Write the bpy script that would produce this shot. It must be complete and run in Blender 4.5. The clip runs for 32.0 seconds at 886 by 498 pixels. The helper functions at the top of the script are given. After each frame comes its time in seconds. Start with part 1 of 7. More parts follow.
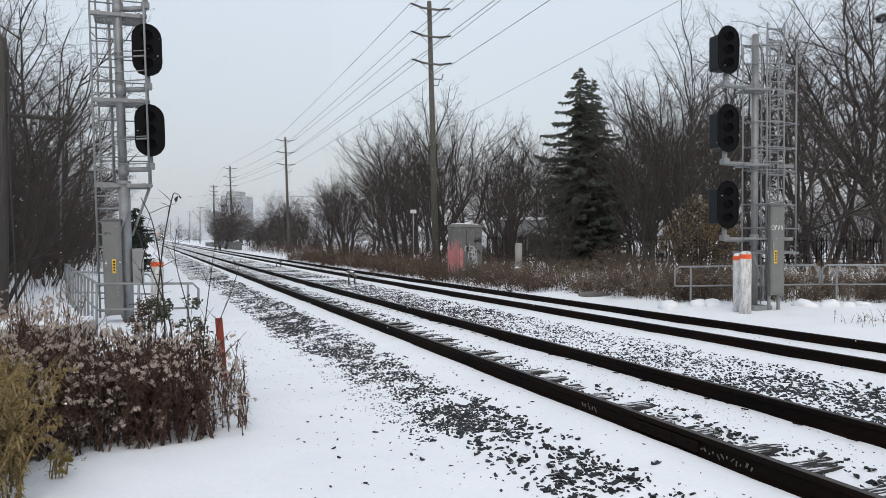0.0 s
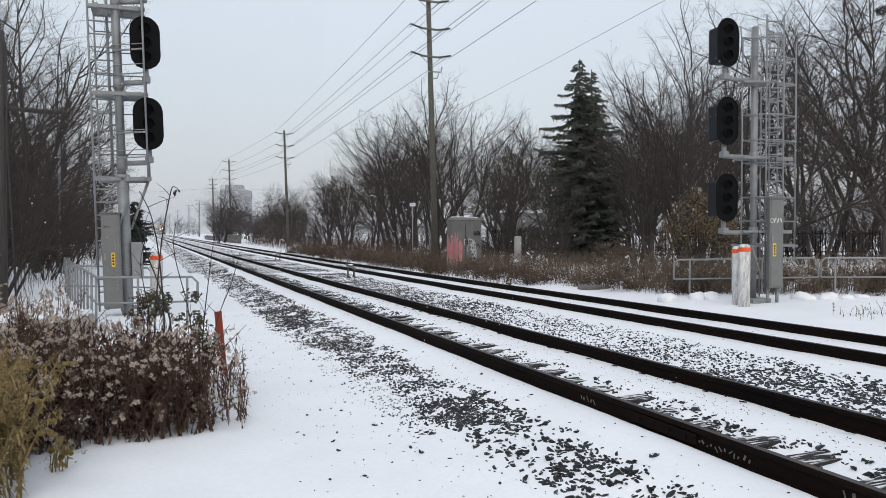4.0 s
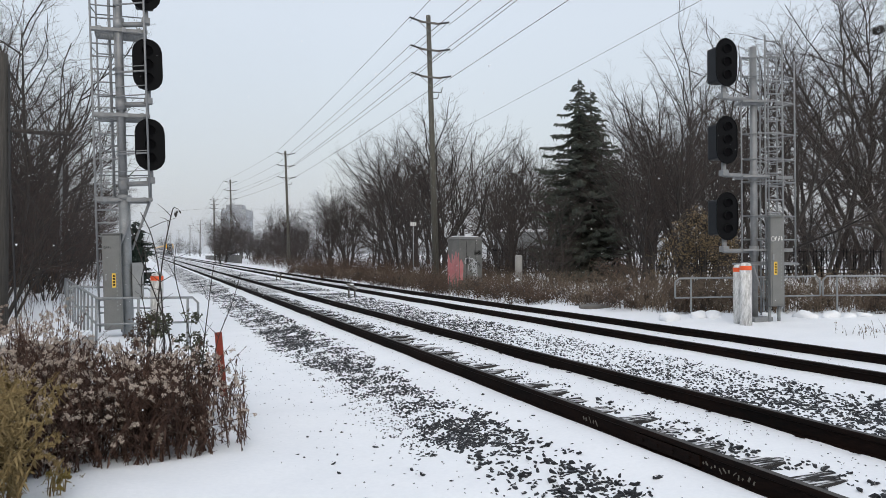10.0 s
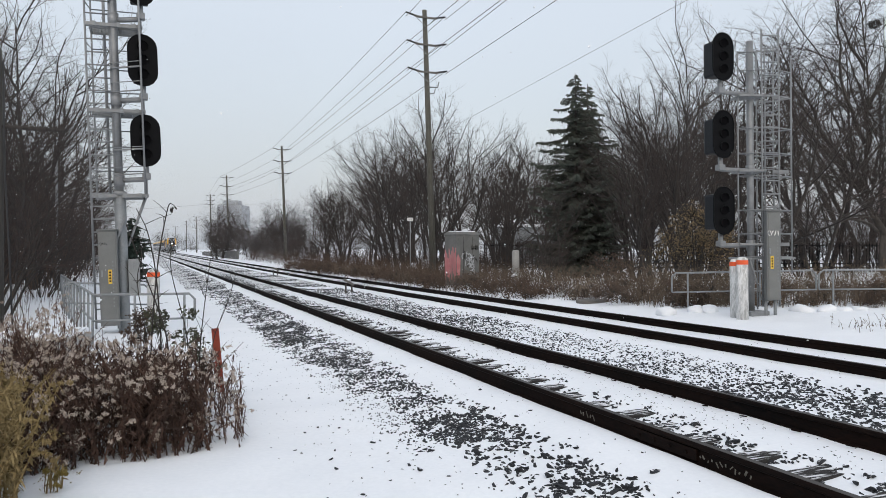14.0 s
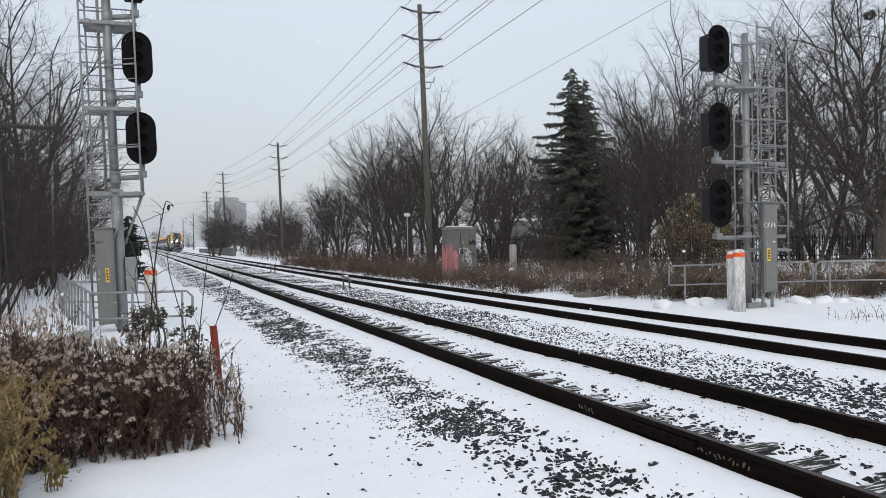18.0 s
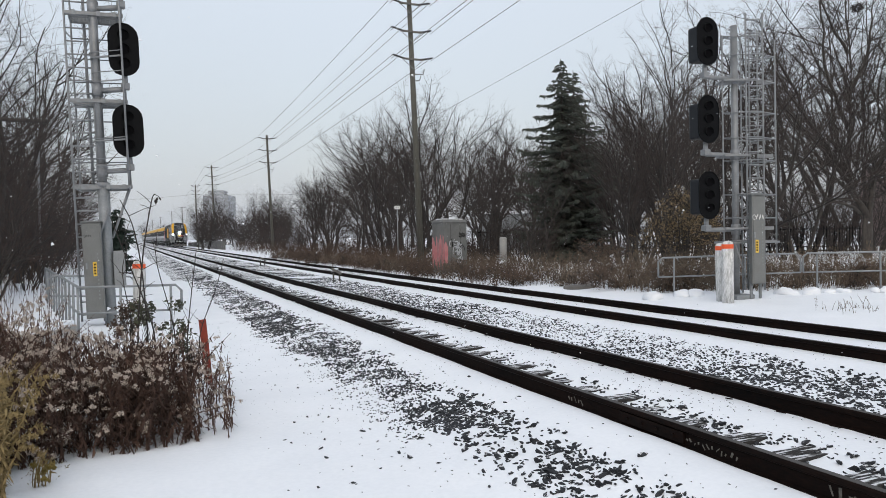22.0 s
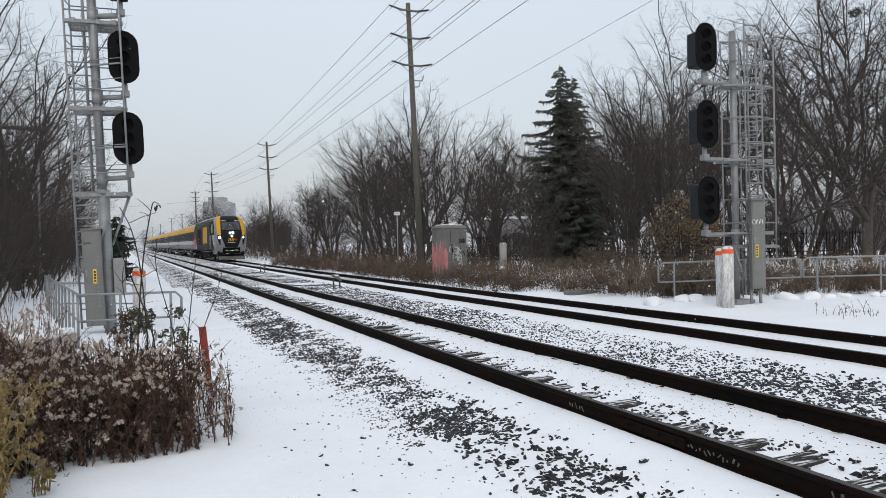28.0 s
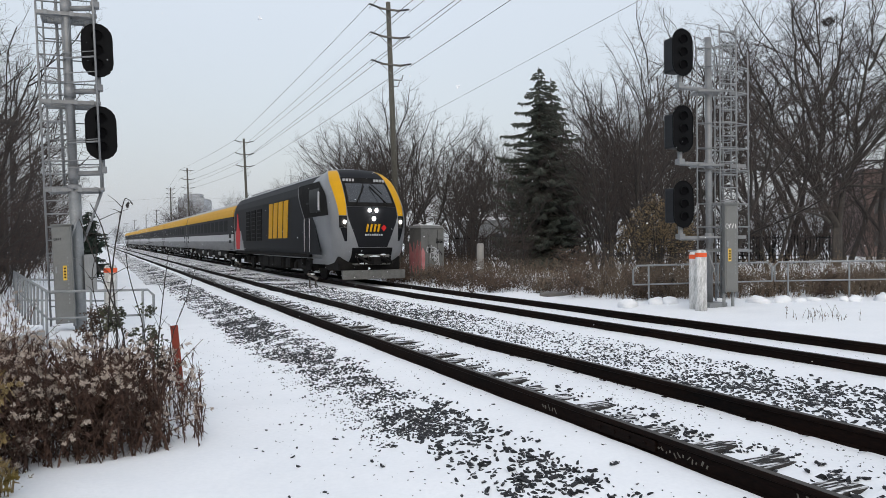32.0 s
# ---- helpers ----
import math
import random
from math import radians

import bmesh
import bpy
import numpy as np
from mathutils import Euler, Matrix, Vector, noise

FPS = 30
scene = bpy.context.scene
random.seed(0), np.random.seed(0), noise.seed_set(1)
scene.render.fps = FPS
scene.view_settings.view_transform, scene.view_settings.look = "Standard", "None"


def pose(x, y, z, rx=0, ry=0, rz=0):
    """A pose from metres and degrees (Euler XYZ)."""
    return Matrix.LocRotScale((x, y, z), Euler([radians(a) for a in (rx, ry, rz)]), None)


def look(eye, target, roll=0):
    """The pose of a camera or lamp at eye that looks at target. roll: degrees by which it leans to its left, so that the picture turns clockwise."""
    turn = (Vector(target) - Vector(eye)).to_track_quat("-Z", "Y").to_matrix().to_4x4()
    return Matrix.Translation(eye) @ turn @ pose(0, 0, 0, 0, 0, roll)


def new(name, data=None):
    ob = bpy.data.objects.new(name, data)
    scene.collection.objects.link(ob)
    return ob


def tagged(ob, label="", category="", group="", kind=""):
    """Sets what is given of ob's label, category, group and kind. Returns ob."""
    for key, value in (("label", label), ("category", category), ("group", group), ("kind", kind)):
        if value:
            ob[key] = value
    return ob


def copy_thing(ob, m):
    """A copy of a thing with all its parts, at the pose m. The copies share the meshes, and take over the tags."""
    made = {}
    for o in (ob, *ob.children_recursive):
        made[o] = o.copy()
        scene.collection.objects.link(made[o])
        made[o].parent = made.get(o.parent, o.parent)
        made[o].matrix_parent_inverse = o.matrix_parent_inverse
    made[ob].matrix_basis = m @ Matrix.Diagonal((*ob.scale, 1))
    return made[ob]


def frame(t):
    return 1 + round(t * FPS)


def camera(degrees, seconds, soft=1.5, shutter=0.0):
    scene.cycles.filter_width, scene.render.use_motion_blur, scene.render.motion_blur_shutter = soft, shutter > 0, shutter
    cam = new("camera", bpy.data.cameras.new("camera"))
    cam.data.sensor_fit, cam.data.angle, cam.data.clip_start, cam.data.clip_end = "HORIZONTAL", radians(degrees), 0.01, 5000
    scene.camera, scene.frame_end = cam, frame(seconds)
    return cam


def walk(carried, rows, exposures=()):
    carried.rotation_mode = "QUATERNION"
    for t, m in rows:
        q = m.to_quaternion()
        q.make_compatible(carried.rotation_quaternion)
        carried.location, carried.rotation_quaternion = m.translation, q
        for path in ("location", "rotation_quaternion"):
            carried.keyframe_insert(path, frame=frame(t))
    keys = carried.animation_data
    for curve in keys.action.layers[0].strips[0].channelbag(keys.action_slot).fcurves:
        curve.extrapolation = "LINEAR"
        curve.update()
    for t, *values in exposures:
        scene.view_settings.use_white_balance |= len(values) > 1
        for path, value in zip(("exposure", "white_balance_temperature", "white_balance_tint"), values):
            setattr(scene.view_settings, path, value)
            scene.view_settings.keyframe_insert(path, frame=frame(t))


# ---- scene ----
PATH = [
    (0, -0.010, -0.002, 1.588, 89.694, -0.186, -22.203),
    (0.5, -0.009, -0.002, 1.589, 89.654, -0.218, -22.270),
    (1, -0.010, -0.001, 1.590, 89.592, -0.229, -22.306),
    (1.5, -0.008, -0.004, 1.590, 89.509, -0.233, -22.333),
    (2, -0.008, -0.004, 1.591, 89.415, -0.170, -22.326),
    (2.5, -0.009, -0.006, 1.591, 89.284, -0.142, -22.280),
    (3, -0.011, -0.006, 1.589, 89.170, -0.143, -22.245),
    (3.5, -0.009, -0.006, 1.590, 89.079, -0.134, -22.219),
    (5.5, -0.006, -0.003, 1.593, 89.620, 0.001, -22.601),
    (6, -0.004, 0.000, 1.593, 89.787, 0.077, -22.688),
    (6.5, 0.000, 0.004, 1.595, 89.858, 0.083, -22.722),
    (7, 0.005, 0.005, 1.596, 89.923, 0.064, -22.720),
    (7.5, 0.005, 0.005, 1.598, 90.029, -0.009, -22.706),
    (8, 0.004, 0.003, 1.598, 90.228, -0.023, -22.625),
    (8.5, 0.001, 0.000, 1.597, 90.435, -0.021, -22.534),
    (9, -0.000, -0.000, 1.600, 90.582, -0.000, -22.403),
    (9.5, -0.003, -0.002, 1.601, 90.660, 0.046, -22.292),
    (10, -0.005, -0.002, 1.601, 90.698, 0.064, -22.192),
    (10.5, -0.005, -0.002, 1.602, 90.695, 0.084, -22.173),
    (11, -0.004, -0.003, 1.601, 90.667, 0.069, -22.209),
    (11.5, -0.003, -0.002, 1.603, 90.583, 0.035, -22.287),
    (12, -0.002, 0.000, 1.605, 90.527, 0.075, -22.404),
    (12.5, 0.000, -0.000, 1.602, 90.458, 0.077, -22.466),
    (13, 0.000, 0.002, 1.601, 90.393, 0.094, -22.471),
    (13.5, -0.000, 0.004, 1.602, 90.320, 0.223, -22.472),
    (14, 0.000, 0.005, 1.602, 90.305, 0.245, -22.436),
    (14.5, 0.001, 0.003, 1.605, 90.305, 0.282, -22.367),
    (16.5, -0.001, 0.002, 1.604, 90.104, 0.452, -22.292),
    (17, -0.002, 0.001, 1.603, 89.994, 0.577, -22.376),
    (17.5, -0.003, -0.001, 1.603, 89.926, 0.684, -22.508),
    (18, -0.004, 0.000, 1.604, 89.891, 0.783, -22.661),
    (18.5, -0.002, -0.001, 1.603, 89.901, 0.839, -22.821),
    (19, -0.003, -0.002, 1.603, 89.911, 0.892, -22.997),
    (19.5, -0.002, -0.001, 1.604, 89.871, 0.936, -23.153),
    (20, -0.003, -0.000, 1.604, 89.783, 0.949, -23.311),
    (20.5, -0.000, 0.001, 1.602, 89.649, 0.965, -23.406),
    (21, 0.003, 0.003, 1.603, 89.494, 0.988, -23.481),
    (21.5, 0.005, 0.003, 1.604, 89.367, 0.965, -23.484),
    (22, 0.005, 0.006, 1.604, 89.280, 0.954, -23.456),
    (22.5, 0.004, 0.007, 1.603, 89.240, 0.861, -23.452),
    (23, 0.004, 0.007, 1.601, 89.196, 0.834, -23.445),
    (23.5, 0.004, 0.006, 1.601, 89.139, 0.793, -23.448),
    (24, 0.004, 0.006, 1.604, 89.102, 0.781, -23.428),
    (24.5, 0.002, 0.007, 1.605, 89.110, 0.816, -23.382),
    (25, 0.001, 0.008, 1.608, 89.146, 0.845, -23.330),
    (25.5, 0.001, 0.009, 1.609, 89.272, 0.906, -23.280),
    (27.5, 0.004, 0.008, 1.609, 89.832, 1.127, -23.403),
    (28, 0.006, 0.008, 1.610, 89.751, 1.170, -23.462),
    (28.5, 0.010, 0.008, 1.611, 89.599, 1.275, -23.528),
    (29, 0.012, 0.010, 1.613, 89.430, 1.265, -23.622),
    (29.5, 0.013, 0.010, 1.613, 89.336, 1.217, -23.744),
    (30, 0.016, 0.011, 1.615, 89.274, 1.139, -23.923),
    (30.5, 0.020, 0.011, 1.618, 89.316, 0.961, -24.166),
    (31, 0.022, 0.009, 1.619, 89.441, 0.741, -24.460),
    (31.5, 0.027, 0.006, 1.621, 89.585, 0.564, -24.818),
    (32, 0.030, 0.006, 1.620, 89.719, 0.483, -25.289),
]
cam = camera(65.0, 32.0, soft=0.7)
walk(cam, [(t, pose(*p)) for t, *p in PATH])

# ---- world and light: a flat overcast winter sky ----
world = bpy.data.worlds.new("overcast_sky")
scene.world = world
world.use_nodes = True
wn, wl = world.node_tree.nodes, world.node_tree.links
sky = wn.new("ShaderNodeTexSky")
sky.sky_type, sky.sun_disc = "NISHITA", False
sky.sun_elevation, sky.sun_rotation = radians(30), radians(200)
sky.dust_density, sky.air_density = 4.0, 1.5
cloud = wn.new("ShaderNodeTexNoise")
cloud.inputs["Scale"].default_value, cloud.inputs["Detail"].default_value = 1.3, 3.0
cloud_ramp = wn.new("ShaderNodeValToRGB")
cloud_ramp.color_ramp.elements[0].color = (0.575, 0.62, 0.69, 1)
cloud_ramp.color_ramp.elements[1].color = (0.655, 0.69, 0.75, 1)
wl.new(cloud.outputs["Fac"], cloud_ramp.inputs["Fac"])
sky_gain = wn.new("ShaderNodeMixRGB")
sky_gain.inputs["Fac"].default_value = 0.04
wl.new(cloud_ramp.outputs["Color"], sky_gain.inputs["Color1"])
wl.new(sky.outputs["Color"], sky_gain.inputs["Color2"])
vault = wn.new("ShaderNodeTexCoord")
height = wn.new("ShaderNodeSeparateXYZ")
wl.new(vault.outputs["Generated"], height.inputs[0])
lift = wn.new("ShaderNodeMapRange")
lift.inputs["From Min"].default_value, lift.inputs["From Max"].default_value = 0.0, 0.32
lift.inputs["To Min"].default_value, lift.inputs["To Max"].default_value = 0.80, 1.0
wl.new(height.outputs["Z"], lift.inputs["Value"])
back = wn["Background"]
wl.new(lift.outputs[0], back.inputs["Strength"])
wl.new(sky_gain.outputs["Color"], back.inputs["Color"])
sun = new("sun", bpy.data.lights.new("sun", "SUN"))
sun.data.energy, sun.data.angle, sun.data.color = 0.70, radians(40), (1.0, 0.97, 0.93)
sun.matrix_world = look((-20, -40, 60), (0, 0, 0))
scene.view_settings.exposure = -0.015


# ---- mesh tools ----
class Shape:
    """Points and faces that become one mesh."""

    def __init__(self):
        self.v, self.f, self.s = [], [], []

    def add(self, verts, faces, smooth=False):
        n = len(self.v)
        self.v.extend([tuple(p) for p in verts])
        self.f.extend([tuple(i + n for i in face) for face in faces])
        self.s.extend([smooth] * len(faces))
        return self

    def box(self, c, size, rot=None, bevel=0.0):
        bm = bmesh.new()
        bmesh.ops.create_cube(bm, size=1.0)
        bmesh.ops.scale(bm, vec=size, verts=bm.verts)
        if bevel:
            bmesh.ops.bevel(bm, geom=bm.edges[:], offset=bevel, segments=2, affect="EDGES", profile=0.6)
        m = Matrix.Translation(c) @ (rot.to_4x4() if rot else Matrix())
        bm.verts.index_update()
        self.add([m @ v.co for v in bm.verts], [[v.index for v in f.verts] for f in bm.faces])
        bm.free()
        return self

    def tube(self, pts, radii, n=8, caps=True):
        pts = [Vector(p) for p in pts]
        if isinstance(radii, (int, float)):
            radii = [radii] * len(pts)
        verts, faces = [], []
        ref = None
        for i, p in enumerate(pts):
            d = (pts[min(i + 1, len(pts) - 1)] - pts[max(i - 1, 0)]).normalized()
            if ref is None:
                ref = d.orthogonal().normalized()
            ref = (ref - d * ref.dot(d)).normalized()
            side = d.cross(ref)
            for k in range(n):
                a = 2 * math.pi * k / n
                verts.append(p + (ref * math.cos(a) + side * math.sin(a)) * radii[i])
        for i in range(len(pts) - 1):
            for k in range(n):
                k2 = (k + 1) % n
                faces.append((i * n + k, i * n + k2, (i + 1) * n + k2, (i + 1) * n + k))
        self.add(verts, faces, n > 4)
        if caps:
            m = len(self.v) - len(verts)
            self.f.append(tuple(m + k for k in reversed(range(n))))
            self.f.append(tuple(m + (len(pts) - 1) * n + k for k in range(n)))
            self.s.extend([False, False])
        return self

    def prism(self, outline, a, b, m=None):
        """An outline of (x, z) points drawn out along y from a to b."""
        n = len(outline)
        verts = [(x, a, z) for x, z in outline] + [(x, b, z) for x, z in outline]
        if m:
            verts = [m @ Vector(p) for p in verts]
        faces = [(k, (k + 1) % n, n + (k + 1) % n, n + k) for k in range(n)]
        faces += [tuple(reversed(range(n))), tuple(range(n, 2 * n))]
        return self.add(verts, faces)

    def loft(self, rings, smooth=True, caps=True):
        n = len(rings[0])
        verts = [p for r in rings for p in r]
        faces = [(i * n + k, i * n + (k + 1) % n, (i + 1) * n + (k + 1) % n, (i + 1) * n + k)
                 for i in range(len(rings) - 1) for k in range(n)]
        self.add(verts, faces, smooth)
        if caps:
            m = len(self.v) - len(verts)
            self.f.append(tuple(m + k for k in reversed(range(n))))
            self.f.append(tuple(m + (len(rings) - 1) * n + k for k in range(n)))
            self.s.extend([False, False])
        return self

    def ball(self, c, r, n=8, rows=5):
        verts, faces = [], []
        for i in range(rows + 1):
            th = math.pi * i / rows
            for k in range(n):
                ph = 2 * math.pi * k / n
                verts.append((c[0] + r[0] * math.sin(th) * math.cos(ph), c[1] + r[1] * math.sin(th) * math.sin(ph), c[2] + r[2] * math.cos(th)))
        for i in range(rows):
            for k in range(n):
                faces.append((i * n + k, (i + 1) * n + k, (i + 1) * n + (k + 1) % n, i * n + (k + 1) % n))
        return self.add(verts, faces, True)

    def mesh(self, name, material):
        me = bpy.data.meshes.new(name)
        me.from_pydata(self.v, [], self.f)
        me.polygons.foreach_set("use_smooth", self.s)
        if material:
            me.materials.append(material)
        me.update()
        return me


def part(name, shape, material, parent, label="", at=None):
    """Links a shape as one mesh under a thing or a part."""
    ob = new(name, shape if isinstance(shape, bpy.types.Mesh) else shape.mesh(name, material))
    ob.parent = parent
    if at is not None:
        ob.matrix_basis = at
    if label:
        tagged(ob, label)
    return ob


def thing(name, m, label, category, group="", kind=""):
    """An empty at a thing's base that carries its parts."""
    ob = new(name)
    ob.empty_display_size = 0.2
    ob.matrix_basis = m
    return tagged(ob, label, category, group, kind)


def solid(name, shape, material, label, category="", group="", kind="", m=None):
    ob = new(name, shape.mesh(name, material))
    if m is not None:
        ob.matrix_basis = m
    return tagged(ob, label, category, group, kind)


# ---- materials ----
def material(name, base, base2=None, scale=8.0, rough=0.7, metal=0.0, bump=0.1, fine=60.0, spread=0.5, vary=0.0, stretch=None, snow=0.0, spec=0.5, snow_scale=6.0, snow_stretch=(1, 1, 1)):
    """A procedural surface: two colours mixed by coarse and fine noise, relief, and snow on faces that look up."""
    mat = bpy.data.materials.new(name)
    mat.use_nodes = True
    n, l = mat.node_tree.nodes, mat.node_tree.links
    shader = n["Principled BSDF"]
    shader.inputs["Roughness"].default_value = rough
    shader.inputs["Metallic"].default_value = metal
    shader.inputs["Specular IOR Level"].default_value = spec
    co = n.new("ShaderNodeTexCoord")
    src = co.outputs["Object"]
    if stretch:
        mp = n.new("ShaderNodeMapping")
        mp.inputs["Scale"].default_value = stretch
        l.new(src, mp.inputs["Vector"])
        src = mp.outputs["Vector"]
    big = n.new("ShaderNodeTexNoise")
    big.inputs["Scale"].default_value, big.inputs["Detail"].default_value = scale, 5.0
    l.new(src, big.inputs["Vector"])
    small = n.new("ShaderNodeTexNoise")
    small.inputs["Scale"].default_value, small.inputs["Detail"].default_value = fine, 4.0
    l.new(src, small.inputs["Vector"])
    mix_f = n.new("ShaderNodeMath")
    mix_f.operation = "MULTIPLY_ADD"
    l.new(small.outputs["Fac"], mix_f.inputs[0])
    mix_f.inputs[1].default_value = 0.45
    half = n.new("ShaderNodeMath")
    half.operation = "MULTIPLY"
    half.inputs[1].default_value = 0.55
    l.new(big.outputs["Fac"], half.inputs[0])
    l.new(half.outputs[0], mix_f.inputs[2])
    ramp = n.new("ShaderNodeValToRGB")
    ramp.color_ramp.elements[0].position = 0.5 - spread * 0.35
    ramp.color_ramp.elements[1].position = 0.5 + spread * 0.35
    ramp.color_ramp.elements[0].color = (*base, 1)
    ramp.color_ramp.elements[1].color = (*(base2 or tuple(c * 1.35 for c in base)), 1)
    l.new(mix_f.outputs[0], ramp.inputs["Fac"])
    colour = ramp.outputs["Color"]
    if vary:
        info = n.new("ShaderNodeObjectInfo")
        geo = n.new("ShaderNodeNewGeometry")
        add = n.new("ShaderNodeMath")
        add.operation = "ADD"
        l.new(info.outputs["Random"], add.inputs[0])
        l.new(geo.outputs["Random Per Island"], add.inputs[1])
        rng = n.new("ShaderNodeMapRange")
        rng.inputs["From Max"].default_value = 2.0
        rng.inputs["To Min"].default_value, rng.inputs["To Max"].default_value = 1 - vary, 1 + vary
        l.new(add.outputs[0], rng.inputs["Value"])
        hsv = n.new("ShaderNodeHueSaturation")
        l.new(rng.outputs[0], hsv.inputs["Value"])
        l.new(colour, hsv.inputs["Color"])
        colour = hsv.outputs["Color"]
    if snow:
        geo2 = n.new("ShaderNodeNewGeometry")
        up = n.new("ShaderNodeSeparateXYZ")
        l.new(geo2.outputs["Normal"], up.inputs[0])
        patch = n.new("ShaderNodeTexNoise")
        patch.inputs["Scale"].default_value, patch.inputs["Detail"].default_value = snow_scale, 6.0
        drift = n.new("ShaderNodeMapping")
        drift.inputs["Scale"].default_value = snow_stretch
        l.new(geo2.outputs["Position"], drift.inputs["Vector"])
        l.new(drift.outputs["Vector"], patch.inputs["Vector"])
        s1 = n.new("ShaderNodeMath")
        s1.operation = "MULTIPLY_ADD"
        l.new(patch.outputs["Fac"], s1.inputs[0])
        s1.inputs[1].default_value = 1.6
        l.new(up.outputs["Z"], s1.inputs[2])
        s2 = n.new("ShaderNodeMapRange")
        s2.inputs["From Min"].default_value, s2.inputs["From Max"].default_value = 2.05 - snow, 2.2 - snow
        l.new(s1.outputs[0], s2.inputs["Value"])
        cover = n.new("ShaderNodeMixRGB")
        cover.inputs["Color2"].default_value = (0.80, 0.81, 0.83, 1)
        l.new(s2.outputs[0], cover.inputs["Fac"])
        l.new(colour, cover.inputs["Color1"])
        colour = cover.outputs["Color"]
    l.new(colour, shader.inputs["Base Color"])
    if bump:
        b = n.new("ShaderNodeBump")
        b.inputs["Strength"].default_value = min(1.0, bump * 3)
        b.inputs["Distance"].default_value = 0.02
        l.new(mix_f.outputs[0], b.inputs["Height"])
        l.new(b.outputs["Normal"], shader.inputs["Normal"])
    return mat


def glow(name, colour, strength):
    mat = bpy.data.materials.new(name)
    mat.use_nodes = True
    s = mat.node_tree.nodes["Principled BSDF"]
    s.inputs["Base Color"].default_value = (*colour, 1)
    s.inputs["Emission Color"].default_value = (*colour, 1)
    s.inputs["Emission Strength"].default_value = strength
    return mat


SNOW = material("snow", (0.79, 0.815, 0.85), (0.865, 0.885, 0.915), scale=1.2, fine=25, rough=0.75, bump=0.12, spec=0.25)
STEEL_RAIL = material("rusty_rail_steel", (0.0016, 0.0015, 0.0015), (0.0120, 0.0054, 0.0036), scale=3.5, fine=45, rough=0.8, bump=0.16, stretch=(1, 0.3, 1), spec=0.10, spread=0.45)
RAIL_TOP = material("worn_rail_head", (0.03, 0.027, 0.025), (0.075, 0.068, 0.062), scale=3, fine=90, rough=0.6, metal=0.2, bump=0.03, stretch=(4, 0.2, 1))
TIE = material("weathered_tie_wood", (0.009, 0.0082, 0.008), (0.040, 0.037, 0.035), scale=5, fine=30, rough=0.95, bump=0.3, stretch=(0.5, 9, 1), snow=0.27, vary=0.2, snow_scale=4.0, snow_stretch=(1.0, 7, 1))
STONE = material("wet_dark_ballast", (0.0046, 0.0056, 0.0076), (0.019, 0.0215, 0.027), scale=14, fine=90, rough=0.6, bump=0.3, vary=0.5, snow=0.25, snow_scale=22.0)
GALV = material("galvanized_steel", (0.185, 0.193, 0.20), (0.275, 0.285, 0.295), scale=6, fine=40, rough=0.5, metal=0.35, bump=0.04)
GALV_DARK = material("weathered_galvanized_steel", (0.20, 0.215, 0.225), (0.30, 0.315, 0.325), scale=5, fine=40, rough=0.55, metal=0.3, bump=0.05)
CABINET = material("grey_painted_cabinet", (0.135, 0.141, 0.138), (0.185, 0.191, 0.188), scale=4, fine=50, rough=0.55, bump=0.03)
BLACK = material("matt_black_signal_paint", (0.0024, 0.0026, 0.0032), (0.0046, 0.005, 0.006), scale=8, fine=60, rough=0.65, bump=0.02, spec=0.12)
# black housing with its blue-grey sheen lifted into the base colour
HOUSING = material("weathered_black_housing", (0.007, 0.0085, 0.011), (0.014, 0.0165, 0.020), scale=5, fine=50, rough=0.55, bump=0.03, spec=0.3)
LENS = material("dark_signal_glass", (0.0022, 0.0022, 0.0026), (0.004, 0.004, 0.005), rough=0.7, bump=0.0, spec=0.05)
CREO = material("weathered_pole_wood", (0.056, 0.054, 0.046), (0.132, 0.128, 0.108), scale=6, fine=30, rough=0.9, bump=0.3, stretch=(5, 5, 0.5))
GREY_WOOD = material("grey_crossarm_wood", (0.10, 0.095, 0.088), (0.17, 0.16, 0.15), scale=6, fine=30, rough=0.9, bump=0.2)
CABLE = material("black_cable", (0.02, 0.02, 0.022), rough=0.6, bump=0.0)
BARK = material("dark_wet_bark", (0.021, 0.0185, 0.0172), (0.058, 0.051, 0.047), scale=3, fine=18, rough=0.95, bump=0.4, stretch=(3, 3, 0.6), vary=0.25)
TWIG = material("brown_twigs", (0.029, 0.023, 0.0208), (0.068, 0.054, 0.0485), scale=2, fine=9, rough=0.95, bump=0.0, vary=0.35)
BRUSH = material("purple_brown_brush_twigs", (0.036, 0.0255, 0.0225), (0.080, 0.058, 0.051), scale=2, fine=9, rough=0.95, bump=0.0, vary=0.35)
OLD_POST = material("dark_weathered_post_wood", (0.036, 0.033, 0.030), (0.098, 0.090, 0.080), scale=9, fine=40, rough=0.95, bump=0.4, stretch=(6, 6, 0.25))
NEEDLE = material("dark_spruce_needles", (0.040, 0.051, 0.042), (0.118, 0.134, 0.110), scale=2, fine=14, rough=0.9, bump=0.0, vary=0.4, snow=-0.35)
CEDAR = material("dark_cedar_foliage", (0.015, 0.028, 0.022), (0.04, 0.06, 0.045), scale=2, fine=14, rough=0.9, bump=0.0, vary=0.4)
WEED = material("dry_brown_weed", (0.036, 0.0185, 0.0130), (0.112, 0.062, 0.045), scale=3, fine=20, rough=0.95, bump=0.0, vary=0.45)
FLUFF = material("grey_brown_seed_fluff", (0.20, 0.158, 0.128), (0.50, 0.43, 0.37), scale=6, fine=40, rough=1.0, bump=0.0, vary=0.45, snow=-0.2)
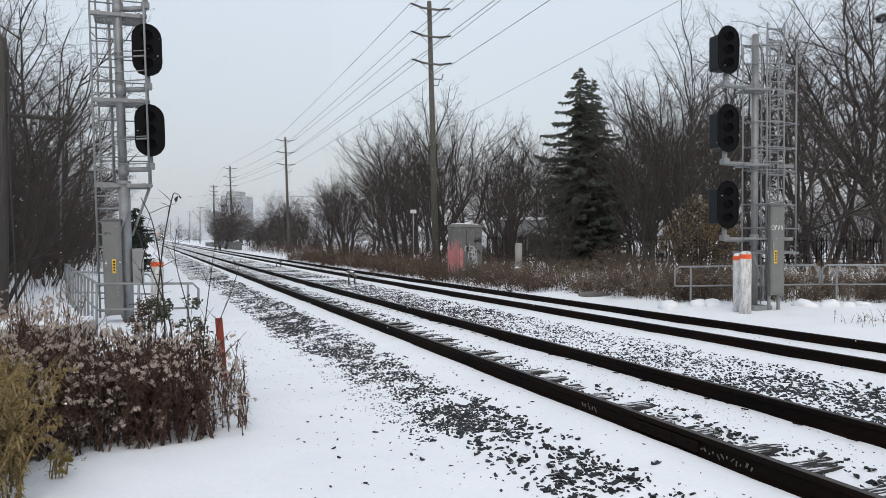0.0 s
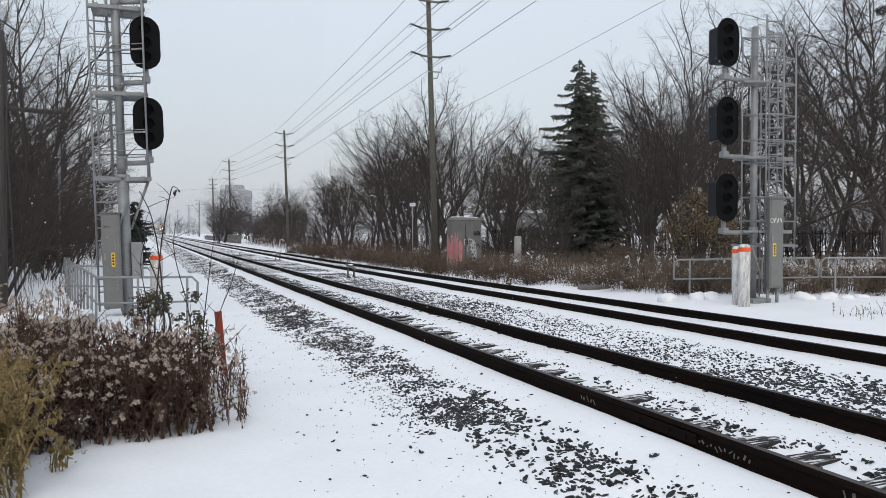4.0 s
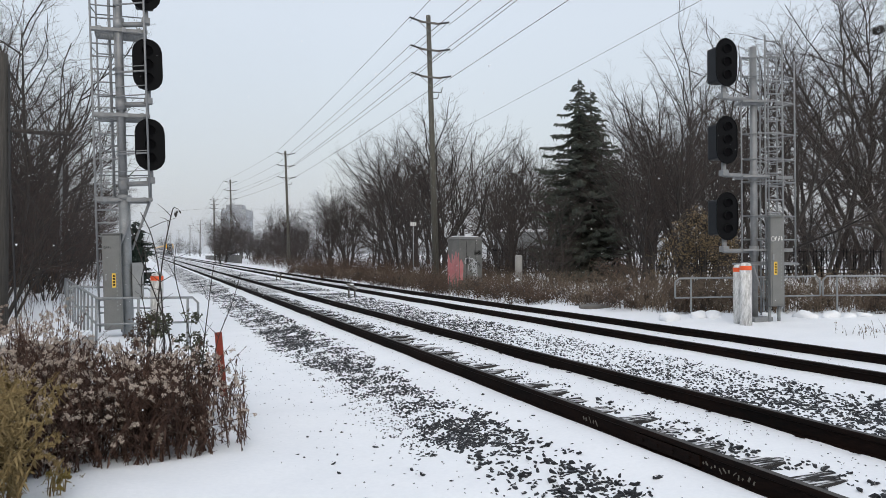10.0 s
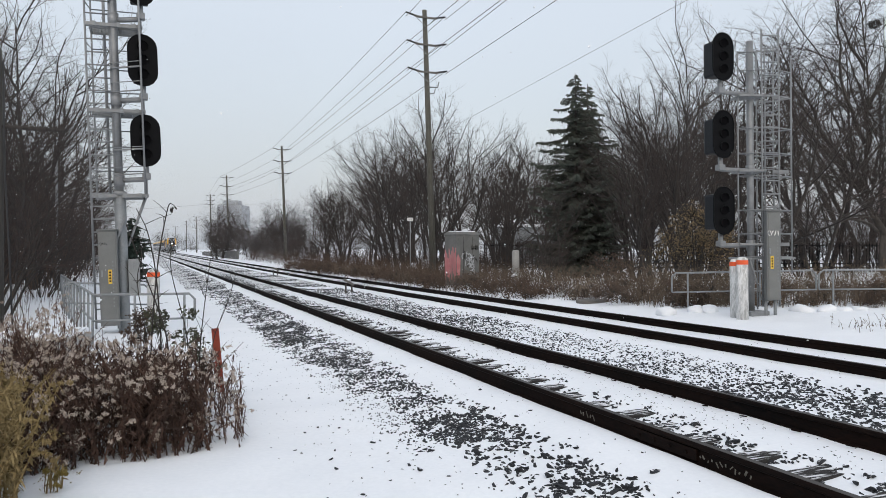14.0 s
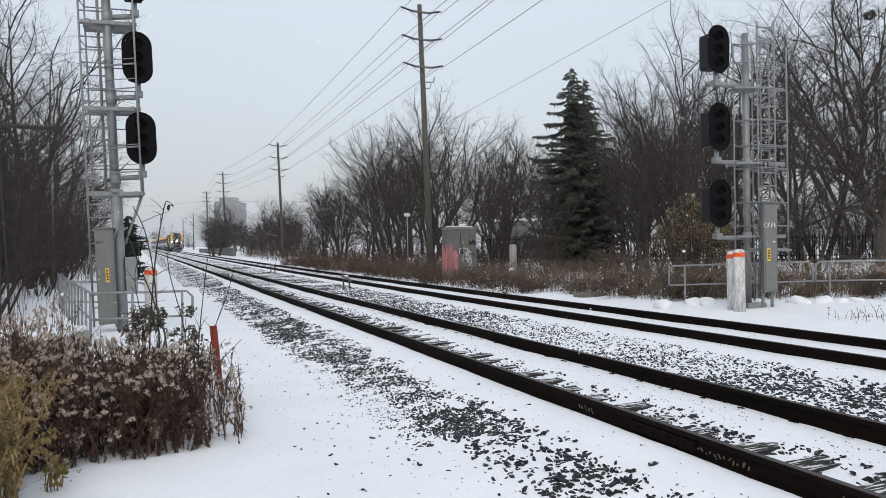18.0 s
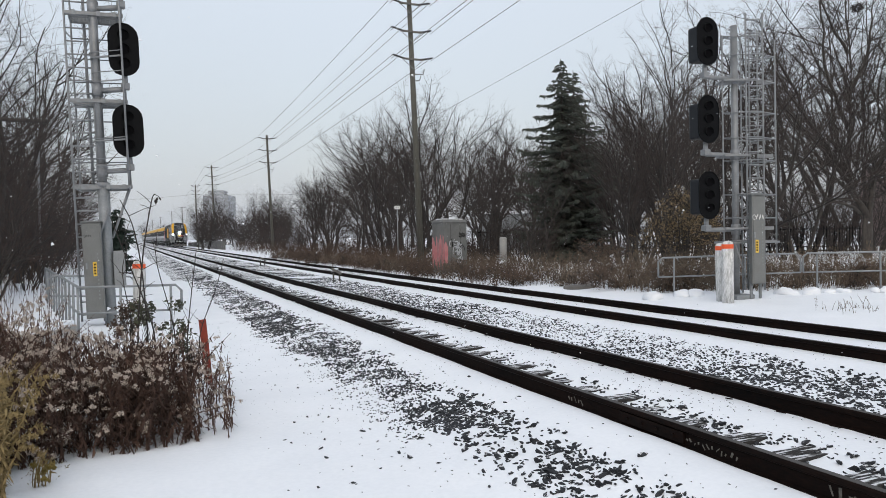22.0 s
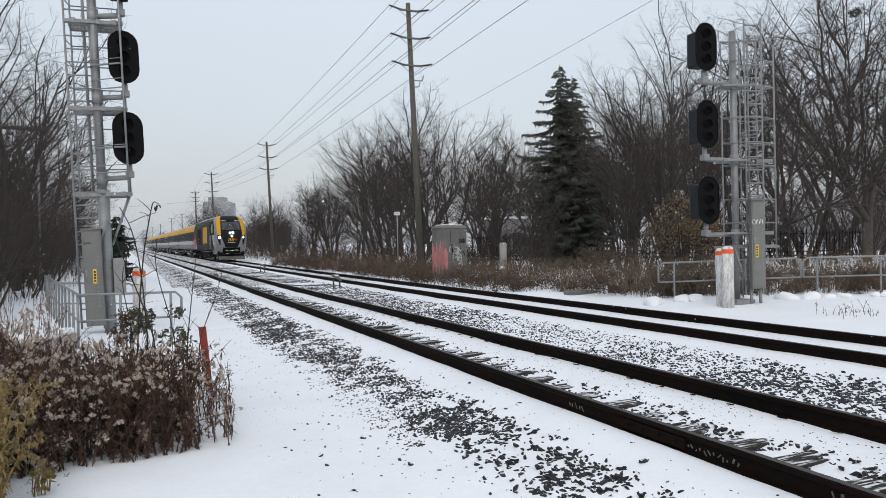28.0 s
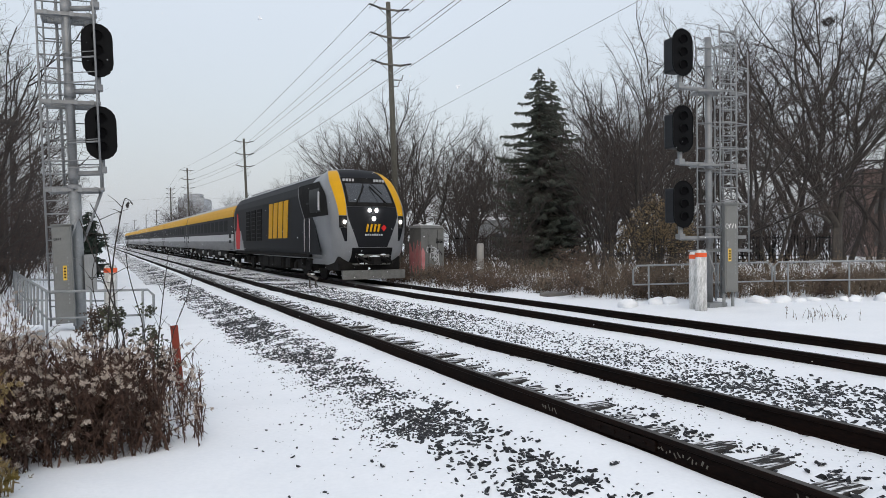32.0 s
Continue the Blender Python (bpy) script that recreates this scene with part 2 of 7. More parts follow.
STRAW = material("tan_dry_grass", (0.10, 0.072, 0.043), (0.24, 0.185, 0.12), scale=3, fine=20, rough=0.95, bump=0.0, vary=0.35)
OLIVE = material("fading_olive_weed", (0.125, 0.088, 0.034), (0.29, 0.215, 0.10), scale=3, fine=20, rough=0.95, bump=0.0, vary=0.4)
REED = material("grey_brown_reeds", (0.070, 0.051, 0.036), (0.19, 0.145, 0.105), scale=3, fine=20, rough=0.95, bump=0.0, vary=0.4)
RUSSET = material("russet_dead_leaves", (0.046, 0.030, 0.022), (0.112, 0.073, 0.052), scale=3, fine=20, rough=0.95, bump=0.0, vary=0.4)
YELLOW_WEED = material("yellowing_goldenrod", (0.12, 0.088, 0.02), (0.28, 0.21, 0.06), scale=3, fine=20, rough=0.95, bump=0.0, vary=0.3)
DEADLEAF = material("tan_olive_dead_leaves", (0.085, 0.062, 0.030), (0.23, 0.165, 0.085), scale=1.2, fine=12, rough=0.95, bump=0.0, vary=0.4)
BROAD_BARK = material("grey_brown_bark", (0.030, 0.027, 0.0245), (0.080, 0.071, 0.064), scale=3, fine=18, rough=0.95, bump=0.4, stretch=(3, 3, 0.6), vary=0.25)
RELAY_GREY = material("stained_grey_relay_box", (0.10, 0.103, 0.10), (0.165, 0.165, 0.16), scale=2.5, fine=30, rough=0.7, bump=0.05)
GREENLEAF = material("dull_green_leaves", (0.028, 0.032, 0.018), (0.075, 0.078, 0.042), scale=3, fine=20, rough=0.8, bump=0.0, vary=0.4)
STAKE = material("faded_red_stake", (0.19, 0.026, 0.014), (0.28, 0.05, 0.026), scale=8, fine=60, rough=0.8, bump=0.1)
WHITE = material("white_bollard_sleeve", (0.60, 0.60, 0.59), (0.74, 0.74, 0.73), scale=4, fine=40, rough=0.5, bump=0.02)
STAINED_WHITE = material("scuffed_white_sleeve", (0.40, 0.40, 0.39), (0.76, 0.76, 0.75), scale=3.0, fine=14, rough=0.5, bump=0.02, stretch=(5, 5, 1.0), spread=0.26)
ORANGE = material("orange_reflective_band", (0.72, 0.085, 0.02), (0.82, 0.13, 0.035), scale=10, fine=60, rough=0.45, bump=0.02)
YELLOW_LABEL = material("yellow_label", (0.72, 0.46, 0.05), (0.8, 0.54, 0.08), scale=10, rough=0.5, bump=0.0)
DARK_CONCRETE = material("stained_dark_concrete", (0.09, 0.09, 0.09), (0.16, 0.16, 0.155), scale=1, fine=14, rough=0.9, bump=0.15)
CONCRETE = material("grey_concrete", (0.26, 0.255, 0.245), (0.38, 0.375, 0.36), scale=2, fine=30, rough=0.9, bump=0.15)
TOWER = material("far_tower_concrete", (0.20, 0.205, 0.21), (0.25, 0.255, 0.26), scale=0.1, fine=1, rough=0.9, bump=0.0)
# window colour paled close to the wall's, haze put into the base colour
TOWER_GLASS = material("far_tower_windows", (0.145, 0.15, 0.16), (0.185, 0.19, 0.20), scale=0.2, fine=1, rough=0.4, bump=0.0)
HOUSE_GLASS = material("dark_house_windows", (0.03, 0.033, 0.037), (0.06, 0.065, 0.07), scale=0.5, fine=3, rough=0.3, bump=0.0)
BRICK_RED = material("red_brick_wall", (0.135, 0.098, 0.089), (0.19, 0.138, 0.126), scale=3, fine=25, rough=0.9, bump=0.1)

# ---- the lie of the land: a straight, level near stretch, then a slight bend and rise ----


def reach(y):
    return 0.0 if y < 5 else (y - 5) ** 2 / 100 if y < 55 else y - 30


def bend(y):
    return -0.0225 * reach(y)


def rise(y):
    return 0.009 * min(reach(y), 500)


NEAR_TRACK, FAR_TRACK, GAUGE = 4.455, 8.90, 1.507
RAIL_TOP_Z = 0.195


def lerp_table(x, table):
    for (x0, z0), (x1, z1) in zip(table, table[1:]):
        if x <= x1:
            return z0 + (z1 - z0) * max(0.0, (x - x0)) / (x1 - x0)
    return table[-1][1]


PROFILE = [(-400, 0.6), (-60, 0.4), (-8, 0.15), (-3, 0.05), (-1, -0.05), (1.2, -0.12), (2.0, -0.10), (3.0, 0.0), (3.35, 0.055), (3.62, 0.055), (3.78, -0.01), (4.34, -0.012), (4.6, 0.04), (5.2, 0.042), (5.75, 0.02),
           (6.6, -0.03), (7.5, 0.02), (7.9, 0.05), (9.9, 0.05), (10.3, 0.03), (11.2, 0.07), (12.2, 0.14), (18, 0.17), (40, 0.1), (400, 0.5)]


def ground_z(x, y):
    u = x - bend(y)
    if 3.7 < u < 4.9:
        u += 0.26 * noise.noise((0.0, y * 0.8, 2)) + 0.14 * noise.noise((x * 3, y * 3.5, 4)) + 0.22 * noise.noise((x * 1.5, y * 8.0, 6))
    z = lerp_table(u, PROFILE) + rise(y)
    quiet = 0.25 if 3.1 < u < 5.8 or 7.5 < u < 10.3 else 1.0
    z += quiet * (0.05 * noise.noise((x * 0.5, y * 0.5, 0)) + 0.018 * noise.noise((x * 2.3, y * 2.3, 3)))
    if -40 < y < 60 and -10 < x < 30:
        z += quiet * 0.008 * noise.noise((x * 8, y * 8, 7))
    return z


def spaced(stops):
    out = []
    for a, b, step in stops:
        k = max(1, round((b - a) / step))
        out += [a + (b - a) * i / k for i in range(k)]
    return out + [stops[-1][1]]


def make_ground():
    xs = spaced([(-3000, -300, 900), (-300, -40, 40), (-40, -6, 2), (-6, -2, 0.4), (-2, 3, 0.1), (3, 5.9, 0.06), (5.9, 11.5, 0.14), (11.5, 20, 0.35), (20, 60, 4), (60, 300, 40), (300, 3000, 900)])
    ys = spaced([(-300, -20, 40), (-20, 2, 2), (2, 14, 0.09), (14, 30, 0.3), (30, 70, 2), (70, 300, 20), (300, 700, 60), (700, 4500, 900)])
    s = Shape()
    nx = len(xs)
    s.v = [(x, y, ground_z(x, y)) for y in ys for x in xs]
    s.f = [(j * nx + i, j * nx + i + 1, (j + 1) * nx + i + 1, (j + 1) * nx + i) for j in range(len(ys) - 1) for i in range(nx - 1)]
    s.s = [True] * len(s.f)
    return solid("ground", s, SNOW, "fresh white snow over uneven ground beside the tracks", "ground", kind="structure")


make_ground()


def mottled_ballast():
    """Stones half hidden by snow, for the far stretch of the line."""
    mat = material("snowy_far_ballast", (0.016, 0.017, 0.019), (0.045, 0.047, 0.05), scale=9, fine=40, rough=0.9, bump=0.2)
    n, l = mat.node_tree.nodes, mat.node_tree.links
    shader = n["Principled BSDF"]
    dark = shader.inputs["Base Color"].links[0].from_socket
    co = n.new("ShaderNodeTexCoord")
    spots = n.new("ShaderNodeTexVoronoi")
    spots.inputs["Scale"].default_value = 11.0
    l.new(co.outputs["Object"], spots.inputs["Vector"])
    drift = n.new("ShaderNodeTexNoise")
    drift.inputs["Scale"].default_value, drift.inputs["Detail"].default_value = 0.7, 4.0
    l.new(co.outputs["Object"], drift.inputs["Vector"])
    add = n.new("ShaderNodeMath")
    add.operation = "MULTIPLY_ADD"
    l.new(drift.outputs["Fac"], add.inputs[0])
    add.inputs[1].default_value = 0.9
    l.new(spots.outputs["Distance"], add.inputs[2])
    cut = n.new("ShaderNodeMapRange")
    cut.inputs["From Min"].default_value, cut.inputs["From Max"].default_value = 0.86, 0.98
    l.new(add.outputs[0], cut.inputs["Value"])
    cover = n.new("ShaderNodeMixRGB")
    cover.inputs["Color2"].default_value = (0.80, 0.81, 0.83, 1)
    l.new(cut.outputs[0], cover.inputs["Fac"])
    l.new(dark, cover.inputs["Color1"])
    l.new(cover.outputs["Color"], shader.inputs["Base Color"])
    return mat


FAR_BALLAST = mottled_ballast()
for u0, u1, y0 in ((1.5, 3.3, 34), (3.76, 5.15, 30), (5.75, 7.6, 34), (8.2, 9.6, 30)):
    rib = Shape()
    ys = spaced([(y0, 70, 2), (70, 300, 20), (300, 620, 60)])
    us = [u0 + (u1 - u0) * i / 6 for i in range(7)]
    rib.v = [(u + bend(y) + (0.12 * noise.noise((u, y * 0.6, 3)) if u in (u0, u1) else 0), y, ground_z(u + bend(y), y) + 0.012 + 0.0001 * (y - y0)) for y in ys for u in us]
    rib.f = [(j * 7 + i, j * 7 + i + 1, (j + 1) * 7 + i + 1, (j + 1) * 7 + i) for j in range(len(ys) - 1) for i in range(6)]
    rib.s = [True] * len(rib.f)
    solid("ballast_strip", rib, FAR_BALLAST, "snow-dusted dark ballast along the far stretch of track", "ballast", kind="structure")

# ---- tracks ----
RAIL_PROFILE = [(-0.075, 0.0), (0.075, 0.0), (0.075, 0.012), (0.012, 0.03), (0.009, 0.125), (0.036, 0.14), (0.037, 0.165), (0.028, 0.176), (-0.028, 0.176),
                (-0.037, 0.165), (-0.036, 0.14), (-0.009, 0.125), (-0.012, 0.03), (-0.075, 0.012)]


def make_rail(u, label):
    ys = spaced([(-12, 60, 1.5), (60, 600, 12)])
    top = thing("rail", pose(0, 0, 0), label, "rail", "running rails of the two tracks")
    body, head = Shape(), Shape()
    rings = [[(u + bend(y) + px, y, RAIL_TOP_Z - 0.176 + rise(y) + pz) for px, pz in RAIL_PROFILE] for y in ys]
    body.loft(rings, smooth=False)
    head.loft([[(u + bend(y) + px, y, RAIL_TOP_Z + rise(y) + pz) for px, pz in ((-0.027, 0.0005), (0.027, 0.0005), (0.022, 0.003), (-0.022, 0.003))] for y in ys], smooth=False)
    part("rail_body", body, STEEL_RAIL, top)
    part("running_surface", head, RAIL_TOP, top, "worn running surface of the rail head")
    return top


for track in (NEAR_TRACK, FAR_TRACK):
    for side in (-1, 1):
        make_rail(track + side * GAUGE / 2, "rust-brown steel rail spiked to snowy timber ties")


# ---- utility poles and wires ----
def pole_parts(top, height, lean, arms, r=0.17, arm_len=2.15, bracket=True):
    part("pole_shaft", Shape().tube([(0, 0, -0.3), (lean * 0.5, 0, height * 0.5), (lean, 0, height)], [r, r * 0.86, r * 0.68], 12), CREO, top)
    for k, z in enumerate(arms):
        x = lean * z / height
        s = Shape()
        s.box((x, -0.16, z), (arm_len * 0.55, 0.09, 0.09), bevel=0.012)
        arm = part("crossarm", s, GREY_WOOD, top)
        part("brace", Shape().tube([(x - 0.55, -0.16, z - 0.03), (x, -0.2, z - 0.5), (x + 0.55, -0.16, z - 0.03)], 0.018, 5), GALV_DARK, arm)
        for e in (-1, 1):
            xs = [x + e * arm_len * (0.2 + 0.3 * i / 12) for i in range(13)]
            part("insulator", Shape().tube([(q, -0.16, z + 0.012 * i) for i, q in enumerate(xs)], [0.03 if i % 2 else 0.062 for i in range(13)], 8), CABLE, arm)
    if bracket:
        z = arms[-1] - 0.75
        x = lean * z / height
        part("bracket", Shape().tube([(x, -0.1, z), (x + 0.55, -0.1, z + 0.02), (x + 0.62, -0.1, z + 0.3)], 0.035, 6), GALV_DARK, top)
        part("bracket", Shape().tube([(x, -0.1, z - 0.35), (x + 0.35, -0.1, z - 0.3), (x + 0.42, -0.1, z - 0.05)], 0.03, 6), GALV_DARK, top)


def make_pole(x, y, height, lean, arms, arm_len=2.15, label="tall weathered wooden utility pole with three crossarms", r=0.17, z=None, turn=0):
    zb = ground_z(x, y) if z is None else z
    top = thing("utility_pole", pose(x, y, zb, 0, 0, turn), label, "utility pole", "utility poles along the line")
    pole_parts(top, height, lean, arms, r=r, arm_len=arm_len)
    return top


POLES = [(13.3, 33.5, 13.9, -0.45), (14.2, 82.8, 13.6, -0.5), (11.2, 119.7, 13.6, -0.4)]
for px, py, ph, pl in POLES:
    make_pole(px, py, ph, pl, (ph - 0.42, ph - 1.83, ph - 3.23))
make_pole(9.6, 136.5, 11.6, -0.2, (11.3, 10.4, 9.7), arm_len=1.6, label="older leaning utility pole with short crossarms", r=0.16)
for px, py, ph in ((11.4, 222, 11.0), (10.2, 266, 11.2), (8.0, 330, 11.0), (5.5, 390, 11.0)):
    make_pole(px, py, ph, 0.0, (ph - 0.2, ph - 1.3), label="distant wooden utility pole beside the tracks")
# the next pole of the row, behind the camera
make_pole(12.2, -16.5, 15.2, 0.0, (14.0, 12.3, 11.0))


def sagging(a, b, sag, n=14):
    a, b = Vector(a), Vector(b)
    return [a.lerp(b, i / n) - Vector((0, 0, sag * 4 * (i / n) * (1 - i / n))) for i in range(n + 1)]


def make_wire(a, b, sag, r=0.013, label="thin dark overhead wire strung between the utility poles"):
    return solid("overhead_wire", Shape().tube(sagging(a, b, sag), r, 5, caps=False), CABLE, label, "wire", "overhead wires")


ROW = [(x, y, h, l, ground_z(x, y)) for x, y, h, l in POLES] + [(11.4, 222, 11.0, 0, ground_z(11.4, 222))]
for (x0, y0, h0, l0, g0), (x1, y1, h1, l1, g1) in zip(ROW, ROW[1:]):
    for drop, offs in ((0.42, (-1.08, 1.04)), (1.83, (-1.08, 1.04)), (3.23, (-1.08, 1.04))):
        for off in offs:
            if drop == 0.42 and off > 0 and y0 > 60:
                continue
            z0, z1 = h0 - drop + 0.15, h1 - min(drop, 1.5 if h1 < 12 else 9) + 0.15
            make_wire((x0 + l0 * z0 / h0 + off, y0 - 0.16, g0 + z0), (x1 + l1 * z1 / h1 + off, y1 - 0.16, g1 + z1), 0.16)
# from the near pole to the one behind: side, height there, height at the near pole
for off, zb, zn in ((-1, 14.93, 13.64), (-1, 11.7, 12.25), (-1, 10.85, 10.84), (1, 12.89, 13.72), (1, 13.05, 12.28), (1, 11.38, 10.89)):
    make_wire((12.2 + off, -16.66, zb), (12.86 + 1.08 * off, 33.34, zn), 0.04)
make_wire((21.5, -30, 15.2), (20.0, 62, 10.1), 0.1, 0.010)
make_wire((-30, 150, 10.2), (9.6, 136.5, 10.9), 0.8)
make_wire((9.6, 136.5, 10.9), (60, 128, 13.0), 0.8)


# ---- signals ----
def oval(w, h, n=8):
    """A stadium outline in x and z, round the origin."""
    r = w / 2
    pts = []
    for sgn, a0 in ((1, 0), (-1, math.pi)):
        for k in range(n + 1):
            a = a0 + math.pi * k / n
            pts.append((r * math.cos(a), sgn * (h / 2 - r) + r * math.sin(a)))
    return pts


def signal_head(parent, m, facing_away):
    """A three-light head: its oval backplate stands in the local x-z plane; the lights look along -y."""
    head = part("signal_head", Shape().prism(oval(0.56, 1.07), -0.012, 0.012, m), BLACK, parent, "black oval signal backplate with three dark lenses")
    part("backplate_rim", Shape().tube([m @ Vector((x, -0.012, z)) for x, z in oval(0.56, 1.07) + oval(0.56, 1.07)[:1]], 0.012, 5, caps=False), BLACK, head)
    part("lamp_housing", Shape().box(m @ Vector((0, 0.22, -0.02)), (0.36, 0.44, 0.80), m.to_3x3(), 0.05), HOUSING, head)
    for k in (-1, 0, 1):
        z = k * 0.29
        part("lens", Shape().prism([(0.095 * math.cos(a), z + 0.095 * math.sin(a)) for a in np.linspace(0, 2 * math.pi, 17)[:-1]], -0.03, -0.013, m), LENS, head)
        hood = Shape()
        pts = []
        for a in np.linspace(math.radians(-20), math.radians(200), 12):
            pts.append((0.115 * math.cos(a), z + 0.115 * math.sin(a)))
        outer = [m @ Vector((x, -0.07, zz)) for x, zz in pts]
        inner = [m @ Vector((x, -0.012, zz)) for x, zz in pts]
        outer2 = [m @ Vector((x * 0.95, -0.07, z + (zz - z) * 0.95)) for x, zz in pts]
        inner2 = [m @ Vector((x * 0.95, -0.012, z + (zz - z) * 0.95)) for x, zz in pts]
        k2 = len(pts)
        hood.add(outer + inner + outer2 + inner2, [(i, i + 1, k2 + i + 1, k2 + i) for i in range(k2 - 1)] + [(2 * k2 + i, 3 * k2 + i, 3 * k2 + i + 1, 2 * k2 + i + 1) for i in range(k2 - 1)] +
                 [(i, 2 * k2 + i, 2 * k2 + i + 1, i + 1) for i in range(k2 - 1)], True)
        part("hood", hood, BLACK, head)
    part("neck", Shape().tube([m @ Vector((0, 0.1, -0.5)), m @ Vector((0, 0.1, -0.78))], 0.055, 10), GALV, head)
    part("clamp", Shape().box(m @ Vector((0, 0.1, -0.74)), (0.16, 0.16, 0.13), m.to_3x3(), 0.015), GALV, head)
    return head


def ladder(parent, a, b, width, across, n, r=0.016):
    """A ladder from a to b, its rungs along the direction across."""
    a, b, w = Vector(a), Vector(b), Vector(across).normalized() * width / 2
    lad = part("ladder_rail", Shape().tube([a - w, b - w], 0.022, 6), GALV, parent)
    part("ladder_rail", Shape().tube([a + w, b + w], 0.022, 6), GALV, parent)
    for i in range(n):
        p = a.lerp(b, (i + 0.5) / n)
        part("rung", Shape().tube([p - w, p + w], r, 6), GALV, lad)
    return lad


def grating(parent, c, sx, sy, bars=(14, 6)):
    deck = part("platform", Shape().box((c[0], c[1] - sy / 2, c[2] - 0.01), (sx, 0.03, 0.055), bevel=0.005), GALV, parent, "open steel grating platform")
    part("platform_edge", Shape().box((c[0], c[1] + sy / 2, c[2] - 0.01), (sx, 0.03, 0.06), bevel=0.005), GALV, deck)
    for sg in (-1, 1):
        part("platform_edge", Shape().box((c[0] + sg * sx / 2, c[1], c[2] - 0.01), (0.03, sy - 0.035, 0.06), bevel=0.005), GALV, deck)
    for i in range(1, bars[0]):
        part("grating_bar", Shape().box((c[0] - sx / 2 + sx * i / bars[0], c[1], c[2]), (0.007, sy - 0.035, 0.025)), GALV_DARK, deck)
    for j in range(1, bars[1]):
        part("grating_bar", Shape().box((c[0], c[1] - sy / 2 + sy * j / bars[1], c[2] + 0.004), (sx - 0.035, 0.007, 0.025)), GALV_DARK, deck)
    return deck


def cabinet_on(parent, c, size, scribble, label="grey steel relay cabinet with a yellow label"):
    cab = part("relay_cabinet", Shape().box(c, size, bevel=0.012), CABINET, parent, label)
    fy = c[1] - size[1] / 2
    lx, lz = (-0.045, -0.15) if scribble == 1 else (0.03, 0.03)
    part("cabinet_door", Shape().box((c[0], fy - 0.006, c[2]), (size[0] - 0.06, 0.02, size[2] - 0.08), bevel=0.006), CABINET, cab)
    part("roof_lip", Shape().box((c[0], c[1] - 0.01, c[2] + size[2] / 2 + 0.012), (size[0] + 0.04, size[1] + 0.05, 0.025), bevel=0.006), CABINET, cab)
    part("label_plate", Shape().box((c[0] + lx, fy - 0.02, c[2] + lz), (0.068, 0.006, 0.29)), YELLOW_LABEL, cab, "yellow number label")
    for i in range(4):
        part("label_mark", Shape().box((c[0] + lx, fy - 0.025, c[2] + lz + 0.09 - i * 0.06), (0.034, 0.005, 0.036)), BLACK, cab)
    part("lock", Shape().box((c[0] - size[0] * 0.34, fy - 0.03, c[2] + 0.1), (0.03, 0.035, 0.13), bevel=0.006), GALV_DARK, cab)
    tag = Shape()
    rnd = random.Random(scribble)
    x = c[0] - 0.14
    for i in range(4):
        z = c[2] + size[2] * (0.255 if scribble == 1 else 0.36)
        size_of = 1.0 if scribble == 1 else 0.5
        tag.tube([(x + size_of * (0.035 + 0.033 * math.cos(a) * (1 - 0.2 * i)), fy - 0.02, z + size_of * 0.055 * math.sin(a * (1 + 0.3 * (i % 2)) + i)) for a in np.linspace(0.4 * i, 5.2 + rnd.random(), 9)], 0.0065 * size_of, 4)
        x += 0.068 * size_of
    for i in range(13):
        part("stencil_mark", Shape().box((c[0] + 0.085, fy - 0.02, c[2] + 0.33 - i * 0.075), (0.022, 0.004, 0.034)), GALV, cab)
    part("scrawl", tag, WHITE if scribble == 1 else BLACK, cab)
    return cab


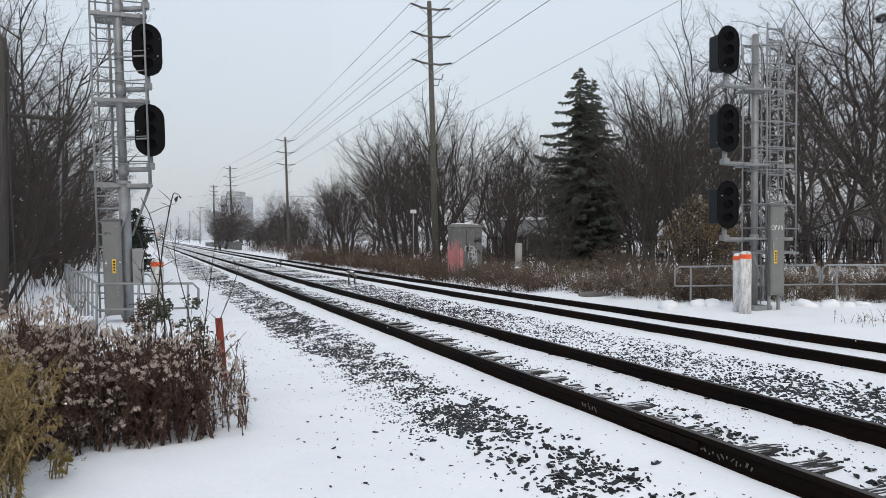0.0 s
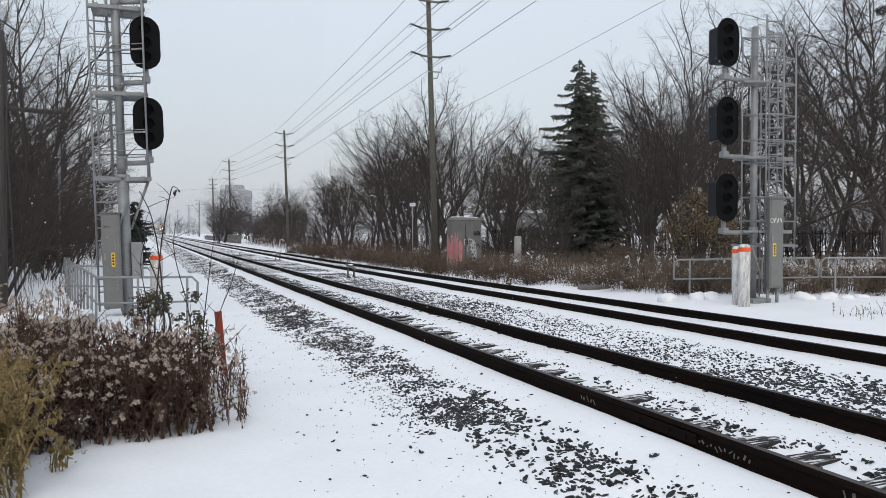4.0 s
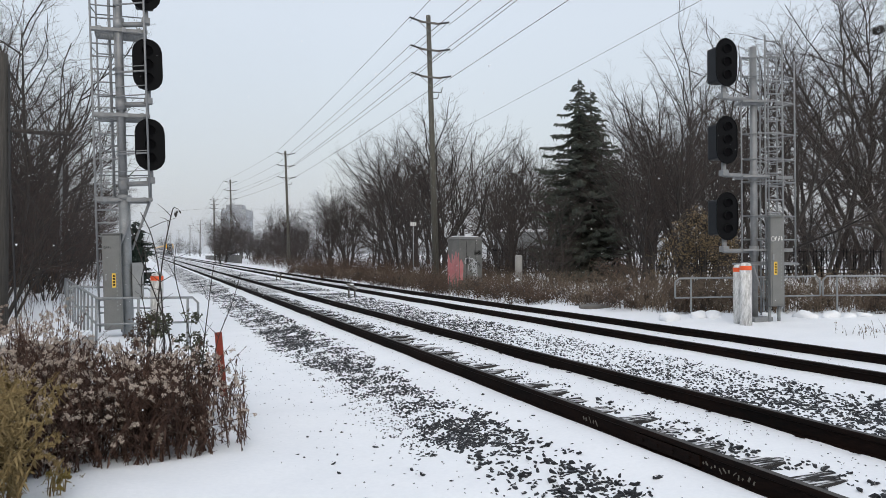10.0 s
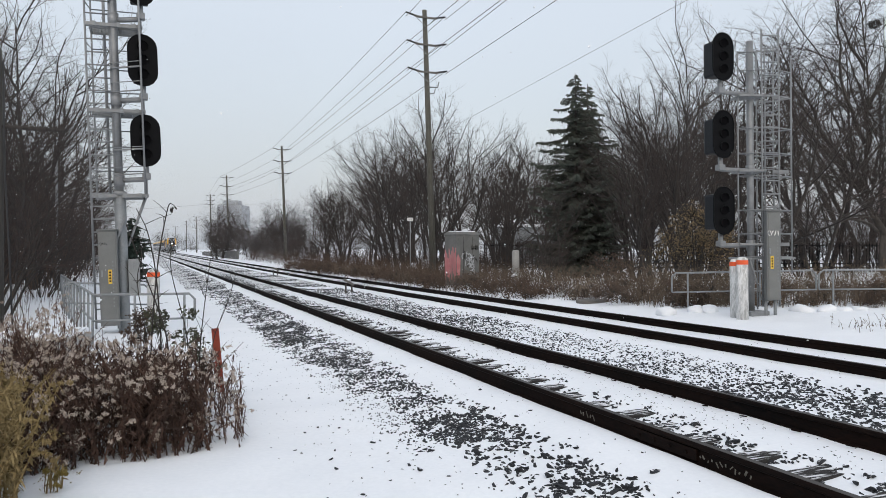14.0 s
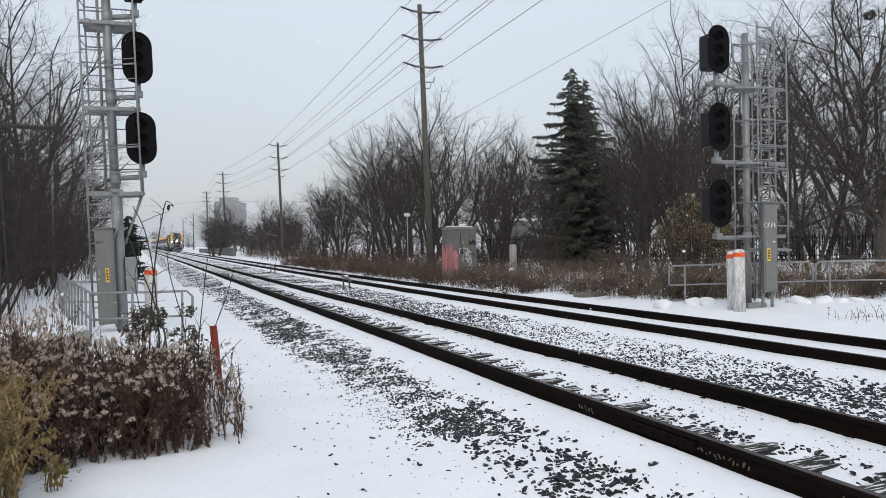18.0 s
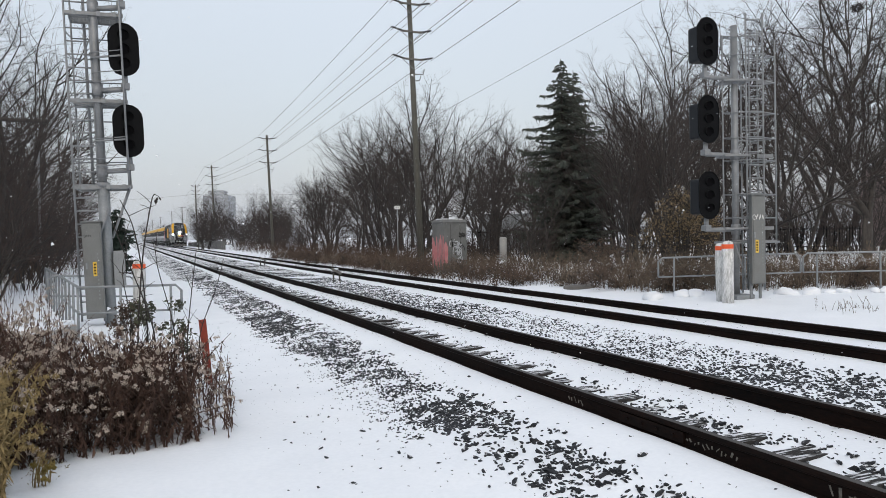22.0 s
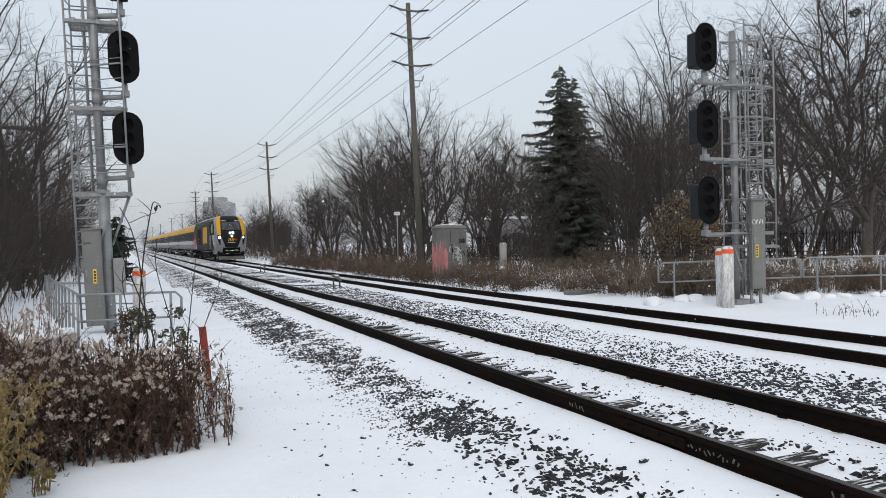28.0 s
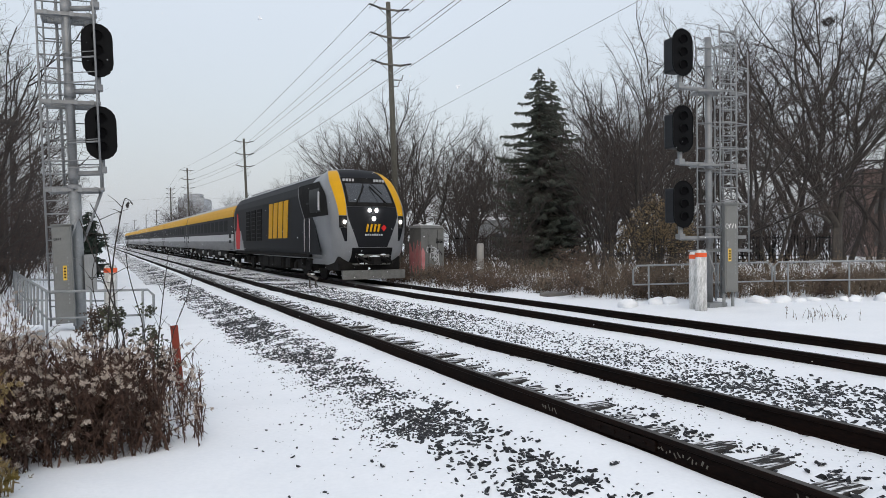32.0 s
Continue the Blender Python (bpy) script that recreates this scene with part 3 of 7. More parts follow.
def make_left_signal():
    x, y = -0.60, 16.05
    z = ground_z(x, y)
    top = thing("railway_signal", pose(x, y, z, 0, -1.9, 0), "tall grey signal mast with ladder and three black heads", "railway signal", "railway signals")
    part("base_post", Shape().tube([(0, 0, -0.2), (0, 0, 2.9)], 0.115, 16), GALV_DARK, top)
    part("mast", Shape().tube([(0, 0, 2.7), (0, 0, 8.6)], 0.078, 14), GALV, top)
    part("mast_cap", Shape().tube([(0, 0, 2.86), (0, 0, 2.93), (0, 0, 2.96)], [0.14, 0.14, 0.08], 16), GALV, top)
    for hz in (3.98, 5.65, 7.33):
        m = pose(0.54, -0.30, hz, 0, 0, 4)
        part("head_bracket", Shape().tube([(0, 0, hz - 0.80), (0.53, -0.2, hz - 0.80)], 0.055, 10).tube([(0.0, 0, hz - 0.92), (0.0, 0, hz - 0.66)], 0.11, 12), GALV, top)
        signal_head(top, m, False)
    for pz in (2.85, 4.62, 6.40):
        grating(top, (0.02, 0.33, pz), 0.95, 0.44)
        part("platform_bar", Shape().box((0.02, -0.08, pz), (1.08, 0.06, 0.075), bevel=0.008), GALV, top)
        for bx in (-0.36, 0.10, 0.40):
            part("bar_clamp", Shape().box((bx, -0.125, pz), (0.07, 0.03, 0.10), bevel=0.006), GALV_DARK, top)
    part("strut", Shape().tube([(0.5, 0.0, 2.85), (0.16, 0, 1.9)], 0.025, 6), GALV, top)
    part("strut", Shape().tube([(0.5, 0.5, 2.85), (0.12, 0.1, 1.8)], 0.025, 6), GALV, top)
    ladder(top, (-0.31, 0.05, 0.1), (-0.31, 0.05, 8.4), 0.46, (1, 0, 0), 31)
    for xx in (-0.46, -0.22):
        part("rear_post", Shape().tube([(xx, 0.58, 2.8), (xx, 0.58, 8.4)], 0.02, 6), GALV, top)
    for xx, yy, z0 in ((0.50, -0.46, 2.85), (0.52, 0.58, 2.85), (-0.2, 0.58, 2.85)):
        part("guard_post", Shape().tube([(xx, yy, z0), (xx, yy, 8.5)], 0.022, 6), GALV, top)
    for gz in (3.43, 3.95, 4.3, 5.13, 5.62, 6.05, 6.9, 7.4):
        part("guard_rail", Shape().tube([(-0.54, 0.05, gz), (-0.46, 0.58, gz), (0.52, 0.58, gz)], 0.014, 5), GALV, top)
    for gz, r in ((3.28, 0.014), (3.43, 0.010), (3.79, 0.020), (3.84, 0.010), (5.0, 0.014), (5.19, 0.010), (5.49, 0.020), (5.60, 0.010), (6.9, 0.018), (7.4, 0.018)):
        part("guard_rail", Shape().tube([(-0.08, 0.03, gz), (-0.08, -0.12, gz), (0.50, -0.46, gz)], r, 6), GALV, top)
    for pz in (2.85, 4.62, 6.40):
        part("platform_arm", Shape().box((0.5, -0.2, pz - 0.02), (0.05, 0.56, 0.06), bevel=0.008), GALV, top)
    cabinet_on(top, (-0.25, -0.22, 1.15), (0.35, 0.30, 1.95), 0)
    part("conduit", Shape().tube([(-0.1, -0.22, 0.1), (-0.1, -0.24, 1.9), (0.1, -0.15, 2.4)], 0.03, 6), GALV, top)
    part("junction_box", Shape().box((0.22, -0.05, 1.15), (0.22, 0.2, 0.75), bevel=0.012), GALV_DARK, top)
    return top


def make_right_signal():
    x, y = 12.655, 12.095
    z = ground_z(x, y)
    top = thing("railway_signal", pose(x, y, z), "grey signal mast with caged ladder and three black heads", "railway signal", "railway signals")
    part("base_plate", Shape().box((0, 0, 0.04), (0.55, 0.55, 0.12), bevel=0.015), GALV_DARK, top)
    part("mast", Shape().tube([(0, 0, 0.0), (0, 0, 6.3)], 0.078, 14), GALV, top)
    for hz in (2.38, 4.10, 5.85):
        m = pose(-0.85, -0.05, hz, 0, 0, -4)
        part("head_bracket", Shape().tube([(0, 0, hz - 0.78), (-0.85, 0.05, hz - 0.78)], 0.05, 8).tube([(0, 0, hz - 0.9), (0, 0, hz - 0.66)], 0.10, 12), GALV, top)
        signal_head(top, m, True)
    fw, rt = Vector((0.38, 0.925, 0)), Vector((0.925, -0.38, 0))

    def at(r, d, zz):
        p = rt * r + fw * d
        return (p.x, p.y, zz)
    for r, d, h in ((-0.32, -0.1, 6.05), (0.31, 0.35, 6.15), (1.0, 0.1, 6.0)):
        part("corner_post", Shape().tube([at(r, d, 0.1 if r < 0.5 else 0.95), at(r, d, h)], 0.02, 6), GALV, top)
    for gz in (1.33, 1.86, 2.4, 3.18, 3.7, 4.28, 5.0, 5.6, 6.02):
        part("guard_rail", Shape().tube([at(0.31, 0.35, gz), at(-0.32, -0.1, gz), at(0.22, -0.1, gz + 0.02), at(0.61, -0.1, gz + 0.02)], 0.017, 5), GALV, top)
    for gz in (1.33, 1.86, 2.4, 3.18, 3.7, 4.28, 5.0, 5.6):
        part("guard_rail", Shape().tube([at(0.61, -0.1, gz), at(1.0, 0.1, gz), at(0.65, 0.5, gz), at(0.31, 0.35, gz)], 0.017, 5), GALV, top)
    for pz in (1.62, 3.30, 5.02):
        deck = part("platform", Shape().box(at(-0.02, 0.05, pz), (0.62, 0.5, 0.05), Euler((0, 0, radians(-22))).to_matrix(), 0.01), GALV, top, "steel grating platform edge")
        part("toe_board", Shape().box(at(0.75, 0.1, pz), (0.38, 0.03, 0.08), Euler((0, 0, radians(-22))).to_matrix(), 0.006), GALV, deck)
    ladder(top, at(0.415, -0.12, 0.2), at(0.415, -0.12, 6.55), 0.39, rt, 21)
    ladder(top, at(0.62, 0.38, 2.0), at(0.62, 0.38, 6.3), 0.20, rt, 17, 0.012)
    for gz in np.arange(2.4, 6.3, 0.78):
        part("cage_hoop", Shape().tube([at(0.22, -0.12, gz), at(0.28, 0.2, gz), at(0.40, 0.42, gz), at(0.60, 0.46, gz), at(0.70, 0.25, gz), at(0.61, -0.12, gz)], 0.016, 5), GALV, top)
    cab = cabinet_on(top, (0, 0, 1.36), (0.30, 0.16, 2.0), 1)
    part("brace", Shape().tube([at(-0.05, -0.05, 1.3), at(0.2, -0.12, 0.35)], 0.022, 6), GALV, top)
    part("steel_deck", Shape().box(at(0.34, 0.2, 1.30), (1.32, 0.55, 0.05), Euler((0, 0, radians(-22))).to_matrix(), 0.01), GALV_DARK, top)
    cab.matrix_basis = Matrix.Translation(at(0.347, -0.3, 0)) @ pose(0, 0, 0, 0, 0, -22)
    part("leg", Shape().tube([at(0.25, -0.2, -0.1), at(0.25, -0.2, 0.4)], 0.04, 6), GALV_DARK, top)
    part("leg", Shape().tube([at(0.46, -0.2, -0.1), at(0.46, -0.2, 0.4)], 0.04, 6), GALV_DARK, top)
    return top


make_left_signal()
make_right_signal()


# ---- bollards, railings, stake ----
def make_bollard(x, y, h, r=0.125, lean=0):
    top = thing("bollard", pose(x, y, ground_z(x, y) - 0.02, 0, lean, 0), "white bollard with an orange band near its domed top", "bollard", "bollards")
    part("sleeve", Shape().tube([(0, 0, -0.1), (0, 0, h - 0.08), (0, 0, h - 0.02), (0, 0, h)], [r, r, r * 0.82, r * 0.4], 18), STAINED_WHITE, top)
    part("band", Shape().tube([(0, 0, h - 0.165), (0, 0, h - 0.07)], r * 1.02, 18, caps=False), ORANGE, top, "orange reflective band")
    return top


make_bollard(11.875, 11.59, 1.38)
make_bollard(12.035, 11.93, 1.33, lean=-0.5)
make_bollard(-0.05, 16.25, 1.36, r=0.13)


def make_railing(points, h, label, gap=1.45, mid=0.52):
    """A pipe railing along points on the ground, with rounded ends."""
    pts = [Vector((x, y, ground_z(x, y))) for x, y in points]
    top = thing("pipe_railing", pose(*pts[0]), label, "railing", "pipe railings")
    o = pts[0]
    pts = [p - o for p in pts]
    up = Vector((0, 0, h))
    d0, d1 = (pts[1] - pts[0]).normalized() * 0.1, (pts[-1] - pts[-2]).normalized() * 0.1
    rail = [pts[0] + Vector((0, 0, h * mid)), pts[0] + up - Vector((0, 0, 0.1)), pts[0] + up + d0] + [p + up for p in pts[1:-1]] + \
           [pts[-1] + up - d1, pts[-1] + up - Vector((0, 0, 0.1)), pts[-1] + Vector((0, 0, h * mid))]
    part("top_rail", Shape().tube(rail, 0.023, 8), GALV_DARK, top)
    part("mid_rail", Shape().tube([p + Vector((0, 0, h * mid)) for p in pts], 0.019, 8), GALV_DARK, top)
    for a, b in zip(pts, pts[1:]):
        n = max(1, round((b - a).length / gap))
        for i in range(n):
            p = a.lerp(b, (i + 0.22) / n if n > 1 else 0.5)
            part("post", Shape().tube([p - Vector((0, 0, 0.2)), p + up], 0.022, 8), GALV_DARK, top)
    return top


make_railing([(11.67, 13.6), (14.93, 12.245)], 0.98, "galvanized pipe railing standing in snow before dry reeds")
make_railing([(14.99, 12.22), (17.9, 11.0), (22.5, 9.1)], 0.98, "galvanized pipe railing standing in snow before dry reeds")
make_railing([(0.67, 13.79), (-1.0, 13.5), (-2.5, 22.5)], 0.95, "galvanized pipe railing beside the signal base", 0.8)
make_railing([(-0.15, 17.6), (-1.9, 17.6)], 0.95, "galvanized pipe railing behind the signal base")


def make_stake():
    top = thing("marker_stake", pose(0.74, 9.02, ground_z(0.74, 9.02), 0, -5, 8), "faded red wooden marker stake leaning in the weeds", "stake")
    part("stake_board", Shape().box((0, 0, 0.36), (0.085, 0.03, 0.86), bevel=0.004), STAKE, top)
    return top


make_stake()


def make_stub_pole():
    x, y = -2.58, 13.96
    top = thing("old_wooden_post", pose(x, y, ground_z(x, y)), "old grey wooden post with a bare iron arm", "wooden post")
    part("post_shaft", Shape().tube([(0, 0, -0.3), (0, 0, 2.6), (0, 0, 5.1)], [0.17, 0.155, 0.14], 12), OLD_POST, top)
    part("iron_arm", Shape().tube([(0.1, 0, 3.78), (1.16, -0.3, 3.72)], 0.035, 6), BARK, top)
    part("hanging_cable", Shape().tube([(0.16, -0.05, 4.9), (0.18, -0.05, 3.0), (0.25, -0.05, 1.5), (0.3, 0, 0)], 0.018, 5), CABLE, top)
    return top


make_stub_pole()


# ---- trackside boxes beyond the far track ----
def make_relay_box():
    x, y = 12.2, 27.4
    top = thing("relay_box", pose(x, y, ground_z(x, y), 0, 0, 14) @ Matrix.Diagonal((0.88, 0.9, 1.0, 1)), "grey steel relay box covered in pink and black graffiti", "relay box")
    part("body", Shape().box((0, 0, 1.1), (1.42, 0.9, 2.15), bevel=0.02), RELAY_GREY, top)
    part("roof", Shape().add([(-0.76, -0.49, 2.17), (0.76, -0.49, 2.17), (0.76, 0.49, 2.17), (-0.76, 0.49, 2.17), (-0.66, -0.36, 2.29), (0.66, -0.36, 2.29), (0.66, 0.36, 2.29), (-0.66, 0.36, 2.29)],
                             [(3, 2, 1, 0), (0, 1, 5, 4), (1, 2, 6, 5), (2, 3, 7, 6), (3, 0, 4, 7), (4, 5, 6, 7)]), RELAY_GREY, top)
    part("roof_snow", Shape().box((0, 0, 2.30), (1.2, 0.6, 0.04), bevel=0.015), SNOW, top)
    for xx in (-0.28, 0.30):
        part("door_seam", Shape().box((xx, -0.452, 1.08), (0.012, 0.008, 2.0)), BLACK, top)
    part("door_handle", Shape().box((-0.2, -0.47, 1.2), (0.03, 0.04, 0.16), bevel=0.006), BLACK, top)
    pink = material("pink_spray_paint", (0.42, 0.12, 0.13), (0.50, 0.24, 0.24), scale=5, fine=22, rough=0.7, bump=0.0)
    rnd = random.Random(4)
    for i in range(9):
        yy = -0.40 + i * 0.1
        z1 = (1.62, 1.45, 1.66, 1.5, 1.35, 1.58, 1.2, 1.4, 1.55)[i]
        z0 = (0.35, 0.15, 0.5, 0.2, 0.45, 0.15, 0.3, 0.55, 0.2)[i]
        w = rnd.uniform(0.025, 0.055)
        edge = [(-0.708, yy - w, z0), (-0.708, yy + w * 0.8, z0 + 0.08), (-0.708, yy + w * 1.2, (z0 + z1) / 2), (-0.708, yy + w, z1), (-0.708, yy - w, z1 - 0.06), (-0.708, yy - w * 1.2, (z0 + z1) / 2)]
        back_edge = [(-0.716, b, c) for a, b, c in edge]
        part("pink_graffiti", Shape().add(edge + back_edge, [(0, 1, 2, 3, 4, 5), (11, 10, 9, 8, 7, 6)] + [(k, (k + 1) % 6, 6 + (k + 1) % 6, 6 + k) for k in range(6)]), pink, top)
    part("pink_stroke", Shape().prism([(-0.68, 0.3), (-0.5, 0.35), (-0.46, 1.1), (-0.6, 1.35), (-0.69, 1.2)], -0.458, -0.45), pink, top)
    white_paint = material("white_spray_paint", (0.36, 0.38, 0.40), (0.52, 0.54, 0.56), scale=5, fine=30, rough=0.7, bump=0.0)
    pale, dark = Shape(), Shape()
    for i in range(26):
        cx, cz, r = 0.15 + rnd.gauss(0, 0.17), 0.92 + rnd.gauss(0, 0.2), rnd.uniform(0.05, 0.17)
        a0 = rnd.random() * 6.28
        line = [(cx + r * math.cos(a) * rnd.uniform(0.85, 1.15), -0.452 - 0.0004 * i, cz + r * 1.1 * math.sin(a) * rnd.uniform(0.85, 1.15)) for a in np.linspace(a0, a0 + rnd.uniform(1.5, 4.5), 8)]
        (pale if i % 3 else dark).tube(line, rnd.uniform(0.014, 0.03) if i % 3 else 0.012, 4)
    for i in range(9):
        cx = -0.18 + i * 0.1
        dark.tube([(cx, -0.455, 0.42), (cx + rnd.uniform(-0.03, 0.06), -0.455, 0.5 + rnd.random() * 0.12), (cx + 0.08, -0.455, 0.36 + rnd.random() * 0.06)], 0.011, 4)
    for i in range(6):
        cx = 0.22 + i * 0.068
        dark.tube([(cx + 0.02 * rnd.random(), -0.455, 1.5 + 0.06 * rnd.random()), (cx + 0.03, -0.455, 1.68 + 0.06 * rnd.random()), (cx + 0.06, -0.455, 1.58), (cx + 0.05 * rnd.random(), -0.455, 1.52)], 0.011, 4)
    part("white_graffiti", pale, white_paint, top)
    part("black_graffiti", dark, BLACK, top)
    return top


make_relay_box()


def make_small_trackside():
    x, y = 15.3, 28.3
    top = thing("concrete_post", pose(x, y, ground_z(x, y)), "pale round concrete post with a blunt top", "post")
    part("shaft", Shape().tube([(0, 0, 0), (0, 0, 1.44), (0, 0, 1.50)], [0.17, 0.17, 0.12], 12), CONCRETE, top)
    x, y = 12.85, 35.8
    top = thing("trackside_sign", pose(x, y, ground_z(x, y), 0, 0, -20), "small white trackside sign on a thin post", "sign")
    part("sign_post", Shape().tube([(0, 0, 0), (0, 0, 3.3)], 0.03, 6), GALV_DARK, top)
    plate = part("plate", Shape().box((0, -0.04, 3.2), (0.32, 0.01, 0.18)), WHITE, top)
    for mx in (-0.06, 0.06):
        part("plate_mark", Shape().box((mx, -0.048, 3.2), (0.045, 0.006, 0.06)), GALV_DARK, plate)
    for x, y in ((6.93, 26.4), (7.1, 45.4)):
        top = thing("dwarf_post", pose(x, y, ground_z(x, y), 0, 0, 25), "low snow-capped switch stand between the tracks", "switch stand", "switch stands")
        for lx in (-0.15, 0.15):
            part("leg", Shape().box((lx, 0, 0.17), (0.045, 0.05, 0.38)), OLD_POST, top)
        part("cross_board", Shape().box((0, 0, 0.42), (0.46, 0.16, 0.09), Euler((radians(20), radians(24), 0)).to_matrix(), 0.01), GREY_WOOD, top)
        part("snow_cap", Shape().ball((-0.05, 0, 0.50), (0.17, 0.08, 0.035), 10, 6), SNOW, top)
    top = thing("manhole_ring", pose(11.9, 17.3, ground_z(11.9, 17.3)), "low dark concrete ring with snow round it", "manhole")
    part("ring", Shape().tube([(0, 0, -0.1), (0, 0, 0.05), (0, 0, 0.08)], [0.48, 0.48, 0.42], 20), GREY_WOOD, top)
    # a low concrete wall along the track and a parapet over a culvert
    for x0, y0, x1, y1, h in ((10.7, 102, 9.5, 160, 1.15),):
        d = Vector((x1 - x0, y1 - y0, 0))
        ob = thing("low_wall", pose(x0, y0, ground_z(x0, y0)), "low weathered concrete wall beside the far track", "wall", "low walls")
        part("wall_body", Shape().box(d / 2 + Vector((0, 0, h / 2)), (0.35, d.length, h), Vector((0, 1, 0)).rotation_difference(d).to_matrix(), 0.02), DARK_CONCRETE, ob)
        part("coping", Shape().box(d / 2 + Vector((0, 0, h + 0.04)), (0.45, d.length, 0.09), Vector((0, 1, 0)).rotation_difference(d).to_matrix(), 0.02), DARK_CONCRETE, ob)


make_small_trackside()


# ---- far buildings ----
def make_tower():
    top = thing("apartment_tower", pose(52, 520, rise(520), 0, 0, -22), "pale grey apartment tower far along the line", "apartment building")
    w, h = 17.5, 31.5
    part("tower_wall", Shape().box((0, 0, h / 2), (w, 20, h)), TOWER, top)
    part("penthouse", Shape().box((-1, 0, h + 1.8), (11, 10, 3.6)), TOWER, top)
    for fl in range(11):
        for c in range(7):
            part("window", WINDOW, None, top, at=pose(-7.2 + c * 2.4, -10.03, 2.2 + fl * 2.7))
    return top


HOUSE_WINDOW = Shape().box((0, 0, 0), (1.3, 0.1, 1.4)).mesh("window", HOUSE_GLASS)
WINDOW = Shape().box((0, 0, 0), (1.9, 0.1, 1.5)).mesh("window", TOWER_GLASS)
make_tower()


def make_far_house(x, y, w, d, h, mat, label, turn=0):
    z = ground_z(x, y)
    top = thing("far_building", pose(x, y, z, 0, 0, turn), label, "building", "far buildings")
    part("building_wall", Shape().box((0, 0, h / 2), (w, d, h)), mat, top)
    part("flat_roof", Shape().box((0, 0, h + 0.15), (w + 0.4, d + 0.4, 0.3)), SNOW, top)
    for fl in range(max(1, int(h / 3))):
        for c in range(int(w / 3)):
            part("window", HOUSE_WINDOW, None, top, at=pose(-w / 2 + 1.6 + c * 3, -d / 2 - 0.03, 1.7 + fl * 3))
    return top


make_far_house(73.5, 40.7, 17, 12, 8.2, BRICK_RED, "dull red brick house seen through bare trees", -42)
make_far_house(44, 72, 14, 10, 4, GALV_DARK, "low grey shed hidden by bare trees", -30)


def make_dark_fence(a, b, n, label):
    """A dark steel fence: rails, posts and pickets between two places on the ground."""
    za, zb = ground_z(*a), ground_z(*b)
    top = thing("steel_fence", pose(a[0], a[1], za), label, "fence", "steel fences")
    d = Vector((b[0] - a[0], b[1] - a[1], zb - za))
    for h in (0.35, 0.62, 1.78):
        part("fence_rail", Shape().tube([(0, 0, h), tuple(d + Vector((0, 0, h)))], 0.04, 5), BLACK, top)
    for i in range(n + 1):
        p = d * (i / n)
        part("fence_post", Shape().tube([p, p + Vector((0, 0, 2.0))], 0.05, 6), BLACK, top)
    picket = Shape().box((0, 0, 1.1), (0.035, 0.035, 1.7)).mesh("picket", BLACK)
    for i in range(60):
        part("picket", picket, None, top, at=Matrix.Translation(d * ((i + 0.5) / 60)))
    return top


make_dark_fence((19.7, 40.6), (31.5, 35.8), 6, "dark steel fence across a snowy yard")
make_dark_fence((31.7, 35.7), (43.6, 30.7), 6, "dark steel fence across a snowy yard")


def make_snow_mounds():
    rnd = random.Random(17)
    for k in range(16):
        x = 11.4 + k * 0.55 + rnd.uniform(-0.2, 0.2)
        y = 13.4 - (x - 11.5) * 0.41 + rnd.uniform(-0.15, 0.1)
        r = rnd.uniform(0.10, 0.22)
        s = Shape().ball((0, 0, 0), (r * 1.35, r * 1.0, r * 0.72), 14, 9)
        s.v = [tuple(Vector(q) * (1 + 0.45 * noise.noise((q[0] * 7 + k, q[1] * 7, q[2] * 7)))) for q in s.v]
        solid("snow_mound", s, SNOW, "rounded snow-capped mound beside the railing", "snow mound", "snow mounds", m=pose(x, y, ground_z(x, y) + 0.04, 0, 0, rnd.uniform(0, 180)))


make_snow_mounds()
slab = thing("concrete_slab", pose(-1.9, 12.6, ground_z(-1.9, 12.6), 0, 0, -20), "low concrete slab topped with snow", "slab")
part("slab_body", Shape().box((0, 0, 0.12), (1.5, 1.2, 0.34), bevel=0.02), CONCRETE, slab)
part("slab_snow", Shape().box((0, 0, 0.33), (1.46, 1.16, 0.10), bevel=0.04), SNOW, slab)
thin = thing("thin_pole", pose(-4.4, 38, ground_z(-4.4, 38)), "thin grey pole among the trees", "pole")
part("pole_shaft", Shape().tube([(0, 0, 0), (0, 0, 6.4)], 0.06, 6), GALV_DARK, thin)


def make_white_pipe():
    x, y = 14.1, 26.3
    top = thing("vent_pipe", pose(x, y, ground_z(x, y)), "short bent pale pipe beside the concrete post", "pipe")
    part("pipe_bend", Shape().tube([(-0.2, 0, 0.0), (-0.05, 0, 0.06), (0.02, 0, 0.2), (0.03, 0, 0.4)], 0.05, 8), CONCRETE, top)
    part("pipe_head", Shape().box((0.03, 0, 0.44), (0.2, 0.16, 0.12), bevel=0.03), SNOW, top)


make_white_pipe()


# ---- bare trees, shrubs and weeds ----
def twig_tube(s, pts, r0, r1, n=3):
    """A cheap tapered tube of n sides."""
    base = len(s.v)
    k = len(pts)
    for i, p in enumerate(pts):
        d = pts[min(i + 1, k - 1)] - pts[max(i - 1, 0)]
        a = Vector((-d.y, d.x, 0.001 + 0.1 * d.z))
        a.normalize()
        b = d.cross(a)
        b.normalize()
        r = r0 + (r1 - r0) * i / (k - 1)
        for j in range(n):
            t = 6.2832 * j / n
            q = p + a * (r * math.cos(t)) + b * (r * math.sin(t))
            s.v.append((q.x, q.y, q.z))
    for i in range(k - 1):
        for j in range(n):
            j2 = (j + 1) % n
            s.f.append((base + i * n + j, base + i * n + j2, base + (i + 1) * n + j2, base + (i + 1) * n + j))
            s.s.append(n > 3)


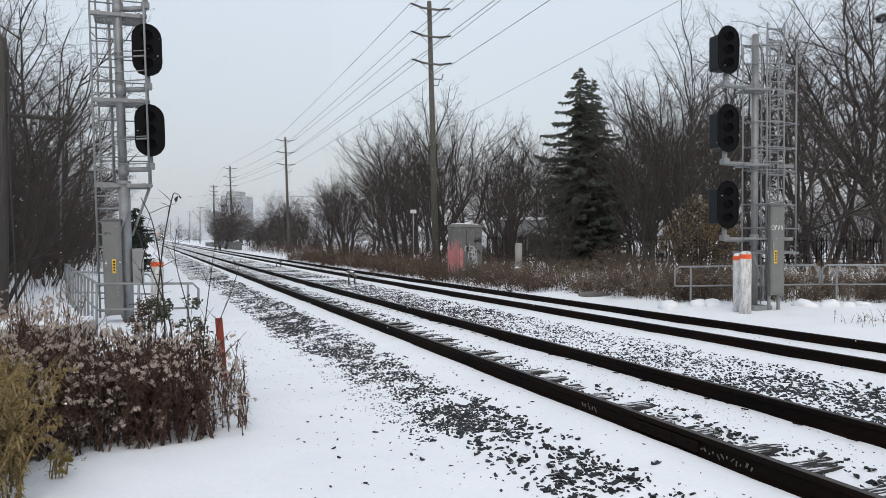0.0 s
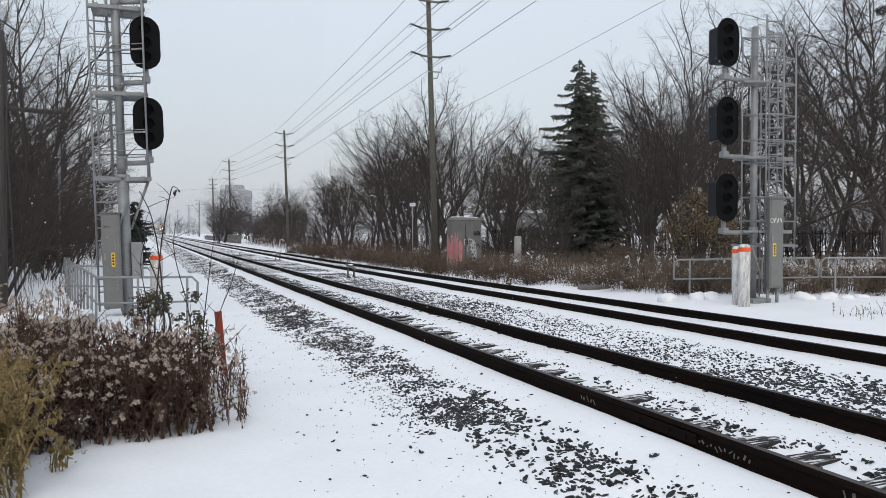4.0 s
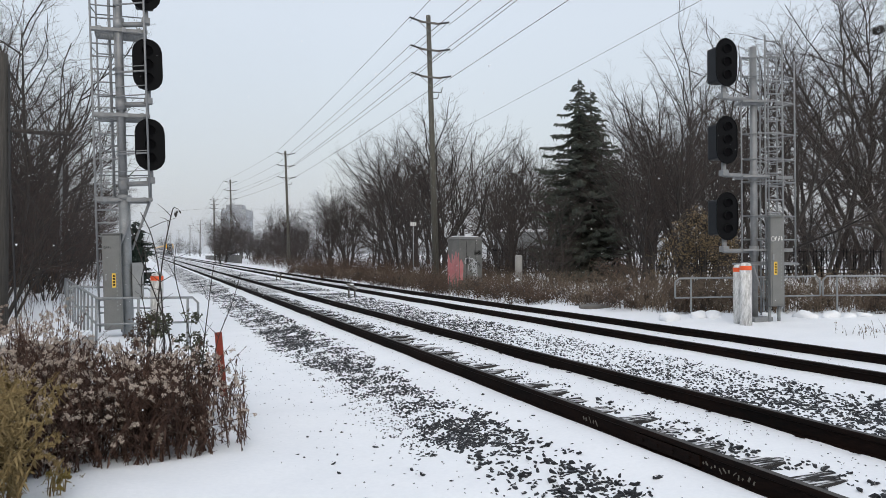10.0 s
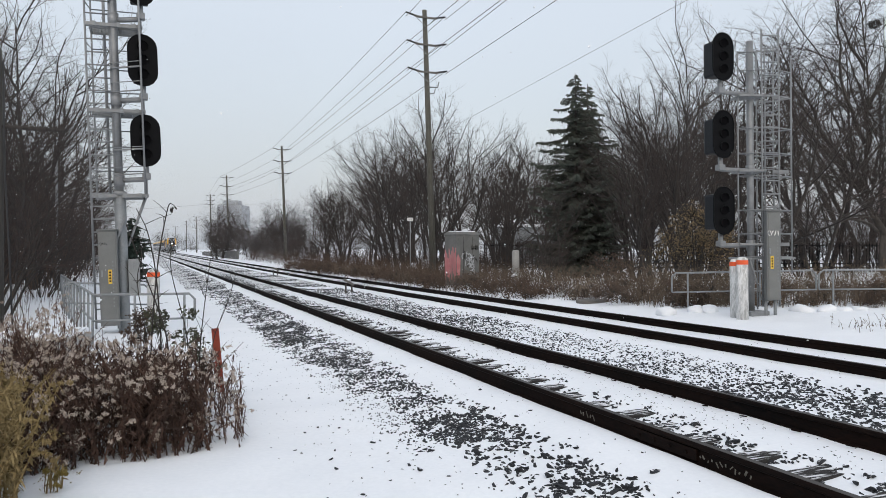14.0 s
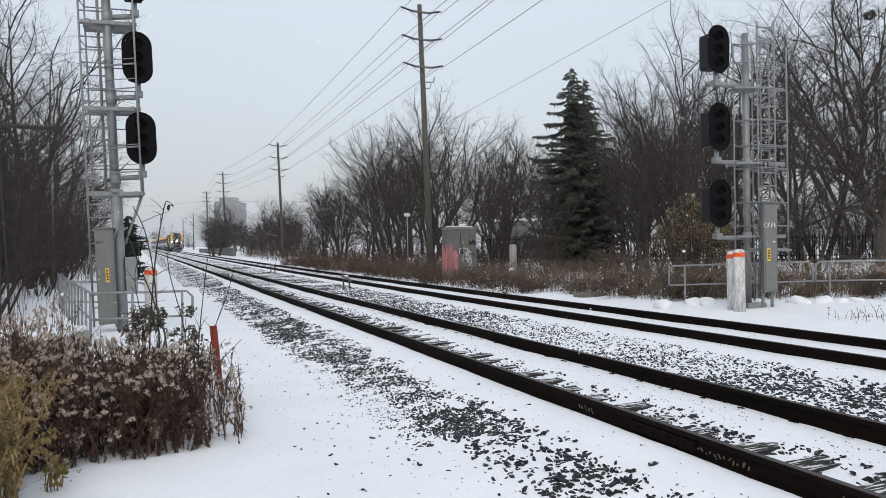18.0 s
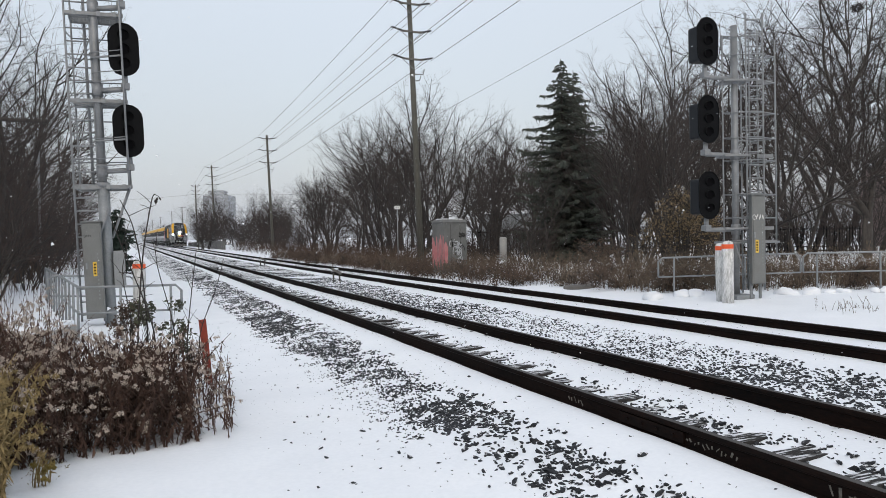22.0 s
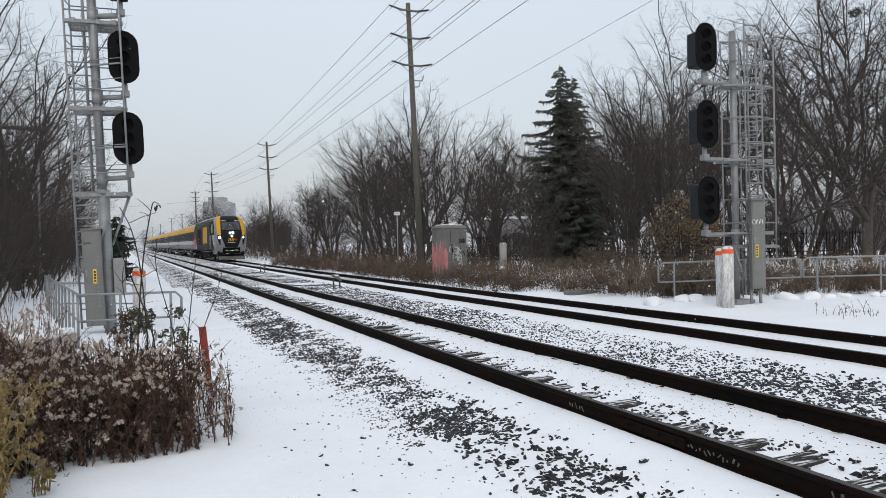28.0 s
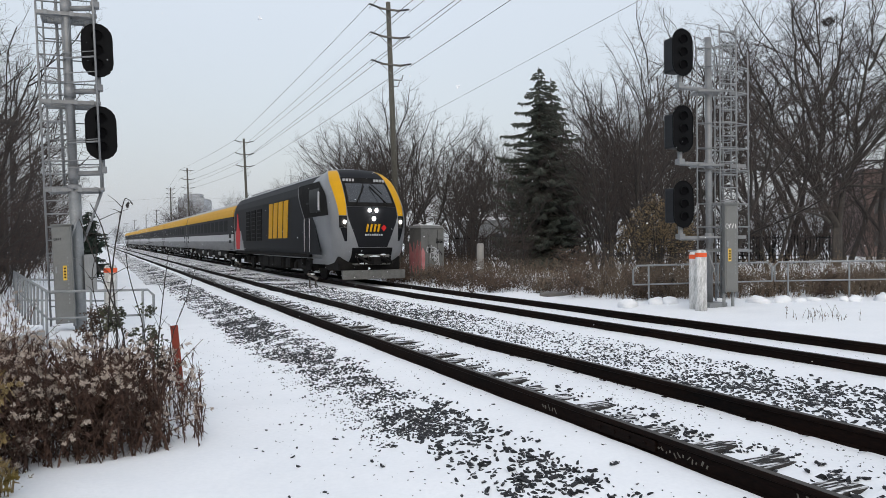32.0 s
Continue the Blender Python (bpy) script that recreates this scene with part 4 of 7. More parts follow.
def grow(s, rnd, p, d, length, r, level, plan, up):
    """One branch and, from it, the next finer ones, which bend upward."""
    n = plan[level][1]
    pts = [p.copy()]
    q, dd = p.copy(), d.normalized()
    wob = plan[level][2]
    for i in range(n):
        dd = (dd + Vector((rnd.gauss(0, wob), rnd.gauss(0, wob), rnd.gauss(0, wob * 0.7) + up))).normalized()
        q = q + dd * (length / n)
        pts.append(q.copy())
    offshoots(s, rnd, pts, length, r, level, plan, up)


def offshoots(s, rnd, pts, length, r, level, plan, up):
    """Draws a branch along its points and grows the next finer ones from it."""
    n = len(pts) - 1
    taper = 0.35 if level < len(plan) - 1 else 0.4
    twig_tube(s[0] if level < 2 else s[1], pts, r, r * (0.12 if level == 0 else taper), 7 if level == 0 else 5 if level == 1 else 3)
    if level + 1 < len(plan):
        for c in range(plan[level][0]):
            f = plan[level][3] + (1 - plan[level][3]) * (c + rnd.random()) / plan[level][0]
            i = min(int(f * n), n - 1)
            base = pts[i].lerp(pts[i + 1], f * n - i)
            along = (pts[i + 1] - pts[i]).normalized()
            side = Vector((rnd.gauss(0, 1), rnd.gauss(0, 1), rnd.gauss(0, 0.5)))
            side = (side - along * side.dot(along)).normalized()
            spread = plan[level][4] * rnd.uniform(0.75, 1.25)
            nd = along * math.cos(spread) + side * math.sin(spread)
            ratio = plan[level][5] * (1.15 - 0.55 * f) * rnd.uniform(0.7, 1.2)
            grow(s, rnd, base, nd, length * ratio, r * (1 - f * (1 - taper)) * plan[level][6], level + 1, plan, up)


# per level: children, segments, wobble, first child at, spread, length ratio, radius ratio
TALL = [(9, 8, 0.08, 0.16, 0.64, 0.64, 0.56), (7, 6, 0.15, 0.15, 0.68, 0.48, 0.56), (5, 4, 0.22, 0.12, 0.75, 0.46, 0.64), (3, 2, 0.28, 0.2, 0.75, 0.55, 0.85), (0, 1, 0.2, 0, 0, 0, 0)]
WIDE = [(7, 8, 0.12, 0.22, 0.85, 0.62, 0.45), (7, 7, 0.19, 0.10, 0.80, 0.50, 0.52), (5, 4, 0.25, 0.10, 0.85, 0.48, 0.64), (4, 2, 0.28, 0.15, 0.85, 0.58, 0.85), (0, 1, 0.25, 0, 0, 0, 0)]
FAR = [(10, 6, 0.09, 0.12, 0.68, 0.68, 0.55), (7, 4, 0.17, 0.12, 0.72, 0.48, 0.62), (5, 2, 0.24, 0.12, 0.75, 0.52, 0.75), (0, 1, 0.2, 0, 0, 0, 0)]
SHRUB = [(7, 5, 0.14, 0.12, 0.6, 0.50, 0.6), (5, 3, 0.22, 0.12, 0.7, 0.5, 0.7), (3, 1, 0.26, 0.15, 0.7, 0.6, 0.8), (0, 1, 0.2, 0, 0, 0, 0)]


def tree_meshes(seed, plan, height, trunk_r, stems=1, up=0.035, bark=BARK, twigs=TWIG):
    rnd = random.Random(seed)
    s = (Shape(), Shape())
    for k in range(stems):
        a = rnd.random() * 6.28
        p = Vector((0, 0, -0.1)) + (Vector((math.cos(a), math.sin(a), 0)) * 0.35 * rnd.random() * (stems > 1))
        lean = 0.05 if stems == 1 else 0.45 if plan is SHRUB else 0.24
        d = Vector((math.cos(a) * lean, math.sin(a) * lean, 1))
        grow(s, rnd, p, d, height * rnd.uniform(0.75, 1.0), trunk_r * rnd.uniform(0.7, 1.0) if stems > 1 else trunk_r, 0, plan, up)
    return s[0].mesh("trunk", bark), s[1].mesh("crown", twigs)


KINDS = {
    "tall_a": tree_meshes(11, TALL, 9.5, 0.15, stems=2), "tall_b": tree_meshes(12, TALL, 9.0, 0.15), "tall_c": tree_meshes(13, TALL, 8.0, 0.11, stems=2),
    "twin": tree_meshes(14, TALL, 8.0, 0.10, stems=4), "wide_a": tree_meshes(15, WIDE, 8.2, 0.15, stems=3, up=0.03, bark=BROAD_BARK), "wide_b": tree_meshes(16, WIDE, 8.0, 0.15, stems=2, up=0.02, bark=BROAD_BARK),
    "far_a": tree_meshes(17, FAR, 9.0, 0.15, stems=2), "far_b": tree_meshes(18, FAR, 8.0, 0.13, stems=3),
    "shrub_a": tree_meshes(21, SHRUB, 3.6, 0.03, stems=7, up=0.03, twigs=BRUSH), "shrub_b": tree_meshes(22, SHRUB, 3.3, 0.026, stems=8, up=0.02, twigs=BRUSH),
}


HEIGHTS = {k: max(v.co.z for me in m for v in me.vertices) for k, m in KINDS.items()}
# the skyline of the wood as seen from the path: bearing from the track in degrees, and how steeply its tops rise
SKYLINE = [(-1, 0.010), (4, 0.013), (7.5, 0.035), (9.5, 0.055), (11.5, 0.10), (13.5, 0.122), (16, 0.135), (17.5, 0.205), (19, 0.235), (22, 0.255), (24, 0.222), (26.5, 0.19), (28.5, 0.20), (31, 0.18),
           (34.5, 0.21), (37, 0.23), (39.5, 0.27), (41.5, 0.32), (44, 0.345), (47, 0.37), (52, 0.40), (60, 0.45)]


def skyline_size(kind, x, y):
    """The size at which a tree of this kind just reaches the skyline."""
    depth = 0.38 * x + 0.925 * y
    top = lerp_table(math.degrees(math.atan2(x, y)), SKYLINE) * depth + 1.6
    return max(0.25, (top - ground_z(x, y)) / HEIGHTS[kind])


def make_tree(kind, x, y, size, turn, label, category="tree", group="bare trees behind the tracks", name="bare_tree", z=None, lean=0):
    top = thing(name, pose(x, y, ground_z(x, y) if z is None else z, 0, lean, turn) @ Matrix.Diagonal((size, size, size, 1)), label, category, group)
    part("trunk", KINDS[kind][0], None, top)
    part("crown", KINDS[kind][1], None, top)
    return top


RB = random.Random(5)
BARE = "leafless dark-brown tree with a fine twiggy crown"
# the row behind the far track: kind, x, y, size
for kind, x, y, size in (
        ("tall_a", 15.5, 36, 1.12), ("tall_b", 16.5, 41, 1.15), ("twin", 17.0, 33, 1.05), ("tall_a", 16.5, 48, 1.1), ("tall_b", 17.0, 56, 1.1),
        ("tall_c", 16.0, 62, 1.1), ("tall_a", 17.5, 70, 1.1), ("twin", 18, 78, 1.1), ("tall_b", 18.5, 88, 1.1), ("tall_a", 18, 98, 1.1), ("tall_c", 17.5, 110, 1.2),
        ("tall_c", 18.0, 29.5, 0.95), ("twin", 22.5, 29, 1.0), ("tall_b", 23.5, 26.5, 0.95), ("tall_a", 25.5, 28, 1.0),
        ("tall_a", 24.5, 22.5, 0.95), ("tall_b", 20.5, 46, 1.0), ("tall_a", 25, 50, 1.0),
        ("tall_b", 31, 42, 1.1), ("tall_a", 21.0, 23.0, 1.2), ("twin", 20.0, 24.5, 1.1), ("twin", 21, 60, 1.1)):
    make_tree(kind, x, y, min(size * 1.3, skyline_size(kind, x, y) * RB.uniform(0.84, 1.0)), RB.uniform(0, 360), BARE)
# broad trees by the right signal
def limb(s, rnd, path, r, up=0.025):
    """A heavy limb along a few places, rounded off, with its branches."""
    pts = [Vector(q) for q in path]
    fine = []
    for a, b in zip(pts, pts[1:]):
        fine += [a.lerp(b, k / 3) for k in range(3)]
    fine.append(pts[-1])
    for k in range(2):
        fine = [fine[0]] + [(fine[i - 1] + fine[i] * 2 + fine[i + 1]) / 4 + Vector((rnd.gauss(0, 0.05), rnd.gauss(0, 0.08), rnd.gauss(0, 0.04))) for i in range(1, len(fine) - 1)] + [fine[-1]]
    length = sum((b - a).length for a, b in zip(fine, fine[1:]))
    plan = [(max(9, int(length * 2.5)), 0, 0, 0.12, 0.85, 0.40, 0.36)] + WIDE[1:]
    offshoots(s, rnd, fine, length, r, 0, plan, up)


def make_old_tree(x, y, turn, scale, seed, label):
    """A wide old tree: a short trunk that forks low into long rising limbs and drooping lower boughs."""
    rnd = random.Random(seed)
    s = (Shape(), Shape())
    twig_tube(s[0], [Vector((0, 0, -0.3)), Vector((0, 0, 0.4)), Vector((0.03, 0, 1.5)), Vector((0.05, 0, 2.6))], 0.38, 0.29, 10)
    limb(s, rnd, [(0.0, 0, 2.3), (-0.65, 0.1, 3.4), (-1.0, 0.1, 4.7), (-0.9, 0.2, 6.5), (-0.6, 0.3, 9.5), (-0.7, 0.4, 12.5), (-1.0, 0.4, 15.5)], 0.20)
    limb(s, rnd, [(0.1, 0, 2.3), (0.35, -0.2, 4.3), (0.8, -0.4, 6.3), (0.9, -0.6, 8.5), (1.4, -0.8, 11.5), (1.7, -1, 14.5)], 0.19)
    limb(s, rnd, [(-0.9, 0.1, 4.6), (-1.8, 0.8, 6.2), (-2.6, 1.2, 8.1), (-3.4, 1.6, 10.2), (-4.4, 2.0, 12.5), (-5.0, 2.2, 14.2)], 0.16)
    limb(s, rnd, [(-0.8, 0, 3.9), (-2.2, -0.9, 5.0), (-3.6, -1.5, 6.4), (-5.0, -2.0, 7.6), (-6.3, -2.4, 8.8)], 0.12)
    limb(s, rnd, [(-0.6, 0, 3.2), (-2.0, -1.0, 4.2), (-3.8, -1.6, 5.4), (-5.6, -2.0, 6.2)], 0.10)
    limb(s, rnd, [(-0.4, 0, 2.5), (-2.1, -0.9, 3.2), (-3.3, -1.3, 2.8), (-5.3, -1.8, 3.3), (-6.2, -2.0, 3.9)], 0.085, 0.02)
    limb(s, rnd, [(0.5, 0, 4.6), (1.9, -1.0, 4.4), (3.2, -1.5, 4.8), (4.5, -2.0, 5.4)], 0.09, 0.02)
    limb(s, rnd, [(0.9, -0.4, 7.5), (2.5, 0.5, 9.0), (4.2, 1.0, 10.4), (5.6, 1.4, 12.2)], 0.14)
    limb(s, rnd, [(-0.8, 0.2, 6.8), (0.2, 1.8, 8.6), (0.3, 2.8, 11), (-0.3, 3.5, 14)], 0.15)
    limb(s, rnd, [(-0.9, 0.2, 7.4), (-2.4, -0.6, 9.8), (-3.0, -1.2, 12.4), (-3.4, -1.5, 15.0)], 0.13)
    limb(s, rnd, [(0.6, -0.2, 5.6), (1.8, -1.8, 7.6), (3.0, -2.8, 9.8), (3.6, -3.2, 12.0)], 0.13)
    limb(s, rnd, [(-0.6, 0.3, 9.5), (0.6, 0.9, 11.5), (1.2, 1.2, 13.5), (1.4, 1.3, 16.0)], 0.12)
    limb(s, rnd, [(-2.2, 1.0, 7.2), (-3.9, 0.2, 8.8), (-5.4, -0.4, 10.6), (-6.2, -0.8, 12.6)], 0.12)
    limb(s, rnd, [(1.4, -0.8, 11.0), (2.6, -0.2, 12.8), (3.6, 0.2, 15.0)], 0.10)
    limb(s, rnd, [(-0.7, 0.4, 11.5), (-2.0, 0.2, 13.4), (-2.6, 0.1, 16.0)], 0.10)
    top = thing("broad_tree", pose(x, y, ground_z(x, y), 0, 0, turn) @ Matrix.Diagonal((scale, scale, scale, 1)), label, "tree", "broad trees")
    part("trunk", s[0], BROAD_BARK, top)
    part("crown", s[1], TWIG, top)
    return top


make_old_tree(39.6, 27.9, -24.8, 1.06, 7, "wide old leafless tree forking low into heavy limbs")
for kind, x, y, size in (("tall_a", 24.6, 27.6, 1.15), ("tall_c", 27.0, 29.0, 1.05), ("tall_b", 30.5, 32.0, 1.3), ("tall_c", 31.0, 25.5, 1.0), ("tall_b", 45.0, 38.0, 1.6), ("tall_a", 52.0, 36.0, 1.7)):
    make_tree(kind, x, y, size, RB.uniform(0, 360), BARE)
for kind, x, y, size in (("tall_b", 48.5, 31.0, 1.75), ("tall_a", 43.5, 35.0, 1.75)):
    make_tree(kind, x, y, size, RB.uniform(0, 360), "tall leafless tree behind the steel fence")
for i in range(22):
    a, d = radians(RB.uniform(42, 62)), RB.uniform(52, 74)
    make_tree(RB.choice(("shrub_a", "shrub_b")), d * math.sin(a), d * math.cos(a), RB.uniform(1.2, 1.9), RB.uniform(0, 360), "bare brown thicket shrub", "shrub", "thicket shrubs", "shrub")
make_tree("wide_a", 52.0, 39.0, 2.1, 40, "broad leafless tree behind the steel fence", name="broad_tree", group="broad trees")
make_tree("wide_b", 36.5, 34.0, 1.5, 300, "broad leafless tree with thick spreading limbs", name="broad_tree", group="broad trees")
# the wood beyond the left signal
for kind, x, y, size in (("wide_b", -5.4, 20, 0.95), ("tall_a", -5.0, 26, 1.0), ("wide_b", -7.5, 24, 1.15), ("wide_a", -8.5, 18, 1.1), ("tall_c", -4.6, 33, 1.15), ("tall_a", -6.5, 38, 1.2), ("tall_b", -5.5, 46, 1.2),
                         ("tall_a", -7, 55, 1.2), ("tall_b", -8, 68, 1.2), ("twin", -6, 29, 1.1)):
    make_tree(kind, x, y, size, RB.uniform(0, 360), "leafless tree in the dark wood beside the track", group="trees of the wood")
for kind, x, y, size in (("tall_a", 24, 60, 1.2), ("tall_b", 27, 66, 1.2), ("tall_a", 22, 75, 1.2), ("tall_c", 23, 90, 1.3), ("tall_b", 29, 56, 1.2), ("tall_a", 33, 52, 1.2), ("tall_b", 37, 46, 1.2), ("tall_c", 40, 40, 1.3),
                          ("tall_a", 30, 34, 1.1), ("tall_b", 26.5, 38, 1.05), ("tall_c", 14.8, 44, 1.0)):
    make_tree(kind, x, y, min(size * 1.3, skyline_size(kind, x, y) * RB.uniform(0.8, 0.97)), RB.uniform(0, 360), BARE)
for kind, x, y, size in (("tall_b", -15, 36, 1.3), ("tall_a", -10, 60, 1.2), ("tall_c", -9.5, 19, 1.1)):
    make_tree(kind, x, y, size, RB.uniform(0, 360), "leafless tree in the dark wood beside the track", group="trees of the wood")
for i in range(64):
    r, d = RB.uniform(-16, 62), RB.uniform(58, 110)
    r *= d / 95
    x, y = 0.38 * d + 0.925 * r, 0.925 * d - 0.38 * r
    gap = 24.5 < math.degrees(math.atan2(x, y)) < 30.5
    if x > 18 + bend(y) and not (gap and i % 4) and not (x > 0.9 * y and i % 5) and not (0.72 * y < x and i % 2):
        kind = RB.choice(("far_a", "far_b"))
        make_tree(kind, x, y, min(1.7, skyline_size(kind, x, y) * RB.uniform(0.75, 0.96)), RB.uniform(0, 360), BARE)
for i in range(22):
    y = RB.uniform(45, 150)
    make_tree(RB.choice(("far_a", "far_b")), RB.uniform(-24, -7) + bend(y), y, RB.uniform(1.3, 1.7), RB.uniform(0, 360), "leafless tree in the dark wood beside the track", group="trees of the wood")
for i in range(22):
    y = 100 + i * 11
    x = RB.uniform(14, 24) + bend(y)
    kind = RB.choice(("far_a", "far_b"))
    make_tree(kind, x, y, min(1.2, skyline_size(kind, x, y) * RB.uniform(0.75, 1.0)), RB.uniform(0, 360), BARE)
for i in range(30):
    y = RB.uniform(60, 330)
    x = RB.uniform(-9, -3.6) - 0.012 * y + bend(y)
    make_tree(RB.choice(("shrub_a", "shrub_b")), x, y, RB.uniform(0.45, 0.9), RB.uniform(0, 360), "bare brown thicket shrub", "shrub", "thicket shrubs", "shrub")
for i in range(22):
    y = RB.uniform(150, 400)
    make_tree(RB.choice(("far_a", "far_b")), RB.uniform(-30, -8) - 0.02 * y + bend(y), y, RB.uniform(0.5, 1.1), RB.uniform(0, 360), "leafless tree in the dark wood beside the track", group="trees of the wood")
for i in range(60):
    y = RB.uniform(480, 680)
    x = RB.uniform(-0.15, 0.09) * y
    make_tree(RB.choice(("far_a", "far_b")), x, y, RB.uniform(0.9, 1.7), RB.uniform(0, 360), "leafless tree on the far horizon", group="far trees")
# undergrowth
SHRUB_TEXT = "bare brown thicket shrub"
for i in range(48):
    y = 27 + i * 2.0
    x = RB.uniform(15.2, 18.8) + bend(y)
    make_tree(RB.choice(("shrub_a", "shrub_b")), x, y, min(RB.uniform(0.55, 1.1), skyline_size("shrub_a", x, y) * 0.8), RB.uniform(0, 360), SHRUB_TEXT, "shrub", "thicket shrubs", "shrub")
for i in range(15):
    r, d = RB.uniform(8, 24), RB.uniform(28, 40)
    x, y = 0.38 * d + 0.925 * r, 0.925 * d - 0.38 * r
    make_tree(RB.choice(("shrub_a", "shrub_b")), x, y, RB.uniform(0.7, 1.2), RB.uniform(0, 360), SHRUB_TEXT, "shrub", "thicket shrubs", "shrub")
for i in range(20):
    r, d = RB.uniform(1.0, 7.0), RB.uniform(37, 43)
    make_tree(RB.choice(("shrub_a", "shrub_b")), 0.38 * d + 0.925 * r, 0.925 * d - 0.38 * r, RB.uniform(0.4, 0.65), RB.uniform(0, 360), SHRUB_TEXT, "shrub", "thicket shrubs", "shrub")
for i in range(30):
    r, d = RB.uniform(-6, 0.8), RB.uniform(30, 42)
    x, y = 0.38 * d + 0.925 * r, 0.925 * d - 0.38 * r
    if x > 14.2 and not (1.8 < r < 5.2 and d < 34.5):
        make_tree(RB.choice(("shrub_a", "shrub_b")), x, y, RB.uniform(0.55, 1.0), RB.uniform(0, 360), SHRUB_TEXT, "shrub", "thicket shrubs", "shrub")
for i in range(34):
    y = 19 + i * 1.5
    make_tree(RB.choice(("shrub_a", "shrub_b")), RB.uniform(-9, -3.4) + bend(y), y, RB.uniform(0.9, 1.5), RB.uniform(0, 360), SHRUB_TEXT, "shrub", "thicket shrubs", "shrub")

for i in range(30):
    y = 20 + i * 1.5
    make_tree(RB.choice(("shrub_a", "shrub_b")), RB.uniform(-12, -4.0) + bend(y), y, RB.uniform(0.8, 1.35), RB.uniform(0, 360), SHRUB_TEXT, "shrub", "thicket shrubs", "shrub")
for i in range(60):
    y = RB.uniform(105, 210)
    x = y * math.tan(radians(RB.uniform(4.0, 11.0)))
    kind = RB.choice(("far_a", "far_b", "shrub_a"))
    make_tree(kind, x, y, RB.uniform(0.6, 1.05) * (2.0 if kind == "shrub_a" else 1.0), RB.uniform(0, 360), "low leafless tree beside the far stretch of track", group="far trees")


def make_spruce(x, y, height, width, label, mat=NEEDLE, name="spruce_tree", tiers=26, seed=3, slope=0.5):
    """Whorls of drooping boughs with upturned tips, each a fan of hanging needle sprays."""
    rnd = random.Random(seed)
    top = thing(name, pose(x, y, ground_z(x, y)), label, "conifer")
    part("trunk", Shape().tube([(0, 0, -0.2), (0.05, 0, height * 0.5), (0, 0, height)], [0.2, 0.11, 0.015], 8), BARK, top)
    s, wood = Shape(), Shape()
    for t in range(tiers):
        f = (t + 0.5) / tiers
        z = height * (0.05 + 0.94 * f)
        reach_r = min(width / 2, slope * (height - z)) + 0.10
        for k in range(int(6 + 5 * (1 - f))):
            a = rnd.random() * 6.283
            L = reach_r * rnd.uniform(0.55, 1.15)
            d = Vector((math.cos(a), math.sin(a), 0))
            side = Vector((-d.y, d.x, 0))
            z2 = z + rnd.uniform(-0.2, 0.2)

            def bough(g):
                return Vector((0, 0, z2)) + d * (L * g) + Vector((0, 0, -0.50 * L * g + 0.36 * L * g ** 2.2))
            twig_tube(wood, [bough(g) for g in (0, 0.5, 1)], 0.02, 0.006)
            nseg = max(3, int(L / 0.085))
            for i in range(nseg):
                g = (i + 0.6) / nseg
                p = bough(g)
                fan = 0.10 + 0.30 * min(1.0, L) * (1.1 - g)
                for w in (-1, 1):
                    e = p + d * (0.10 + 0.08 * rnd.random()) + side * (w * fan * rnd.uniform(0.5, 1.1)) + Vector((0, 0, rnd.uniform(-0.13, 0.0)))
                    n1 = Vector((rnd.uniform(-0.4, 0.4), rnd.uniform(-0.4, 0.4), 1.0)) * 0.035
                    m = len(s.v)
                    s.v += [tuple(p - n1), tuple(p + n1), tuple(e + n1 * 0.6), tuple(e - n1)]
                    s.f.append((m, m + 1, m + 2, m + 3))
                    s.s.append(False)
                    if rnd.random() < 0.6:
                        h = p.lerp(e, rnd.random())
                        m = len(s.v)
                        q = side * (0.03 * w) + d * 0.02
                        s.v += [tuple(h - q), tuple(h + q), tuple(h + q * 0.5 - Vector((0, 0, rnd.uniform(0.08, 0.2)))), tuple(h - q * 0.4 - Vector((0, 0, 0.07)))]
                        s.f.append((m, m + 1, m + 2, m + 3))
                        s.s.append(False)
    tagged(part("branchwork", wood, BARK, top), kind="stuff")
    part("foliage", s, mat, top)
    return top


make_spruce(20.6, 31.4, 10.9, 4.9, "dark green spruce standing among bare trees", tiers=30)
make_spruce(21.5, 31.6, 10.45, 4.6, "slimmer dark green spruce beside its twin", tiers=28, seed=8, slope=0.42)
make_spruce(-1.25, 43, 3.5, 1.9, "small dark cedar beside the track", CEDAR, "cedar_tree", 20, 9, 0.6)


